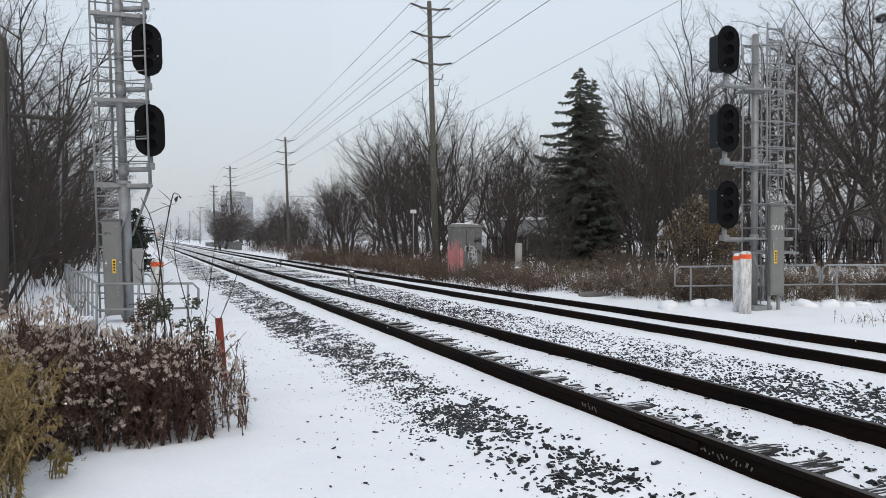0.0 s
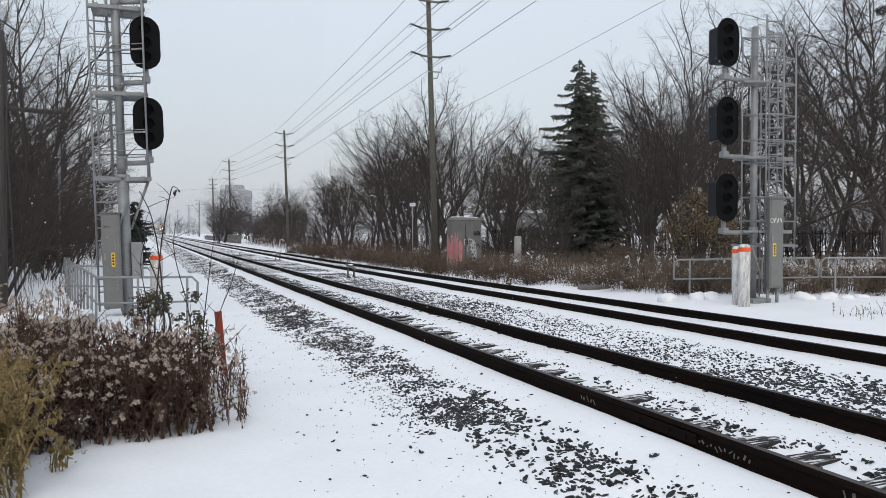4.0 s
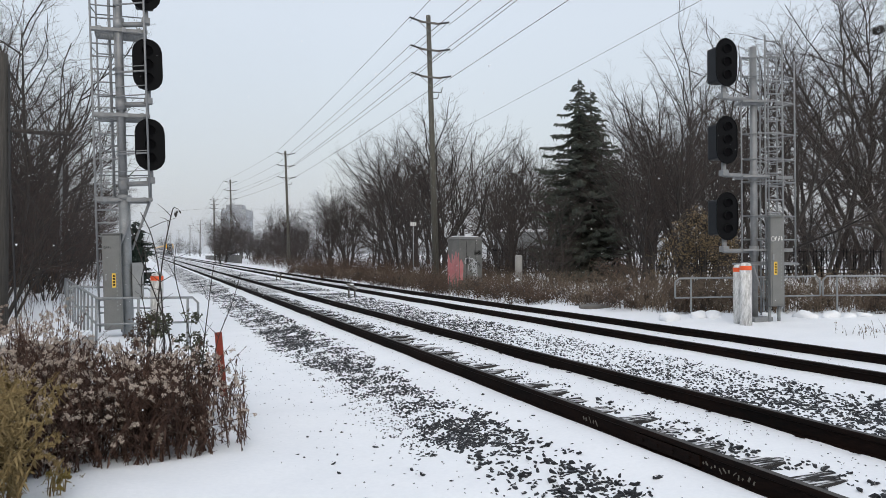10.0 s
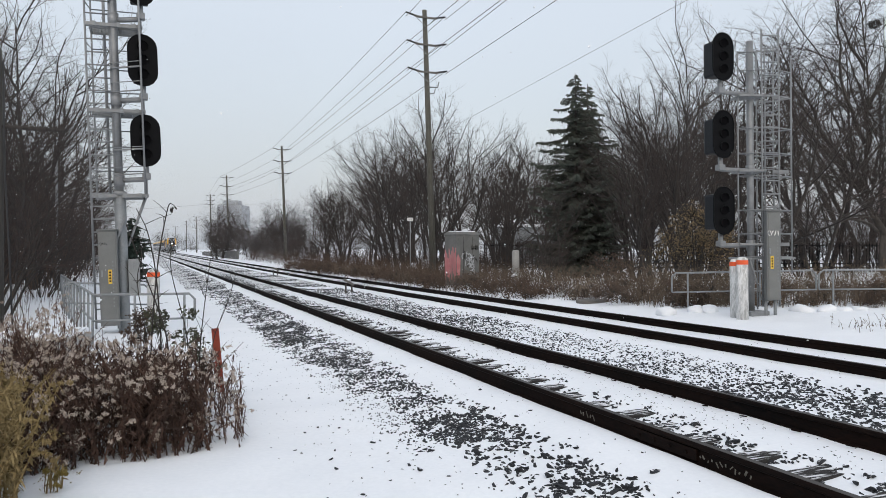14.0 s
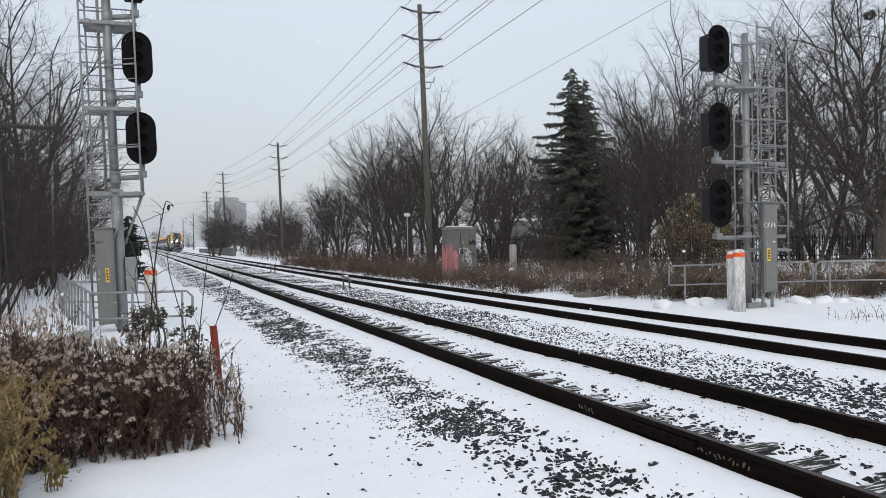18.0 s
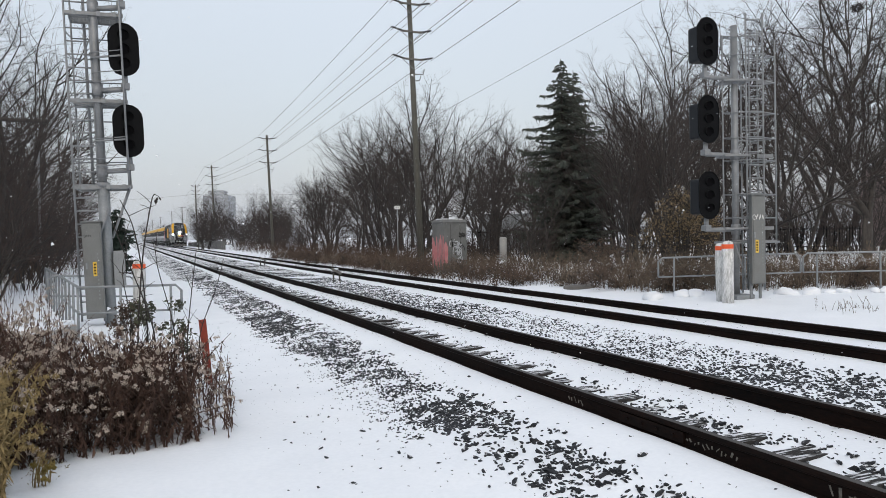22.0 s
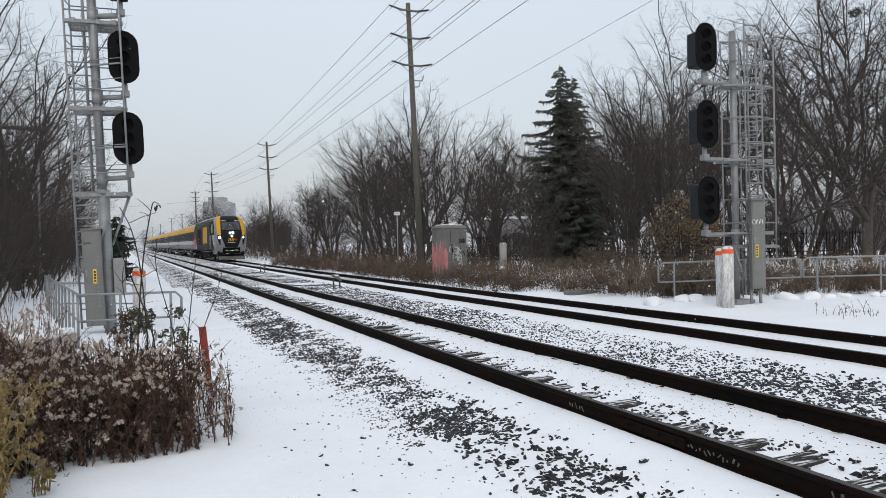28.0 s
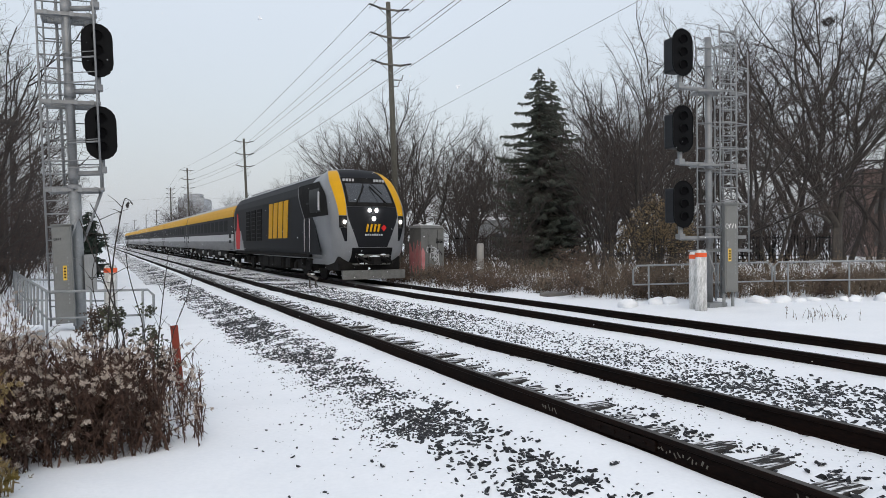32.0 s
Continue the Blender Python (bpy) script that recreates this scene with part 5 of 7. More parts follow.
def goldenrod(s_stem, s_head, rnd, p, h, lean, fluffy=1.0, leafy=7, plumes=1):
    """One dry stalk: a stem, hanging leaves and a plume of fluff."""
    a = rnd.random() * 6.283
    d = Vector((math.cos(a), math.sin(a), 0)) * lean
    pts = [Vector(p) + d * (h * f * f) + Vector((0, 0, h * f * (1 - 0.12 * lean * f))) for f in (0, 0.35, 0.7, 1.0)]
    twig_tube(s_stem, pts, 0.006, 0.0025)
    for k in range(int(leafy * h / 0.8)):
        f = rnd.uniform(0.08, 0.92)
        i = min(2, int(f * 3))
        q = pts[i].lerp(pts[i + 1], f * 3 - i)
        b = rnd.random() * 6.283
        o = Vector((math.cos(b), math.sin(b), rnd.uniform(-1.6, 0.5))) * rnd.uniform(0.02, 0.06)
        w = Vector((-o.y, o.x, rnd.uniform(-0.03, 0.03))).normalized() * 0.0075
        m = len(s_stem.v)
        s_stem.v += [tuple(q - w), tuple(q + w), tuple(q + o * 0.6 + w), tuple(q + o)]
        s_stem.f.append((m, m + 1, m + 2, m + 3))
        s_stem.s.append(False)
    bloom = fluffy * (1.9 if rnd.random() < (0.42 if h > 0.55 else 0.30) else 0.05)
    for j in range(plumes):
        tip = pts[-1] if j == 0 else pts[2].lerp(pts[3], rnd.random()) + Vector((rnd.gauss(0, 0.07), rnd.gauss(0, 0.07), rnd.uniform(-0.02, 0.1))) * h
        way = (pts[-1] - pts[-2]).normalized() + Vector((rnd.gauss(0, 0.5), rnd.gauss(0, 0.5), 0))
        if j:
            twig_tube(s_stem, [pts[2], tip], 0.003, 0.002)
        droop = Vector((way.x, way.y, 0)) * 0.25
        for c0 in range(4):
            g = c0 / 3
            knot = tip - way * (0.11 * g) + droop * (0.10 * (1 - g)) - Vector((0, 0, 0.05 * (1 - g) ** 2)) + Vector((rnd.gauss(0, 0.016), rnd.gauss(0, 0.016), 0)) * (1 + g)
            for k in range(int(15 * bloom * (1 if rnd.random() < 0.75 else 0.1))):
                out = Vector((rnd.gauss(0, 1), rnd.gauss(0, 1), rnd.gauss(0, 0.8))).normalized()
                c = knot + out * (0.020 * rnd.random() ** 0.4)
                ax = (out + Vector((rnd.gauss(0, 0.5), rnd.gauss(0, 0.5), rnd.gauss(0, 0.5)))).normalized() * rnd.uniform(0.006, 0.012)
                bx = ax.orthogonal().normalized() * rnd.uniform(0.003, 0.006)
                m = len(s_head.v)
                s_head.v += [tuple(c - ax), tuple(c + bx), tuple(c + ax), tuple(c - bx)]
                s_head.f.append((m, m + 1, m + 2, m + 3))
                s_head.s.append(False)


def weed_patch(name, spots, label, stem_mat, head_mat, seed, h0, h1, lean=0.25, fluffy=1.0, leafy=7, plumes=1):
    rnd = random.Random(seed)
    stems, heads = Shape(), Shape()
    for x, y in spots:
        swell = 1 + 0.3 * noise.noise((x * 1.6, y * 1.6, seed)) + 0.18 * noise.noise((x * 5, y * 5, seed))
        goldenrod(stems, heads, rnd, (x, y, ground_z(x, y) - 0.02), rnd.uniform(h0, h1) * swell, rnd.uniform(0.05, lean), fluffy, leafy, plumes)
    top = thing(name, pose(0, 0, 0), label, "weeds", kind="stuff")
    part("stalks", stems, stem_mat, top)
    if heads.f:
        part("seed_heads", heads, head_mat, top)
    return top


def scatter(n, seed, x0, x1, y0, y1, keep=None):
    rnd = random.Random(seed)
    out = []
    while len(out) < n:
        x, y = rnd.uniform(x0, x1), rnd.uniform(y0, y1)
        if keep is None or keep(x, y):
            out.append((x, y))
    return out


weed_patch("goldenrod_thicket", scatter(860, 1, -1.6, 1.0, 6.0, 9.2, lambda x, y: y > 6.2 + 0.22 * x and x < 0.058 * y and (y < 8.3 or x < -0.11 * y)), "dry brown goldenrod thicket with pale fluffy seed heads in snow", WEED, FLUFF, 31, 0.25, 0.90, 0.6, 0.95, 66, 2)
weed_patch("goldenrod_thicket", scatter(80, 11, -0.95, 0.45, 5.85, 6.6, lambda x, y: y > 6.15 + 0.22 * x), "short dark dead stalks at the thicket's snowy foot", WEED, FLUFF, 42, 0.12, 0.45, 1.5, 0.7, 50, 2)
weed_patch("goldenrod_thicket", scatter(230, 2, -3.2, 0.35, 8.4, 13.0, lambda x, y: x < -0.095 * y or (y < 9.4 and noise.noise((x * 3, y * 3, 1)) > 0.1)), "dry brown goldenrod thicket with pale fluffy seed heads in snow", WEED, FLUFF, 32, 0.5, 0.95, 0.3, 1.3, 20, 2)
weed_patch("goldenrod_thicket", scatter(46, 9, 0.3, 0.95, 6.3, 8.8, lambda x, y: 0.05 * y < x < 0.115 * y), "sparse dry stalks with drooping heads at the thicket's edge", WEED, FLUFF, 39, 0.3, 0.68, 0.75, 1.0, 40, 2)
weed_patch("olive_weeds", scatter(170, 3, -1.5, -0.58, 4.2, 6.6, lambda x, y: x < -0.158 * y and y > 4.9 + 0.9 * (x + 0.8)), "yellowing olive weeds at the edge of the thicket", OLIVE, OLIVE, 33, 0.45, 1.0, 0.45, 1.6, 70, 3)
weed_patch("olive_weeds", scatter(9, 4, -0.73, -0.61, 5.51, 5.65), "small yellow-green weed rising from snow beside the thicket", OLIVE, YELLOW_WEED, 34, 0.20, 0.34, 0.4, 2.6, 14, 3)
weed_patch("dry_reeds", scatter(1700, 12, 12, 24, 8, 17, lambda x, y: 17.9 < 0.4 * x + 0.92 * y < 20.5), "grey-brown dry reeds close behind the railing", REED, REED, 43, 0.3, 1.05, 0.9, 0.5, 12, 1)
weed_patch("dry_reeds", scatter(2300, 5, 12, 28, 9, 26, lambda x, y: 17.9 < 0.4 * x + 0.92 * y < 25), "tan dry reeds and grass behind the railing", REED, STRAW, 35, 0.3, 1.2, 0.9, 0.5, 10, 1)
weed_patch("dry_reeds", scatter(2800, 6, 10.5, 19, 18, 42, lambda x, y: x > 10.6 and 0.4 * x + 0.92 * y > 23), "tan dry reeds and grass beside the far track", REED, REED, 36, 0.25, 1.0, 1.0, 0.4, 10, 1)
weed_patch("snow_tufts", scatter(26, 13, 11.7, 13.2, 8.4, 9.6), "small dry grass tufts poking through snow", REED, REED, 44, 0.08, 0.32, 0.5, 0.4, 10, 1)
weed_patch("russet_brush", scatter(2600, 7, 10.9, 17, 36, 100, lambda x, y: x > 10.7 + bend(y)), "russet dead brush beside the far track", RUSSET, RUSSET, 37, 0.4, 1.4, 1.0, 0.5, 12, 1)
weed_patch("russet_brush", scatter(2900, 10, 9.8, 14.0, 16, 62, lambda x, y: x > 10.35 + bend(y) + max(0, 21 - y) * 0.4), "russet and tan dead stalks lining the far track", RUSSET, REED, 40, 0.15, 0.75, 1.3, 0.5, 16, 1)
weed_patch("russet_brush", scatter(1700, 14, 11.3, 16.0, 28, 62, lambda x, y: x > 11.2 + bend(y)), "dark russet brush between the far track and the trees", RUSSET, RUSSET, 45, 0.3, 1.4, 1.0, 0.4, 14, 1)
weed_patch("russet_brush", scatter(1500, 8, -9, -2.3, 17, 70, lambda x, y: x < -2.4 + bend(y)), "russet dead brush under the wood", RUSSET, RUSSET, 38, 0.5, 1.5, 0.5, 0.5, 12, 1)


def make_sapling(path, seed, leaf=False, r=0.0095):
    """A thin stem along a few places, with short side twigs."""
    rnd = random.Random(seed)
    pts = [Vector(q) for q in path]
    foot = Vector((pts[0].x, pts[0].y, ground_z(pts[0].x, pts[0].y) - 0.03))
    pts = [foot] + pts
    fine = []
    for a, b in zip(pts, pts[1:]):
        fine += [a.lerp(b, k / 4) for k in range(4)]
    fine.append(pts[-1])
    for k in range(2):
        fine = [fine[0]] + [(fine[i - 1] + fine[i] * 2 + fine[i + 1]) / 4 for i in range(1, len(fine) - 1)] + [fine[-1]]
    top = thing("sapling", pose(*foot), "thin bare sapling rising from the weeds", "sapling", "saplings")
    line = [q - foot for q in fine]
    s = Shape()
    s.tube(line, [r * (1 - 0.6 * i / len(line)) for i in range(len(line))], 6)
    part("stem", s, BARK, top)
    for k in range(5):
        i = rnd.randrange(len(line) // 3, len(line) - 2)
        d = Vector((rnd.gauss(0, 1), rnd.gauss(0, 0.6), rnd.uniform(0.2, 1.2))).normalized() * rnd.uniform(0.1, 0.3)
        part("twig", Shape().tube([line[i], line[i] + d * 0.5 + Vector((0, 0, 0.01)), line[i] + d], [r * 0.45, r * 0.35, r * 0.2], 5), BARK, top)
    if leaf:
        for k in range(4):
            p = line[-1] - Vector((0.012 * k, 0, 0.008 * k))
            d = Vector((rnd.uniform(-0.02, 0.03), rnd.uniform(-0.02, 0.02), -rnd.uniform(0.04, 0.09)))
            w = Vector((0.012, 0.006, 0))
            part("dry_leaf", Shape().add([p, p + d * 0.5 + w, p + d, p + d * 0.5 - w, p + d * 0.5 + Vector((0, 0.006, 0))], [(0, 1, 4), (1, 2, 4), (2, 3, 4), (3, 0, 4)]), BARK, top)
    return top


make_sapling([(0.05, 7.89, 0.73), (0.0, 7.9, 1.44), (-0.08, 7.93, 1.86), (-0.19, 7.97, 2.08)], 1)
make_sapling([(-0.05, 7.92, 0.73), (0.02, 7.89, 1.56), (0.10, 7.85, 2.01), (0.13, 7.84, 2.14), (0.18, 7.82, 2.11)], 2, leaf=True)
make_sapling([(0.42, 7.74, 0.61), (0.50, 7.69, 1.32), (0.53, 7.68, 1.55)], 3, r=0.007)
make_sapling([(0.53, 7.69, 0.67), (0.70, 7.61, 1.09), (0.79, 7.57, 1.45)], 4, r=0.006)
make_sapling([(0.13, 7.85, 0.73), (-0.15, 7.96, 1.5), (-0.29, 8.01, 1.92)], 5)
make_sapling([(0.32, 7.77, 0.73), (0.13, 7.85, 1.44), (0.16, 7.83, 1.75)], 6, r=0.007)
make_sapling([(-0.08, 7.94, 0.73), (-0.20, 7.98, 1.32), (-0.12, 7.94, 1.63)], 7, r=0.007)


# ---- ties and ballast ----
TIE_MESH = Shape().box((0, 0, -0.09), (2.6, 0.225, 0.18), bevel=0.012).mesh("tie", TIE)
rnd_t = random.Random(51)
for track in (NEAR_TRACK, FAR_TRACK):
    top = thing("track_bed", pose(0, 0, 0), "weathered timber ties half buried in snow", "track ties", "track beds", kind="structure")
    for i in range(112 if track == NEAR_TRACK else 82):
        y = -10.7 + i * 0.51 + rnd_t.uniform(-0.03, 0.03)
        part("tie", TIE_MESH, None, top, at=pose(track + bend(y) + rnd_t.uniform(-0.04, 0.04), y, 0.017 + rise(y) + rnd_t.uniform(-0.008, 0.012), 0, 0, rnd_t.uniform(-1.2, 1.2)))

STONE_MESHES = []
for k in range(8):
    bm = bmesh.new()
    bmesh.ops.create_icosphere(bm, subdivisions=1, radius=1.0)
    rr = random.Random(60 + k)
    for v in bm.verts:
        v.co *= rr.uniform(0.6, 1.35)
        v.co.z *= 0.8
        v.co.x *= 1.25
    me = bpy.data.meshes.new("stone")
    bm.to_mesh(me)
    bm.free()
    me.materials.append(STONE)
    STONE_MESHES.append(me)


def stone_spots(n, seed, u0, u1, y0, y1, thin, power=2.0):
    """Places for stones, thicker towards the camera end, clumped by noise."""
    rnd = random.Random(seed)
    out = []
    while len(out) < n:
        u, y = rnd.uniform(u0, u1), y0 + (y1 - y0) * rnd.random() ** power
        x = u + bend(y)
        edge = min(u - u0, u1 - u) / (u1 - u0)
        if 0.4 * noise.noise((x * 1.1, y * 1.1, 5)) + 0.7 * noise.noise((x * 4, y * 4, 9)) + rnd.random() * 0.9 + min(edge * 2, 0.4) > thin:
            out.append((x, y, rnd.uniform(0.009, 0.0185) * (1 + 0.4 * (y > 13)) + 0.018 * rnd.random() ** 4, rnd.uniform(0, 360), rnd.randrange(8)))
    return out


def joined_stones(spots, label):
    s = Shape()
    cache = [([v.co.copy() for v in me.vertices], [tuple(p.vertices) for p in me.polygons]) for me in STONE_MESHES]
    lump = [Vector(c) for c in ((1, 0.1, 0), (-0.9, -0.2, 0.1), (0.1, 0.9, -0.1), (-0.15, -1, 0), (0.1, 0, 0.8), (0, 0.1, -0.7))]
    faces = [(0, 2, 4), (2, 1, 4), (1, 3, 4), (3, 0, 4), (2, 0, 5), (1, 2, 5), (3, 1, 5), (0, 3, 5)]
    for x, y, r, a, k in spots:
        if y > 6.5:
            m = pose(x, y, ground_z(x, y) + r * 0.12, 12 * k - 40, 9 * k - 30, a) @ Matrix.Diagonal((r, r * (0.6 + 0.07 * k), r * 0.85, 1))
            s.add([m @ c for c in lump], faces)
            continue
        m = pose(x, y, ground_z(x, y) + r * 0.12, 12 * k - 40, 9 * k - 30, a) @ Matrix.Diagonal((r * 1.25, r * 0.75, r * 0.75, 1))
        s.add([m @ c for c in cache[k][0]], cache[k][1])
    return solid("ballast", s, STONE, label, "ballast", kind="stuff")


SHOULDER = stone_spots(4600, 71, 2.35, 3.12, 2.5, 60, 0.86, 1.6) + stone_spots(1600, 76, 2.25, 3.05, 2.5, 60, 1.0, 1.8) + stone_spots(2400, 74, 1.95, 2.6, 10.0, 50, 0.95, 1.3) + stone_spots(3600, 79, 1.85, 3.15, 14, 140, 0.5, 1.15) + stone_spots(110, 75, 0.9, 3.4, 2.5, 12, 0.6, 1.3)
MIDDLE = stone_spots(16500, 72, 5.75, 7.55, 2.5, 60, 0.62, 1.6) + stone_spots(2600, 77, 5.8, 7.6, 14, 80, 0.4, 1.2)
SHOULDER += stone_spots(1700, 83, 2.1, 3.0, 8.0, 16, 0.8, 1.1) + stone_spots(1300, 86, 2.6, 3.16, 6.0, 40, 0.85, 1.3) + stone_spots(1000, 92, 2.3, 3.1, 5.2, 11, 0.85, 1.0)
SHOULDER += stone_spots(900, 80, 2.3, 3.25, -10, 2.5, 0.8, 1.0)
MIDDLE += stone_spots(900, 81, 5.75, 7.55, -10, 2.5, 0.62, 1.0)
CRIB = stone_spots(350, 82, 3.76, 4.4, -10, 2.5, 0.9, 1.0) + stone_spots(5200, 73, 3.76, 4.62, 2.5, 50, 0.85, 1.5) + stone_spots(2400, 78, 3.76, 4.7, 13, 70, 0.4, 1.1)
SHOULDER += [(x, y, r * 0.6, a, k) for x, y, r, a, k in stone_spots(2600, 93, 1.9, 2.95, 5.5, 18, 0.85, 1.1)]
SPECKS = [(x, y, r * 0.34, a, k) for x, y, r, a, k in stone_spots(1100, 88, 0.9, 3.6, 2.5, 16, 0.5, 1.3) + stone_spots(800, 89, 4.5, 5.15, 2.5, 20, 0.6, 1.3) + stone_spots(700, 90, 5.3, 5.8, 2.5, 20, 0.6, 1.3) + stone_spots(500, 91, 7.6, 9.6, 6, 24, 0.6, 1.3)]
near_ones = [p for p in SHOULDER if 3.4 < p[1] < 5.4 and p[0] > 2.2][:290]
chosen = set(near_ones)
heap = thing("ballast_shoulder", pose(0, 0, 0), "dark wet ballast stones showing through the snow", "ballast", kind="structure")
for x, y, r, a, k in near_ones:
    part("stone", STONE_MESHES[k], None, heap, at=pose(x, y, ground_z(x, y) + r * 0.12, 12 * k - 40, 9 * k - 30, a) @ Matrix.Diagonal((r * 1.25, r * 0.75, r * 0.75, 1)))
joined_stones([p for p in SHOULDER if p not in chosen], "dark wet ballast stones showing through the snow")
joined_stones(SPECKS, "fine dark grit scattered over the snow")
joined_stones(MIDDLE, "dark wet ballast between the two tracks, dusted with snow")
joined_stones(CRIB, "dark ballast between the ties, dusted with snow")


# ---- leafy plants ----
def leaf_cloud(name, x, y, label, mat, clumps, n, leaf, seed, stems=5, height=1.0):
    """A shrub with dead or dull leaves: thin stems and many small leaves in uneven clumps."""
    rnd = random.Random(seed)
    top = thing(name, pose(x, y, ground_z(x, y)), label, "shrub")
    wood, leaves = Shape(), Shape()
    for cx, cy, cz, r in clumps:
        twig_tube(wood, [Vector((cx * 0.2, cy * 0.2, -0.05)), Vector((cx * 0.6, cy * 0.6, cz * 0.55)), Vector((cx, cy, cz + r * 0.5))], 0.012 * height, 0.004 * height, 4)
        for k in range(n):
            d = Vector((rnd.gauss(0, 1), rnd.gauss(0, 1), rnd.gauss(0, 1)))
            p = Vector((cx, cy, cz)) + d.normalized() * (r * rnd.random() ** 0.5)
            a = Vector((rnd.gauss(0, 1), rnd.gauss(0, 1), rnd.gauss(-0.4, 0.6))).normalized() * leaf * rnd.uniform(0.6, 1.3)
            b = a.orthogonal().normalized() * leaf * 0.32
            m = len(leaves.v)
            leaves.v += [tuple(p), tuple(p + a * 0.5 + b), tuple(p + a), tuple(p + a * 0.5 - b)]
            leaves.f += [(m, m + 1, m + 2), (m, m + 2, m + 3)]
            leaves.s += [False, False]
            if rnd.random() < 0.25:
                twig_tube(wood, [Vector((cx, cy, cz - r * 0.3)), p], 0.004 * height, 0.002 * height)
    part("stem", wood, BARK, top)
    tagged(part("leafage", leaves, mat, top), kind="stuff")
    return top


def clump_set(seed, n, rx, ry, z0, z1, r):
    rnd = random.Random(seed)
    return [(rnd.uniform(-rx, rx), rnd.uniform(-ry, ry), rnd.uniform(z0, z1), r * rnd.uniform(0.6, 1.2)) for i in range(n)]


leaf_cloud("leafy_shrub", 0.22, 8.1, "small leafy shrub with dull dark green leaves", GREENLEAF, clump_set(1, 15, 0.26, 0.18, 0.35, 1.1, 0.12), 36, 0.05, 81, height=0.6)
leaf_cloud("plume_stalk", -0.18, 8.3, "tall dry plume with grey-brown seed clusters", RUSSET, clump_set(2, 14, 0.12, 0.10, 0.55, 1.2, 0.08), 60, 0.03, 82, height=0.6)
leaf_cloud("brown_leaf_shrub", 17.9, 19.5, "dense shrub with clinging tan and olive leaves", DEADLEAF, clump_set(3, 34, 1.3, 1.0, 0.5, 2.8, 0.5), 170, 0.07, 83, height=2.0)
leaf_cloud("brown_leaf_shrub", 12.9, 16.4, "low dense shrub with dark russet leaves in snow", RUSSET, clump_set(5, 26, 1.3, 0.6, 0.1, 0.62, 0.26), 120, 0.05, 85, height=1.0)
leaf_cloud("brown_leaf_shrub", 16.4, 22.5, "dense shrub with clinging brown leaves", RUSSET, clump_set(4, 18, 1.0, 0.8, 0.3, 1.2, 0.4), 100, 0.07, 84, height=1.6)

RL = random.Random(21)
for k in range(9):
    x = 13.0 + k * 1.15
    y = 15.2 - (x - 11.7) * 0.42 + RL.uniform(-0.3, 0.9)
    leaf_cloud("dead_brush", x, y, "low tangle of dead grass and brown leaves in snow", REED if k % 2 else RUSSET, clump_set(30 + k, 20, 0.9, 0.6, 0.05, 0.55, 0.25), 90, 0.06, 130 + k, height=1.0)
for k in range(20):
    y = 18.5 + k * 2.1
    x = 11.3 + max(0, 21 - y) * 0.4 + RL.uniform(0, 0.9) + bend(y)
    leaf_cloud("dead_brush", x, y, "low tangle of dead leaves lining the far track", RUSSET if k % 3 else REED, clump_set(60 + k, 22, 0.9, 1.2, 0.02, 0.5, 0.28), 70, 0.07, 160 + k, height=1.0)


# ---- falling snow ----
def flakes(seed, n, box, r0, r1, label):
    rnd = random.Random(seed)
    s = Shape()
    for k in range(n):
        c = Vector([rnd.uniform(a, b) for a, b in box])
        r = rnd.uniform(r0, r1)
        a = Vector((rnd.gauss(0, 1), rnd.gauss(0, 1), rnd.gauss(0, 1))).normalized() * r
        b = a.orthogonal().normalized() * r
        d = a.cross(b).normalized() * r
        m = len(s.v)
        s.v += [tuple(c + a), tuple(c + b - a * 0.4), tuple(c - b * 0.5 + d - a * 0.4), tuple(c - b * 0.5 - d - a * 0.4)]
        s.f += [(m, m + 1, m + 2), (m, m + 2, m + 3), (m, m + 3, m + 1), (m + 1, m + 3, m + 2)]
        s.s += [False] * 4
    return solid("falling_snow", s, SNOW, label, "snowfall", kind="stuff")


SNOWFALL = []
SNOWFALL.append((flakes(95, 1100, ((-3, 8), (4.5, 11), (0.3, 46)), 0.005, 0.010, "large white snowflakes falling near the track"), (-0.3, -0.05, -1.05)))
for k in range(3):
    SNOWFALL.append((flakes(90 + k, 6000, ((-4, 26), (5.0, 30), (0.5, 52)), 0.004, 0.010, "small white snowflakes falling over the tracks"), (-0.35 - 0.15 * k, -0.1 * k, -1.0 - 0.12 * k)))



# flake colour toned down and blued to the horizon sky, as haze
FLAKE = material("falling_snowflake", (0.66, 0.70, 0.76), (0.73, 0.77, 0.83), scale=3, fine=20, rough=0.8, bump=0.0, spec=0.2)


def snow_veil(n, seed):
    """Falling snow over the far stretch, its oversized flakes added to stand in for haze."""
    rng = np.random.default_rng(seed)
    y = 60 + 380 * rng.random(n)
    c = np.stack([y * np.tan(np.radians(-4 + 17 * rng.random(n))), y, -1 + (62 + 0.11 * y) * (1 - np.sqrt(rng.random(n)))], 1)
    r = y * (0.00018 + 0.0001 * rng.random(n))
    a = rng.normal(size=(n, 3))
    a /= np.linalg.norm(a, axis=1, keepdims=True)
    b = np.cross(a, rng.normal(size=(n, 3)))
    b /= np.linalg.norm(b, axis=1, keepdims=True)
    a, b = a * r[:, None], b * r[:, None]
    corners = np.stack([c + a, c + b, c - a, c - b], 1).reshape(-1, 3)
    me = bpy.data.meshes.new("falling_snow")
    me.from_pydata(corners, [], np.arange(4 * n).reshape(-1, 4))
    me.materials.append(FLAKE)
    return tagged(new("falling_snow", me), "oversized falling flakes standing in for haze along the far line", "snowfall", kind="stuff")


SNOWFALL.append((snow_veil(460000, 99), (-0.3, 0.0, -1.0)))


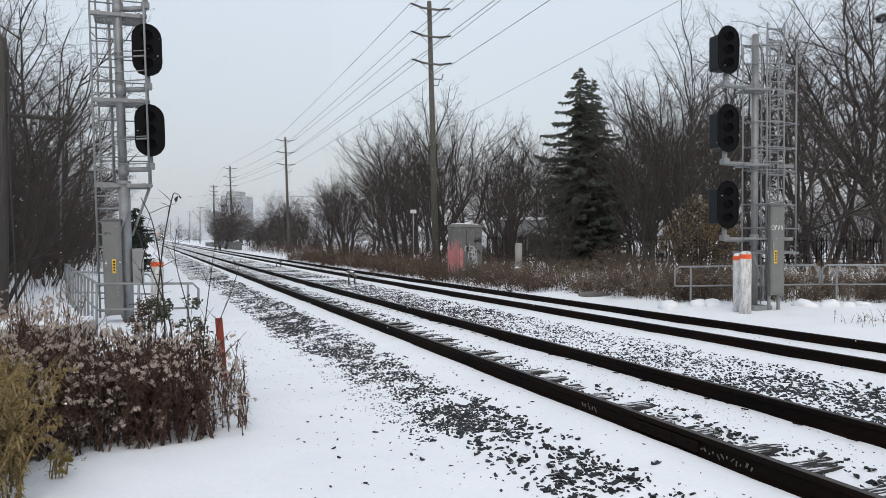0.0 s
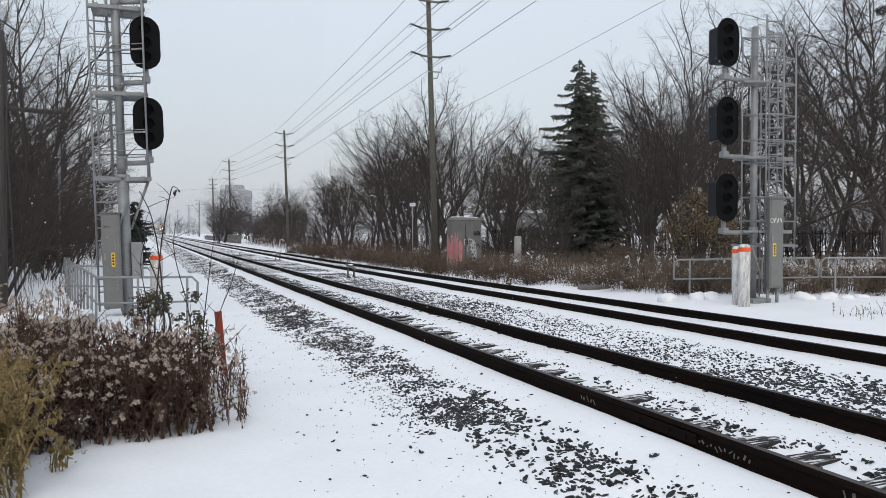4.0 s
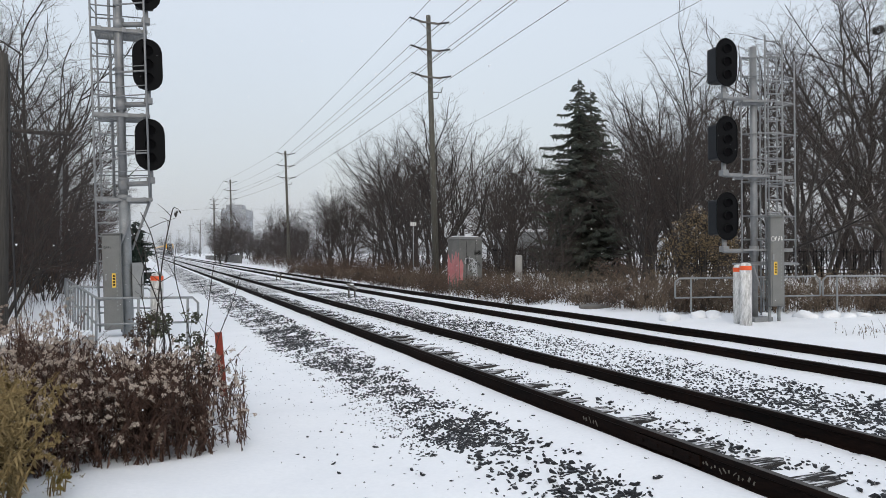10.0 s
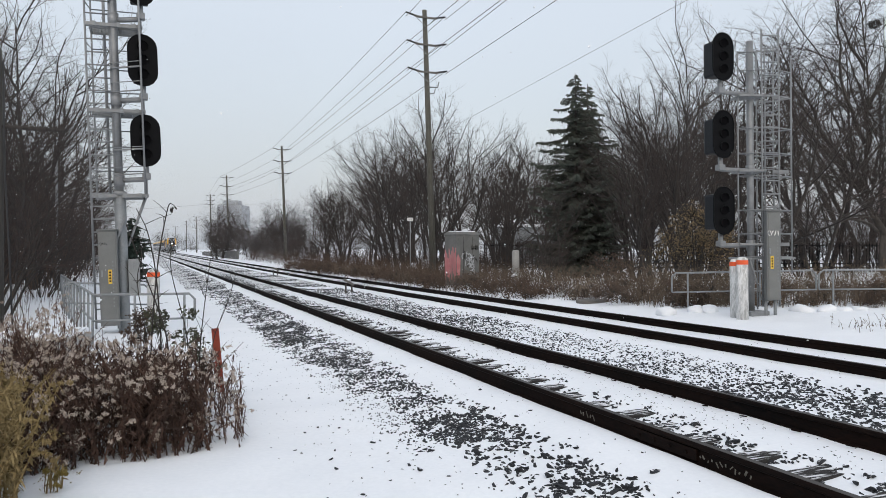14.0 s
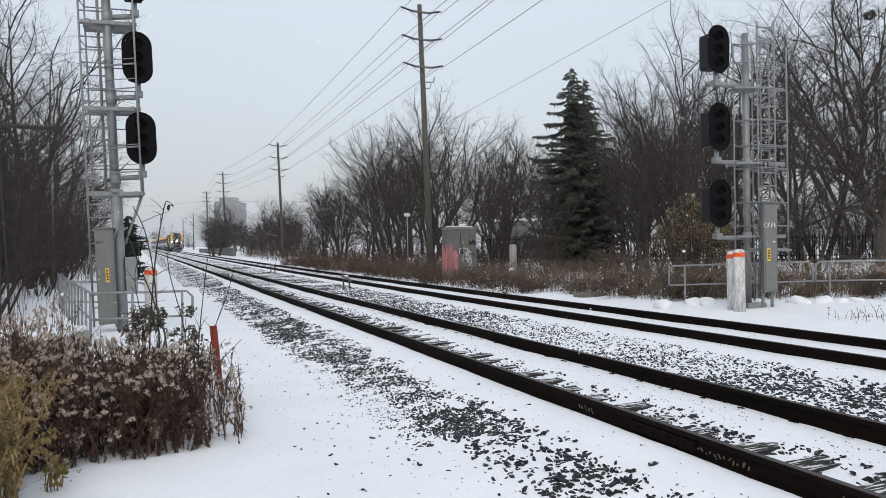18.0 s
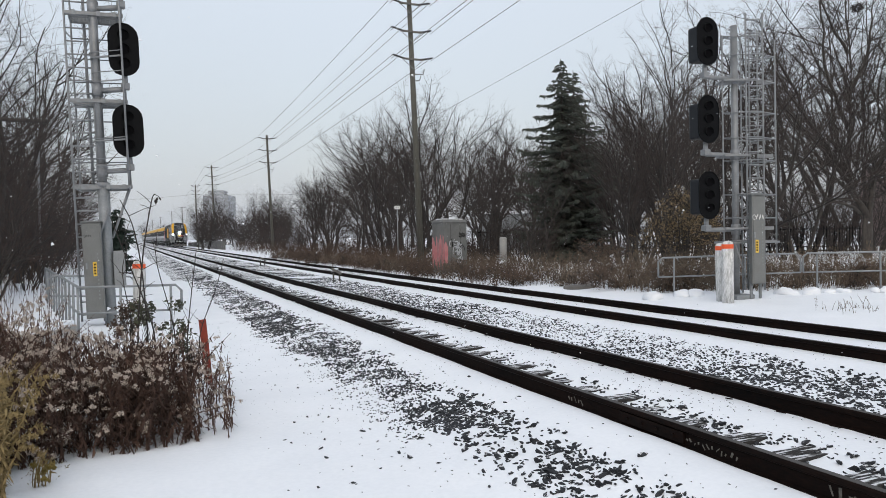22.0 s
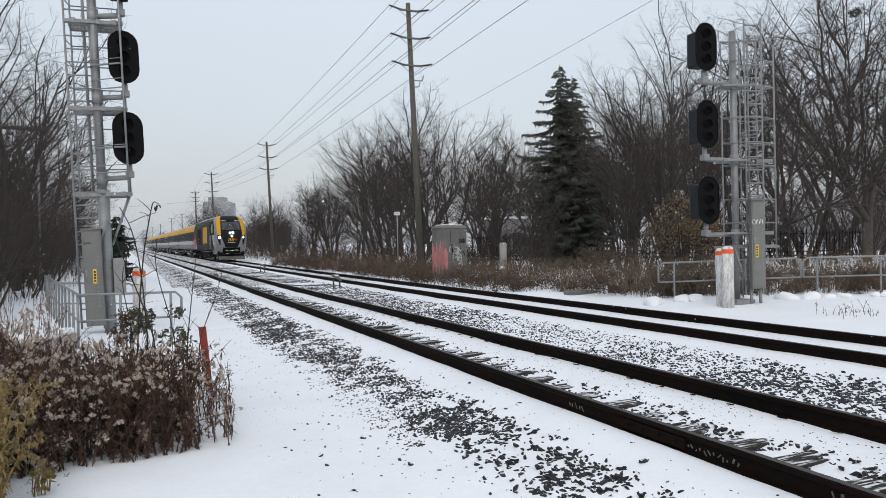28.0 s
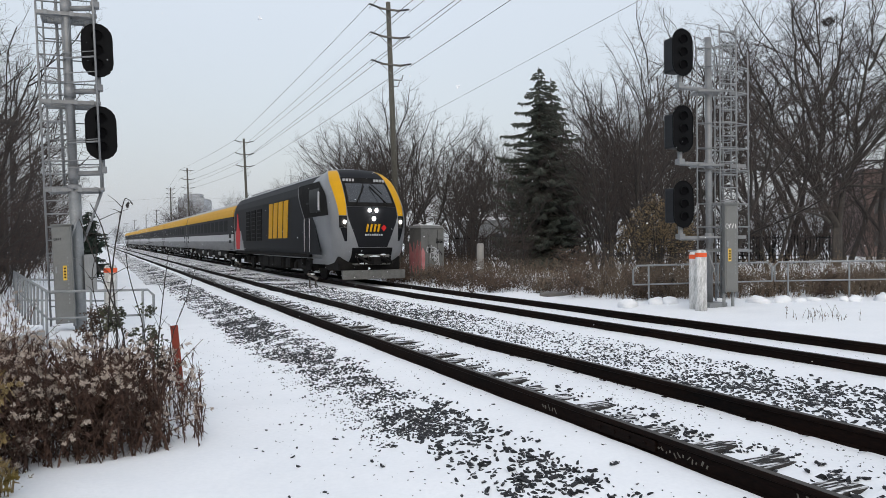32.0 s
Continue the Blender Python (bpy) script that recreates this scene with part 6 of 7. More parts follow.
# ---- chalk marks, anchors and joints on the near rails ----
def rail_details():
    rnd = random.Random(77)
    x1 = NEAR_TRACK - GAUGE / 2
    chalk = material("pale_chalk", (0.07, 0.065, 0.055), (0.17, 0.16, 0.14), scale=30, fine=90, rough=0.95, bump=0.0)
    for y0, n, step, h in ((5.35, 5, 0.055, 0.06), (3.55, 12, 0.042, 0.04), (2.60, 5, 0.06, 0.075)):
        marks = thing("chalk_marks", pose(x1 - 0.0105, y0, 0.09), "pale chalk writing on the rusty rail web", "markings", "chalk marks")
        for k in range(n):
            part("chalk_stroke", Shape().box((-0.001, k * step + rnd.uniform(-0.01, 0.01), rnd.uniform(-0.01, 0.01)), (0.003, step * rnd.uniform(0.15, 0.4), h * rnd.uniform(0.4, 1.1)), Euler((radians(rnd.uniform(-50, 50)), 0, 0)).to_matrix()), chalk, marks)
    bar = Shape().box((0, 0, 0.085), (0.03, 0.75, 0.085), bevel=0.006)
    for x, y in ((x1 - 0.022, 4.4), (x1 + 0.022, 4.4)):
        joint = thing("joint_bar", pose(x, y, RAIL_TOP_Z - 0.176), "rusty joint bar bolted to the rail web", "joint bar", "joint bars")
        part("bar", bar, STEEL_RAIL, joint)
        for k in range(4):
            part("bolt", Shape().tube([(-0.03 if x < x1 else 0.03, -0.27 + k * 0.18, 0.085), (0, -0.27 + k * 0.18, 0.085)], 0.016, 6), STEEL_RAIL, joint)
    clip = Shape().box((0, 0, 0), (0.09, 0.012, 0.012), bevel=0.003).mesh("rail_anchor", STEEL_RAIL)
    for i in range(40):
        y = 2.9 + i * 0.51 + rnd.uniform(-0.05, 0.05)
        ob = new("rail_anchor", clip)
        ob.matrix_basis = pose(NEAR_TRACK + GAUGE / 2 + bend(y) - 0.11, y, 0.055, 0, 12, rnd.uniform(-25, 25))
        tagged(ob, "small rusty rail anchor poking from snow", "rail anchor", "rail anchors")


rail_details()


def make_nest(x, y, z):
    rnd = random.Random(8)
    s = Shape()
    for k in range(160):
        d = Vector((rnd.gauss(0, 1), rnd.gauss(0, 1), rnd.gauss(0, 0.7))).normalized() * 0.24
        t = Vector((rnd.gauss(0, 1), rnd.gauss(0, 1), rnd.gauss(0, 0.4))).normalized() * 0.16
        twig_tube(s, [d - t, d + t], 0.014, 0.008)
    ob = solid("squirrel_nest", s, BARK, "dark ball of leaves and twigs in a bare treetop", "nest", m=pose(x, y, z))
    return ob


make_nest(37.5, 26.9, 14.4)


# ---- the passenger train ----
CHARCOAL = material("charcoal_train_paint", (0.009, 0.010, 0.012), (0.014, 0.015, 0.018), scale=2, fine=30, rough=0.55, bump=0.01, spec=0.1)
TRAIN_GREY = material("silver_grey_train_paint", (0.165, 0.172, 0.185), (0.21, 0.218, 0.23), scale=2, fine=30, rough=0.35, bump=0.01)
TRAIN_WHITE = material("pale_grey_train_stripe", (0.36, 0.37, 0.39), (0.46, 0.47, 0.49), scale=2, fine=30, rough=0.4, bump=0.01)
SNOWY_BLACK = material("snow_caked_underframe", (0.008, 0.008, 0.0085), (0.022, 0.021, 0.020), scale=4, fine=40, rough=0.85, bump=0.1, spec=0.1, snow=0.55, snow_scale=2.5)
COACH_GREY = material("grimy_grey_coach_paint", (0.085, 0.088, 0.094), (0.20, 0.205, 0.215), scale=0.8, fine=6, rough=0.5, bump=0.02, stretch=(1, 0.3, 1.5))
TRAIN_YELLOW = material("yellow_train_paint", (0.56, 0.295, 0.004), (0.64, 0.34, 0.006), scale=2, fine=30, rough=0.5, bump=0.01, spec=0.15)
TRAIN_RED = material("red_train_paint", (0.50, 0.018, 0.02), (0.58, 0.03, 0.03), scale=2, fine=30, rough=0.5, bump=0.01, spec=0.15)
DIRTY_SNOW = material("dirty_caked_snow", (0.16, 0.16, 0.16), (0.52, 0.53, 0.54), scale=5, fine=25, rough=0.9, bump=0.3)
TRAIN_BLACK = material("black_underframe", (0.006, 0.006, 0.0065), (0.018, 0.017, 0.016), scale=4, fine=40, rough=0.8, bump=0.1, spec=0.1)
TRAIN_GLASS = material("dark_train_glass", (0.005, 0.006, 0.008), (0.009, 0.010, 0.012), scale=2, fine=20, rough=0.6, bump=0.0, spec=0.08)
WINDSHIELD = material("grey_windshield_glass", (0.02, 0.023, 0.027), (0.03, 0.033, 0.037), scale=2, fine=20, rough=0.12, bump=0.0, spec=0.9)
CAB_GLASS = material("dark_cab_glass", (0.006, 0.007, 0.009), (0.01, 0.011, 0.013), scale=2, fine=20, rough=0.3, bump=0.0, spec=0.06)
PLOW = material("snowy_grey_plow", (0.07, 0.07, 0.067), (0.15, 0.15, 0.145), scale=5, fine=40, rough=0.8, bump=0.1, snow=-0.1)
HEADLIGHT = glow("headlight_glow", (1.0, 0.97, 0.88), 120.0)
ROOF_GREY = material("dull_train_roof", (0.27, 0.275, 0.285), (0.36, 0.365, 0.375), scale=2, fine=20, rough=0.5, bump=0.03, snow=0.0)

HALF = [(1.38, 1.02), (1.47, 1.25), (1.50, 1.7), (1.50, 2.9), (1.46, 3.3), (1.36, 3.62), (1.12, 3.90), (0.75, 4.05), (0.35, 4.11)]


def side_x(z):
    return lerp_table(z, [(p[1], p[0]) for p in HALF])


def skin(zs, y0, y1, off=0.0, sides=(-1, 1)):
    """Curved side panels between heights, drawn out from y0 to y1, on both sides, with a little thickness."""
    s = Shape()
    for sgn in sides:
        a = [(sgn * (side_x(z) + off), z) for z in zs]
        b = [(sgn * (side_x(z) + off - 0.05), z) for z in reversed(zs)]
        ring = a + b if sgn < 0 else (a + b)[::-1]
        s.prism(ring, y0, y1)
    return s


def steps(a, b, n=4):
    return [a + (b - a) * i / n for i in range(n + 1)]


def bogie(parent, y, wheels=(-1.25, 1.25), r=0.46, frame_mat=None):
    frame_mat = frame_mat or TRAIN_BLACK
    b = part("bogie_frame", Shape().box((0, y, 0.62), (2.3, 3.4, 0.28), bevel=0.05).box((-1.16, y, 0.6), (0.16, 3.3, 0.42), bevel=0.05).box((1.16, y, 0.6), (0.16, 3.3, 0.42), bevel=0.05), frame_mat, parent)
    for w in wheels:
        for sgn in (-1, 1):
            part("wheel", Shape().tube([(sgn * 0.70, y + w, r), (sgn * 0.83, y + w, r)], r, 24), TRAIN_BLACK, b)
            part("axle_box", Shape().box((sgn * 1.27, y + w, r), (0.14, 0.34, 0.32), bevel=0.04), TRAIN_BLACK, b)
    for sgn in (-1, 1):
        part("spring", Shape().tube([(sgn * 1.25, y, 0.55), (sgn * 1.25, y, 0.95)], 0.14, 12), TRAIN_BLACK, b)
    return b


def make_coach():
    L = 25.6
    top = thing("passenger_coach", pose(0, 0, 0), "grey passenger coach with a yellow roof band and dark windows", "train car", "train cars")
    outline = [(-x, z) for x, z in HALF] + [(x, z) for x, z in reversed(HALF)]
    part("body", Shape().prism([(x * 0.975, z) for x, z in outline], 0.0, L), COACH_GREY, top)
    for sg in (-1, 1):
        part("lower_panel", skin(steps(1.05, 1.62), 0.05, L - 0.05, 0.0, (sg,)), COACH_GREY, top)
    for sg in (-1, 1):
        part("pale_stripe", skin(steps(1.62, 2.05), 0.05, L - 0.05, 0.004, (sg,)), TRAIN_WHITE, top, "pale grey stripe along the side")
    for sg in (-1, 1):
        part("window_band", skin(steps(2.05, 3.12), 0.05, L - 0.05, 0.002, (sg,)), CHARCOAL, top, "dark band round the windows")
    for sg in (-1, 1):
        part("yellow_band", skin(steps(3.12, 3.80, 6), 0.05, L - 0.05, 0.004, (sg,)), TRAIN_YELLOW, top, "yellow band below the roof")
    roof = [(side_x(z) + 0.0, z + 0.01) for z in (3.80, 3.92, 4.05, 4.11)]
    part("roof", Shape().prism([(-x, z) for x, z in roof] + [(x, z) for x, z in reversed(roof)], 0.1, L - 0.1), ROOF_GREY, top)
    for sg in (-1, 1):
        for k in range(11):
            y = 2.9 + k * 1.98
            part("window", skin(steps(2.25, 2.95), y - 0.72, y + 0.72, 0.008, (sg,)), TRAIN_GLASS, top)
        for y in (1.2, L - 1.2):
            part("door", skin(steps(1.1, 3.05), y - 0.45, y + 0.45, 0.008, (sg,)), CHARCOAL, top)
    part("gangway", Shape().prism([(-0.75, 1.1), (0.75, 1.1), (0.75, 3.6), (-0.75, 3.6)], -0.25, L + 0.25), TRAIN_BLACK, top)
    part("underframe", Shape().box((0, L / 2, 0.85), (2.5, L - 7.5, 0.5), bevel=0.05), TRAIN_BLACK, top)
    for k in range(4):
        for sg in (-1, 1):
            part("equipment_box", Shape().box((sg * 1.0, 8 + k * 3.2, 0.7), (0.6, 2.4, 0.55), bevel=0.04), SNOWY_BLACK, top)
    for sg in (-1, 1):
        for k in range(9):
            yk = 1.4 + k * 2.85
            part("caked_snow", Shape().ball((sg * 1.26, yk, 0.52 + 0.12 * (k % 3)), (0.07, 0.5 + 0.22 * (k % 2), 0.09 + 0.05 * (k % 3)), 8, 6), DIRTY_SNOW, top, "dirty snow caked on the underframe")
    bogie(top, 3.3, frame_mat=SNOWY_BLACK)
    bogie(top, L - 3.3, frame_mat=SNOWY_BLACK)
    return top


def nose_y(z):
    return lerp_table(z, [(0.6, 0.55), (0.9, 0.30), (1.2, 0.12), (1.6, 0.02), (2.2, 0.0), (2.6, 0.10), (3.0, 0.42), (3.4, 0.84), (3.7, 1.22), (3.9, 1.56), (4.05, 2.0), (4.12, 2.5)])


def nose_w(z):
    return lerp_table(z, [(0.6, 1.18), (0.9, 1.32), (1.2, 1.41), (1.8, 1.48), (2.6, 1.49), (3.2, 1.45), (3.6, 1.37), (3.9, 1.19), (4.05, 0.94), (4.12, 0.62)])


def nose_at(s, z, off=0.0):
    """A point of the nose's skin: s metres round from its middle."""
    w, y0 = nose_w(z) + off, nose_y(z) - off
    r = min(0.62, w * 0.6)
    sg, a = (1 if s >= 0 else -1), abs(s)
    if a <= w - r:
        return Vector((sg * a, y0 - 0.06 * (1 - (a / (w - r)) ** 2), z))
    t = (a - (w - r)) / r
    if t <= math.pi / 2:
        return Vector((sg * (w - r + r * math.sin(t)), y0 + r - r * math.cos(t), z))
    return Vector((sg * w, y0 + r + (t - math.pi / 2) * r, z))


def nose_patch(left, right, zs, off=0.012, n=6):
    """A skin patch between two edges s = left(z) and s = right(z)."""
    s = Shape()
    rows = []
    for o in (off, off - 0.03):
        rows.append([[nose_at(left(z) + (right(z) - left(z)) * i / n, z, o) for i in range(n + 1)] for z in zs])
    front, rear = rows
    k = n + 1
    s.add([p for r in front for p in r], [(j * k + i, j * k + i + 1, (j + 1) * k + i + 1, (j + 1) * k + i) for j in range(len(zs) - 1) for i in range(n)], True)
    edge_f = [front[j][0] for j in range(len(zs))] + front[-1][1:] + [front[j][-1] for j in reversed(range(len(zs) - 1))] + front[0][1:-1][::-1]
    edge_r = [rear[j][0] for j in range(len(zs))] + rear[-1][1:] + [rear[j][-1] for j in reversed(range(len(zs) - 1))] + rear[0][1:-1][::-1]
    m = len(edge_f)
    s.add(edge_f + edge_r, [(i, (i + 1) % m, m + (i + 1) % m, m + i) for i in range(m)])
    return s


def cab_patch(sg, front, rear, zs, off, n=6):
    """A side panel of the cab between the edges y = front(z) and y = rear(z)."""
    s = Shape()
    k = n + 1
    for o, flip in ((off, sg < 0), (off - 0.03, sg > 0)):
        pts = []
        for z in zs:
            for i in range(k):
                y = front(z) + (rear(z) - front(z)) * i / n
                y0 = nose_y(z) + 0.62
                f = min(1.0, max(0.0, (y - y0) / (3.5 - y0)))
                pts.append((sg * (nose_w(z) + (side_x(z) - nose_w(z)) * f + o), y, z))
        fs = [(j * k + i, j * k + i + 1, (j + 1) * k + i + 1, (j + 1) * k + i) for j in range(len(zs) - 1) for i in range(n)]
        s.add(pts, [q[::-1] for q in fs] if flip else fs, True)
    return s


def disc(c, r, thick=0.03, n=14):
    return Shape().tube([(c[0], c[1] - thick, c[2]), (c[0], c[1] + thick, c[2])], r, n)


def make_locomotive():
    L = 21.4
    top = thing("locomotive", pose(0, 0, 0), "charcoal and grey diesel locomotive with yellow nose stripes, headlights lit", "locomotive")
    outline = [(-x, z) for x, z in HALF] + [(x, z) for x, z in reversed(HALF)]
    part("body", Shape().prism([(x * 0.995, z) for x, z in outline], 3.4, L), CHARCOAL, top, "charcoal body side")
    zs = [0.68, 0.82, 0.95, 1.1, 1.3, 1.6, 1.9, 2.2, 2.45, 2.7, 2.95, 3.2, 3.45, 3.65, 3.82, 3.95, 4.05, 4.1, 4.12]
    rings = []
    for z in zs:
        ss = np.linspace(-1, 1, 33)
        w = nose_w(z)
        r = min(0.62, w * 0.6)
        tot = (w - r) + r * math.pi / 2
        ring = [nose_at(q * tot, z) for q in ss]
        wb = side_x(min(z, 4.11)) if z > 1.02 else 1.36
        rings.append([Vector((-wb, 3.5, z))] + ring + [Vector((wb, 3.5, z))])
    part("cab_shell", Shape().loft(rings), TRAIN_GREY, top, "silver grey cab shell")
    part("brow", nose_patch(lambda z: -0.88 + 0.35 * (z - 3.72), lambda z: 0.88 - 0.35 * (z - 3.72), [3.72, 3.82, 3.9, 3.98, 4.05, 4.1], 0.012, 10), CHARCOAL, top, "charcoal panel over the windshield")
    part("windshield_frame", nose_patch(lambda z: -0.98 + 0.1 * (z - 2.7), lambda z: 0.98 - 0.1 * (z - 2.7), steps(2.68, 3.72, 6), 0.014, 12), TRAIN_BLACK, top, "black windshield frame")
    part("windshield", nose_patch(lambda z: -0.88 + 0.1 * (z - 2.7), lambda z: 0.88 - 0.1 * (z - 2.7), steps(2.82, 3.50, 6), 0.020, 12), WINDSHIELD, top, "grey sloping windshield")
    part("nose_panel", nose_patch(lambda z: -0.98 + 0.42 * max(0, 2.3 - z), lambda z: 0.98 - 0.42 * max(0, 2.3 - z), steps(1.32, 2.67, 8), 0.014, 10), CHARCOAL, top, "charcoal nose panel")
    for sg in (-1, 1):
        inner = lambda z: 1.02 - 0.09 * (z - 2.5) if z < 3.72 else 0.91 - 0.35 * (z - 3.72)
        outer = lambda z: 1.32 + 0.07 * (z - 2.5) if z < 3.6 else 1.397 - 0.30 * (z - 3.6)
        lo, hi = (inner, outer) if sg > 0 else (lambda z: -outer(z), lambda z: -inner(z))
        part("yellow_stripe", nose_patch(lo, hi, [2.38, 2.7, 2.9, 3.1, 3.3, 3.5, 3.65, 3.8, 3.92, 4.02], 0.016, 4), TRAIN_YELLOW, top, "yellow stripe beside the windshield")
        lamp_l = nose_patch(*((lambda z: 1.02, lambda z: 1.32) if sg > 0 else (lambda z: -1.32, lambda z: -1.02)), steps(1.97, 2.36, 3), 0.018, 4)
        pod = part("headlight_pod", lamp_l, TRAIN_BLACK, top, "black headlight pod")
        p = nose_at(sg * 1.12, 2.16, 0.03)
        part("headlight", Shape().ball(p, (0.056, 0.042, 0.056), 12, 8), HEADLIGHT, pod, "lit white headlight")
        q = nose_at(sg * 0.14, 2.55, 0.03)
        part("centre_headlight", Shape().ball(q, (0.058, 0.04, 0.058), 12, 8), HEADLIGHT, top, "lit white headlight")
        w0, w1 = nose_at(sg * 0.28, 2.75, 0.05), nose_at(sg * 0.12, 3.4, 0.05)
        part("wiper", Shape().tube([w0 + Vector((sg * 0.35, 0, 0)), w1], 0.022, 5).tube([w0 + Vector((sg * 0.12, 0, 0.35)), w1 + Vector((sg * 0.02, 0, 0.1))], 0.018, 5), TRAIN_BLACK, top)
        nb = Shape()
        for k in range(4):
            c = nose_at(sg * 0.62 + (k - 1.5) * 0.12, 3.60, 0.03)
            nb.box(c, (0.085, 0.02, 0.13))
        part("number_marks", nb, TRAIN_WHITE, top)
    part("centre_headlight", Shape().ball(nose_at(0, 2.27, 0.03), (0.058, 0.04, 0.058), 12, 8), HEADLIGHT, top, "lit white headlight")
    logo = Shape()
    for k in range(4):
        lean = Euler((0, radians(14), 0)).to_matrix()
        logo.box(nose_at(-0.26 + k * 0.15, 1.96, 0.028), (0.07, 0.02, 0.26), lean)
    part("nose_emblem", logo, TRAIN_YELLOW, top, "yellow emblem of slanted bars")
    part("emblem_mark", Shape().box(nose_at(0.40, 1.96, 0.028), (0.15, 0.02, 0.16), Euler((0, radians(45), 0)).to_matrix()), TRAIN_RED, top)
    cap = Shape()
    for k in range(8):
        cap.box(nose_at(-0.32 + k * 0.09, 1.73, 0.028), (0.06, 0.015, 0.06))
    part("caption_marks", cap, TRAIN_WHITE, top)
    # below the nose
    # no hollow is cut: a flush black patch paints the recess's shade
    part("coupler_recess", nose_patch(lambda z: -0.80 - 0.25 * max(0, 1.0 - z), lambda z: 0.80 + 0.25 * max(0, 1.0 - z), steps(0.68, 1.30, 6), 0.012, 10), BLACK, top, "black patch painted as the shaded recess round the coupler")
    hoses = Shape()
    for k in range(7):
        hx = -0.66 + k * 0.22
        hoses.tube([(hx, 0.18, 1.12), (hx + 0.03, 0.0, 0.9), (hx + 0.08, -0.02, 0.72), (hx + 0.16, 0.1, 0.82)], 0.022, 5)
    part("hoses", hoses, TRAIN_BLACK, top)
    part("buffer_beam", Shape().box((0, 0.12, 1.02), (1.35, 0.10, 0.10), bevel=0.02).box((0, 0.2, 0.72), (1.5, 0.10, 0.06), bevel=0.02), PLOW, top)
    part("coupler", Shape().box((0, -0.05, 0.86), (0.3, 0.7, 0.3), bevel=0.05).tube([(-0.7, 0.05, 1.1), (-0.2, -0.1, 0.75), (0.3, 0.0, 1.0), (0.7, 0.05, 0.8)], 0.045, 6), TRAIN_BLACK, top)
    part("snow_on_coupler", Shape().ball((0.0, -0.12, 1.01), (0.20, 0.2, 0.035), 10, 6).ball((-0.5, 0.09, 1.07), (0.16, 0.06, 0.03), 8, 5).ball((0.42, 0.09, 1.07), (0.12, 0.06, 0.025), 8, 5).ball((-0.35, 0.12, 0.75), (0.22, 0.08, 0.03), 8, 5), SNOW, top)
    part("plow", Shape().prism([(-1.22, 0.17), (1.22, 0.17), (1.24, 0.50), (-1.24, 0.50)], -0.12, 0.06), PLOW, top, "grey snow-dusted plow blade")
    part("skirt", Shape().box((0, 1.2, 0.75), (2.5, 1.6, 0.55), bevel=0.08), TRAIN_BLACK, top)
    # side details, on both sides
    for sg in (-1, 1):
        part("cab_window_surround", cab_patch(sg, lambda z: 0.78 + 0.62 * max(0, z - 2.45) + 1.9 * max(0, z - 3.15), lambda z: 4.15 + 1.25 * (z - 2.40), steps(2.40, 3.66, 6), 0.014), TRAIN_BLACK, top, "black panel round the cab side window")
        part("cab_side_window", cab_patch(sg, lambda z: 1.75 + 0.5 * max(0, z - 2.55), lambda z: 3.3 + 0.35 * (z - 2.5), steps(2.55, 3.4, 4), 0.022), CAB_GLASS, top)
        part("slanted_line", cab_patch(sg, lambda z: 4.17 + 1.25 * (z - 2.40), lambda z: 4.25 + 1.25 * (z - 2.40), steps(2.30, 3.72, 5), 0.018), TRAIN_GREY, top, "thin grey slanted line")
        for hy in (3.25, 4.05):
            part("handrail", Shape().tube([(sg * 1.56, hy, 1.15), (sg * 1.56, hy, 2.35)], 0.018, 6), TRAIN_WHITE, top)
        low = [(3.52, 2.75), (3.52, 1.06), (1.75, 1.06), (2.55, 2.1)]
        part("slanted_panel", Shape().add([(sg * 1.48, y, z) for y, z in low] + [(sg * 1.512, y, z) for y, z in low], [(0, 1, 2, 3), (7, 6, 5, 4)] + [(i, (i + 1) % 4, 4 + (i + 1) % 4, 4 + i) for i in range(4)]), CHARCOAL, top)
        chin = nose_patch(*((lambda z: 1.02, lambda z: 1.30 - 0.40 * (2.02 - z)) if sg > 0 else (lambda z: -1.30 + 0.40 * (2.02 - z), lambda z: -1.02)), steps(1.52, 1.96, 4), 0.014, 3)
        part("lower_lamp_cover", chin, TRAIN_GLASS, top)
        part("mirror", Shape().box((sg * 1.60, 1.75, 2.92), (0.07, 0.09, 0.66), bevel=0.03), TRAIN_WHITE, top)
        part("cab_door", Shape().box((sg * 1.495, 3.6, 2.0), (0.03, 0.75, 1.9), bevel=0.01), CHARCOAL, top)
        emblem = Shape()
        for k in range(4):
            yb = 7.3 + k * 1.06
            lean_y = -0.24
            pts = [(yb, 1.68), (yb + 0.80, 1.68), (yb + 0.82 + lean_y, 3.22), (yb + lean_y, 3.22)]
            emblem.add([(sg * 1.49, y, z) for y, z in pts] + [(sg * 1.512, y, z) for y, z in pts], [(0, 1, 2, 3), (7, 6, 5, 4)] + [(i, (i + 1) % 4, 4 + (i + 1) % 4, 4 + i) for i in range(4)])
        part("side_emblem", emblem, TRAIN_YELLOW, top, "large yellow emblem of slanted bars")
        tri = [(18.2, 1.1), (21.38, 1.1), (21.38, 2.15), (19.2, 2.15)]
        part("grey_corner", Shape().add([(sg * 1.46, y, z) for y, z in tri] + [(sg * 1.506, y, z) for y, z in tri], [(0, 1, 2, 3), (7, 6, 5, 4)] + [(i, (i + 1) % 4, 4 + (i + 1) % 4, 4 + i) for i in range(4)]), TRAIN_GREY, top)
        leaf = [(19.6, 1.15), (20.7, 1.15), (21.0, 1.9), (20.6, 2.3), (20.3, 3.1), (19.9, 2.4), (19.4, 2.0)]
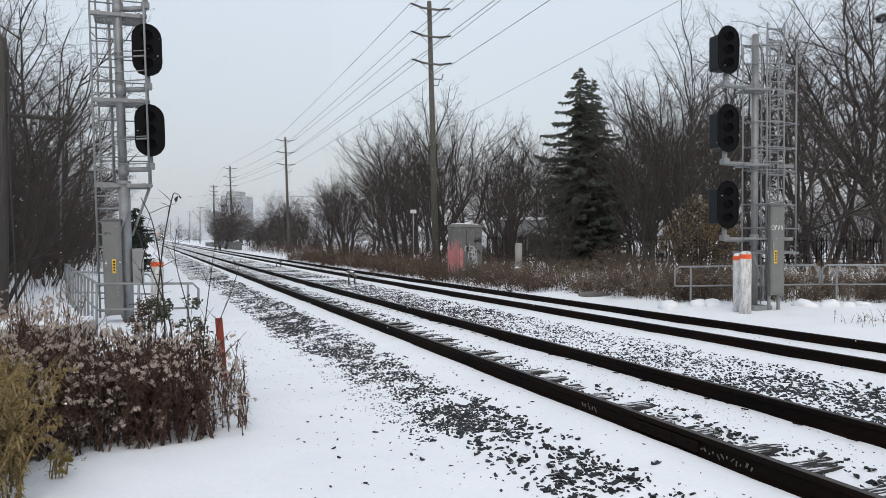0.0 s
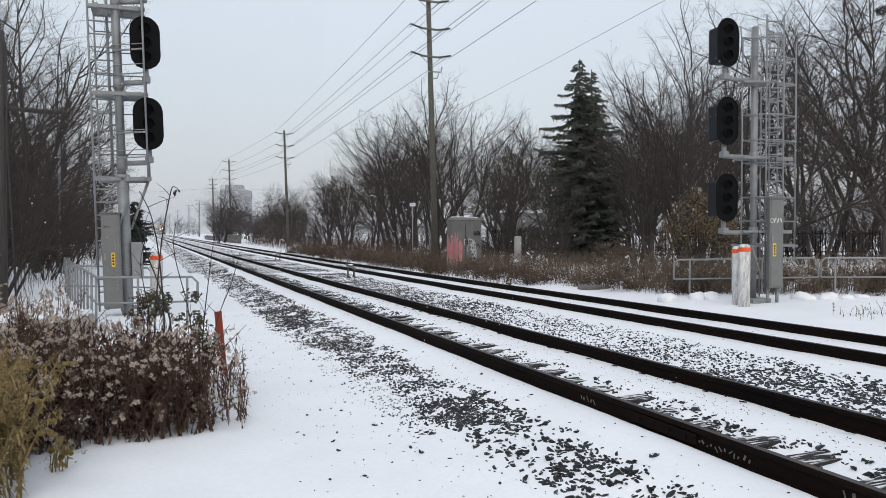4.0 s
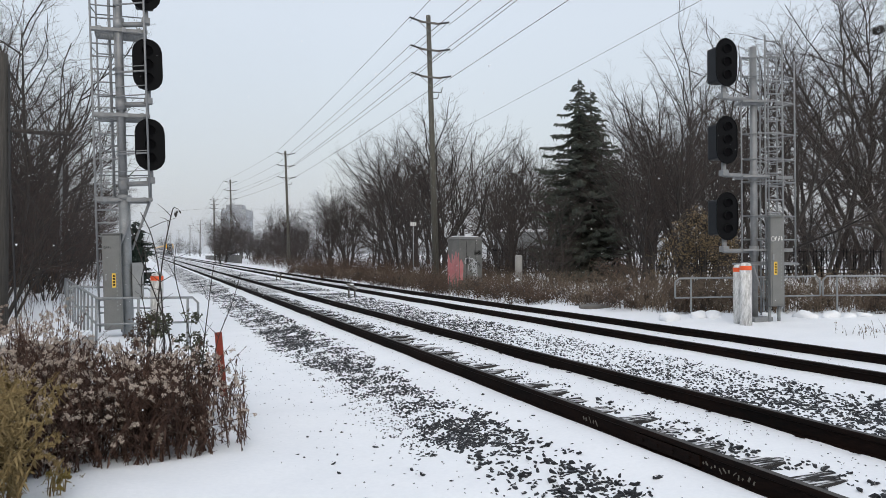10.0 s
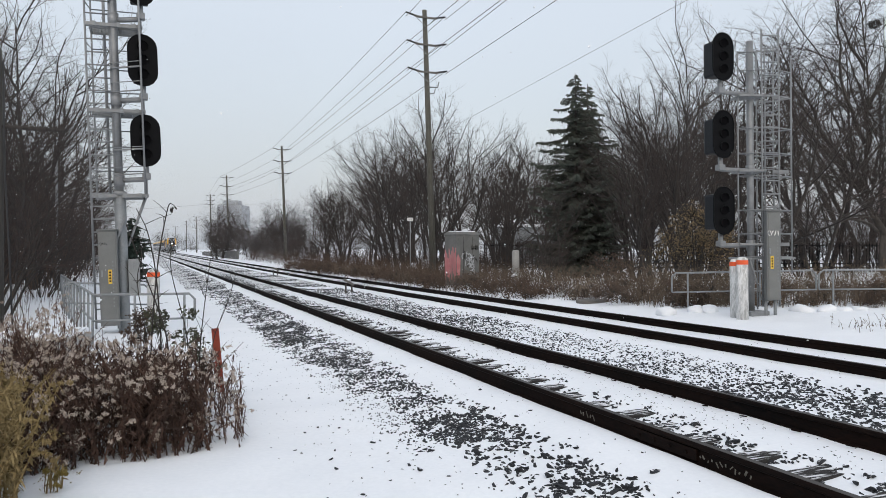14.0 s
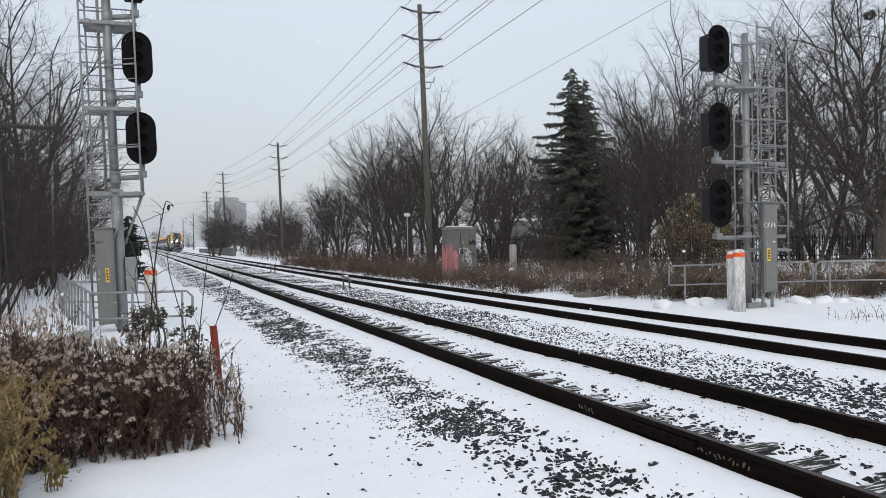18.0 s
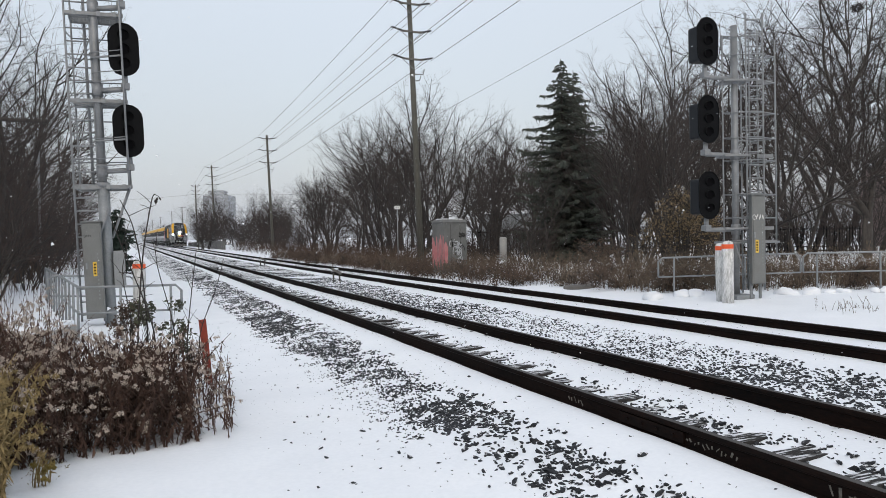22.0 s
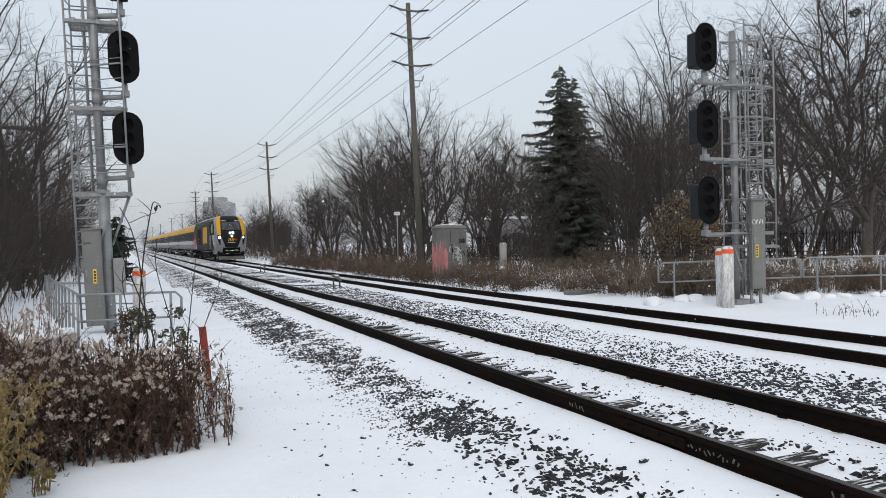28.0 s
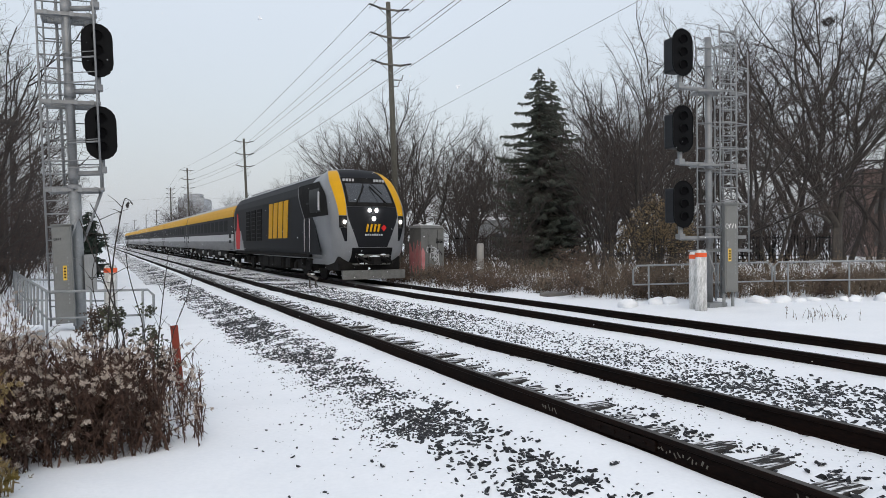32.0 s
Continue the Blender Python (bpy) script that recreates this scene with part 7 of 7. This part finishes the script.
        part("red_leaf_emblem", Shape().add([(sg * 1.48, y, z) for y, z in leaf] + [(sg * 1.514, y, z) for y, z in leaf], [tuple(range(7)), tuple(reversed(range(7, 14)))] + [(i, (i + 1) % 7, 7 + (i + 1) % 7, 7 + i) for i in range(7)]), TRAIN_RED, top, "red leaf emblem")
        for y in (13.6, 15.2, 16.8):
            part("grille", Shape().box((sg * 1.50, y, 2.35), (0.03, 1.2, 1.5), bevel=0.008), TRAIN_BLACK, top)
            for k in range(7):
                part("louvre", Shape().box((sg * 1.517, y, 1.75 + k * 0.2), (0.02, 1.1, 0.03)), CHARCOAL, top)
        part("side_sill", Shape().box((sg * 1.4, 12.4, 1.0), (0.12, 17.5, 0.14), bevel=0.02), TRAIN_BLACK, top)
        for k in range(4):
            part("step", Shape().box((sg * 1.42, 3.7, 0.35 + k * 0.25), (0.2, 0.6, 0.03)), TRAIN_BLACK, top)
    for sg in (-1, 1):
        for k in range(5):
            part("equipment_box", Shape().box((sg * (1.24 + 0.03 * (k % 2)), 8.0 + 1.55 * k + 0.2 * (k % 3), 0.62 + 0.06 * (k % 3)), (0.16, 0.9 + 0.2 * (k % 2), 0.42 + 0.1 * (k % 2)), bevel=0.03), TRAIN_BLACK, top)
        part("brake_pipe", Shape().tube([(sg * 1.34, 2.2, 0.92), (sg * 1.36, 7.5, 0.90), (sg * 1.36, 16.0, 0.92)], 0.03, 6), GALV_DARK, top)
    part("fuel_tank", Shape().box((0, 11.5, 0.68), (2.6, 5.0, 0.75), bevel=0.12), TRAIN_BLACK, top)
    part("roof_hatch", Shape().box((0, 9, 4.10), (1.3, 6.5, 0.08), bevel=0.04).box((0, 17, 4.10), (1.5, 5, 0.10), bevel=0.04), ROOF_GREY, top)
    part("roof_cap", Shape().prism([(-1.12, 3.91), (-0.75, 4.065), (-0.35, 4.125), (0.35, 4.125), (0.75, 4.065), (1.12, 3.91)], 2.6, L - 0.1), ROOF_GREY, top)
    bogie(top, 5.2, (-1.4, 1.4), 0.53)
    bogie(top, 17.6, (-1.4, 1.4), 0.53)
    return top


MOVES = []
SPEED, Y_END = 11.2, 24.75


def front_y(t):
    """Where the locomotive's nose is along the line."""
    return Y_END + SPEED * (32 - t)


def car_pose(y, length):
    """A car whose front end is at y, set on the line's bend."""
    a, b = y + 3.3, y + length - 3.3
    pa, pb = Vector((FAR_TRACK + bend(a), a, RAIL_TOP_Z + rise(a))), Vector((FAR_TRACK + bend(b), b, RAIL_TOP_Z + rise(b)))
    d = (pb - pa).normalized()
    q = Vector((0, 1, 0)).rotation_difference(d)
    return Matrix.Translation(pa - d * 3.3) @ q.to_matrix().to_4x4()


def raise_body(top, factor):
    """Draws the body up above the floor, so that the roof stands at its height."""
    done = set()
    for ob in top.children_recursive:
        if ob.type == "MESH" and ob.data.name not in done:
            done.add(ob.data.name)
            for v in ob.data.vertices:
                if v.co.z > 1.0:
                    v.co.z = 1.0 + (v.co.z - 1.0) * factor


def key_train():
    loco = make_locomotive()
    coach = make_coach()
    raise_body(loco, 1.125)
    raise_body(coach, 1.07)
    cars = [(loco, 0.0, 21.4)]
    cars.append((coach, 22.0, 25.6))
    for k in range(1, 7):
        cars.append((copy_thing(coach, pose(0, 0, 0)), 22.0 + 26.2 * k, 25.6))
    for ob, off, length in cars:
        rows = [(t, car_pose(front_y(t) + off, length)) for t in [0, 0.1] + [i * 0.5 for i in range(1, 64)] + [31.9, 32]]
        MOVES.append((ob, rows))


key_train()


def motions():
    for ob, (dx, dy, dz) in SNOWFALL:
        walk(ob, [(t, pose(dx * t, dy * t, dz * t)) for t in (0, 0.1, 4, 8, 12, 16, 20, 24, 28, 31.9, 32)])
    for ob, rows in MOVES:
        walk(ob, rows)


motions()
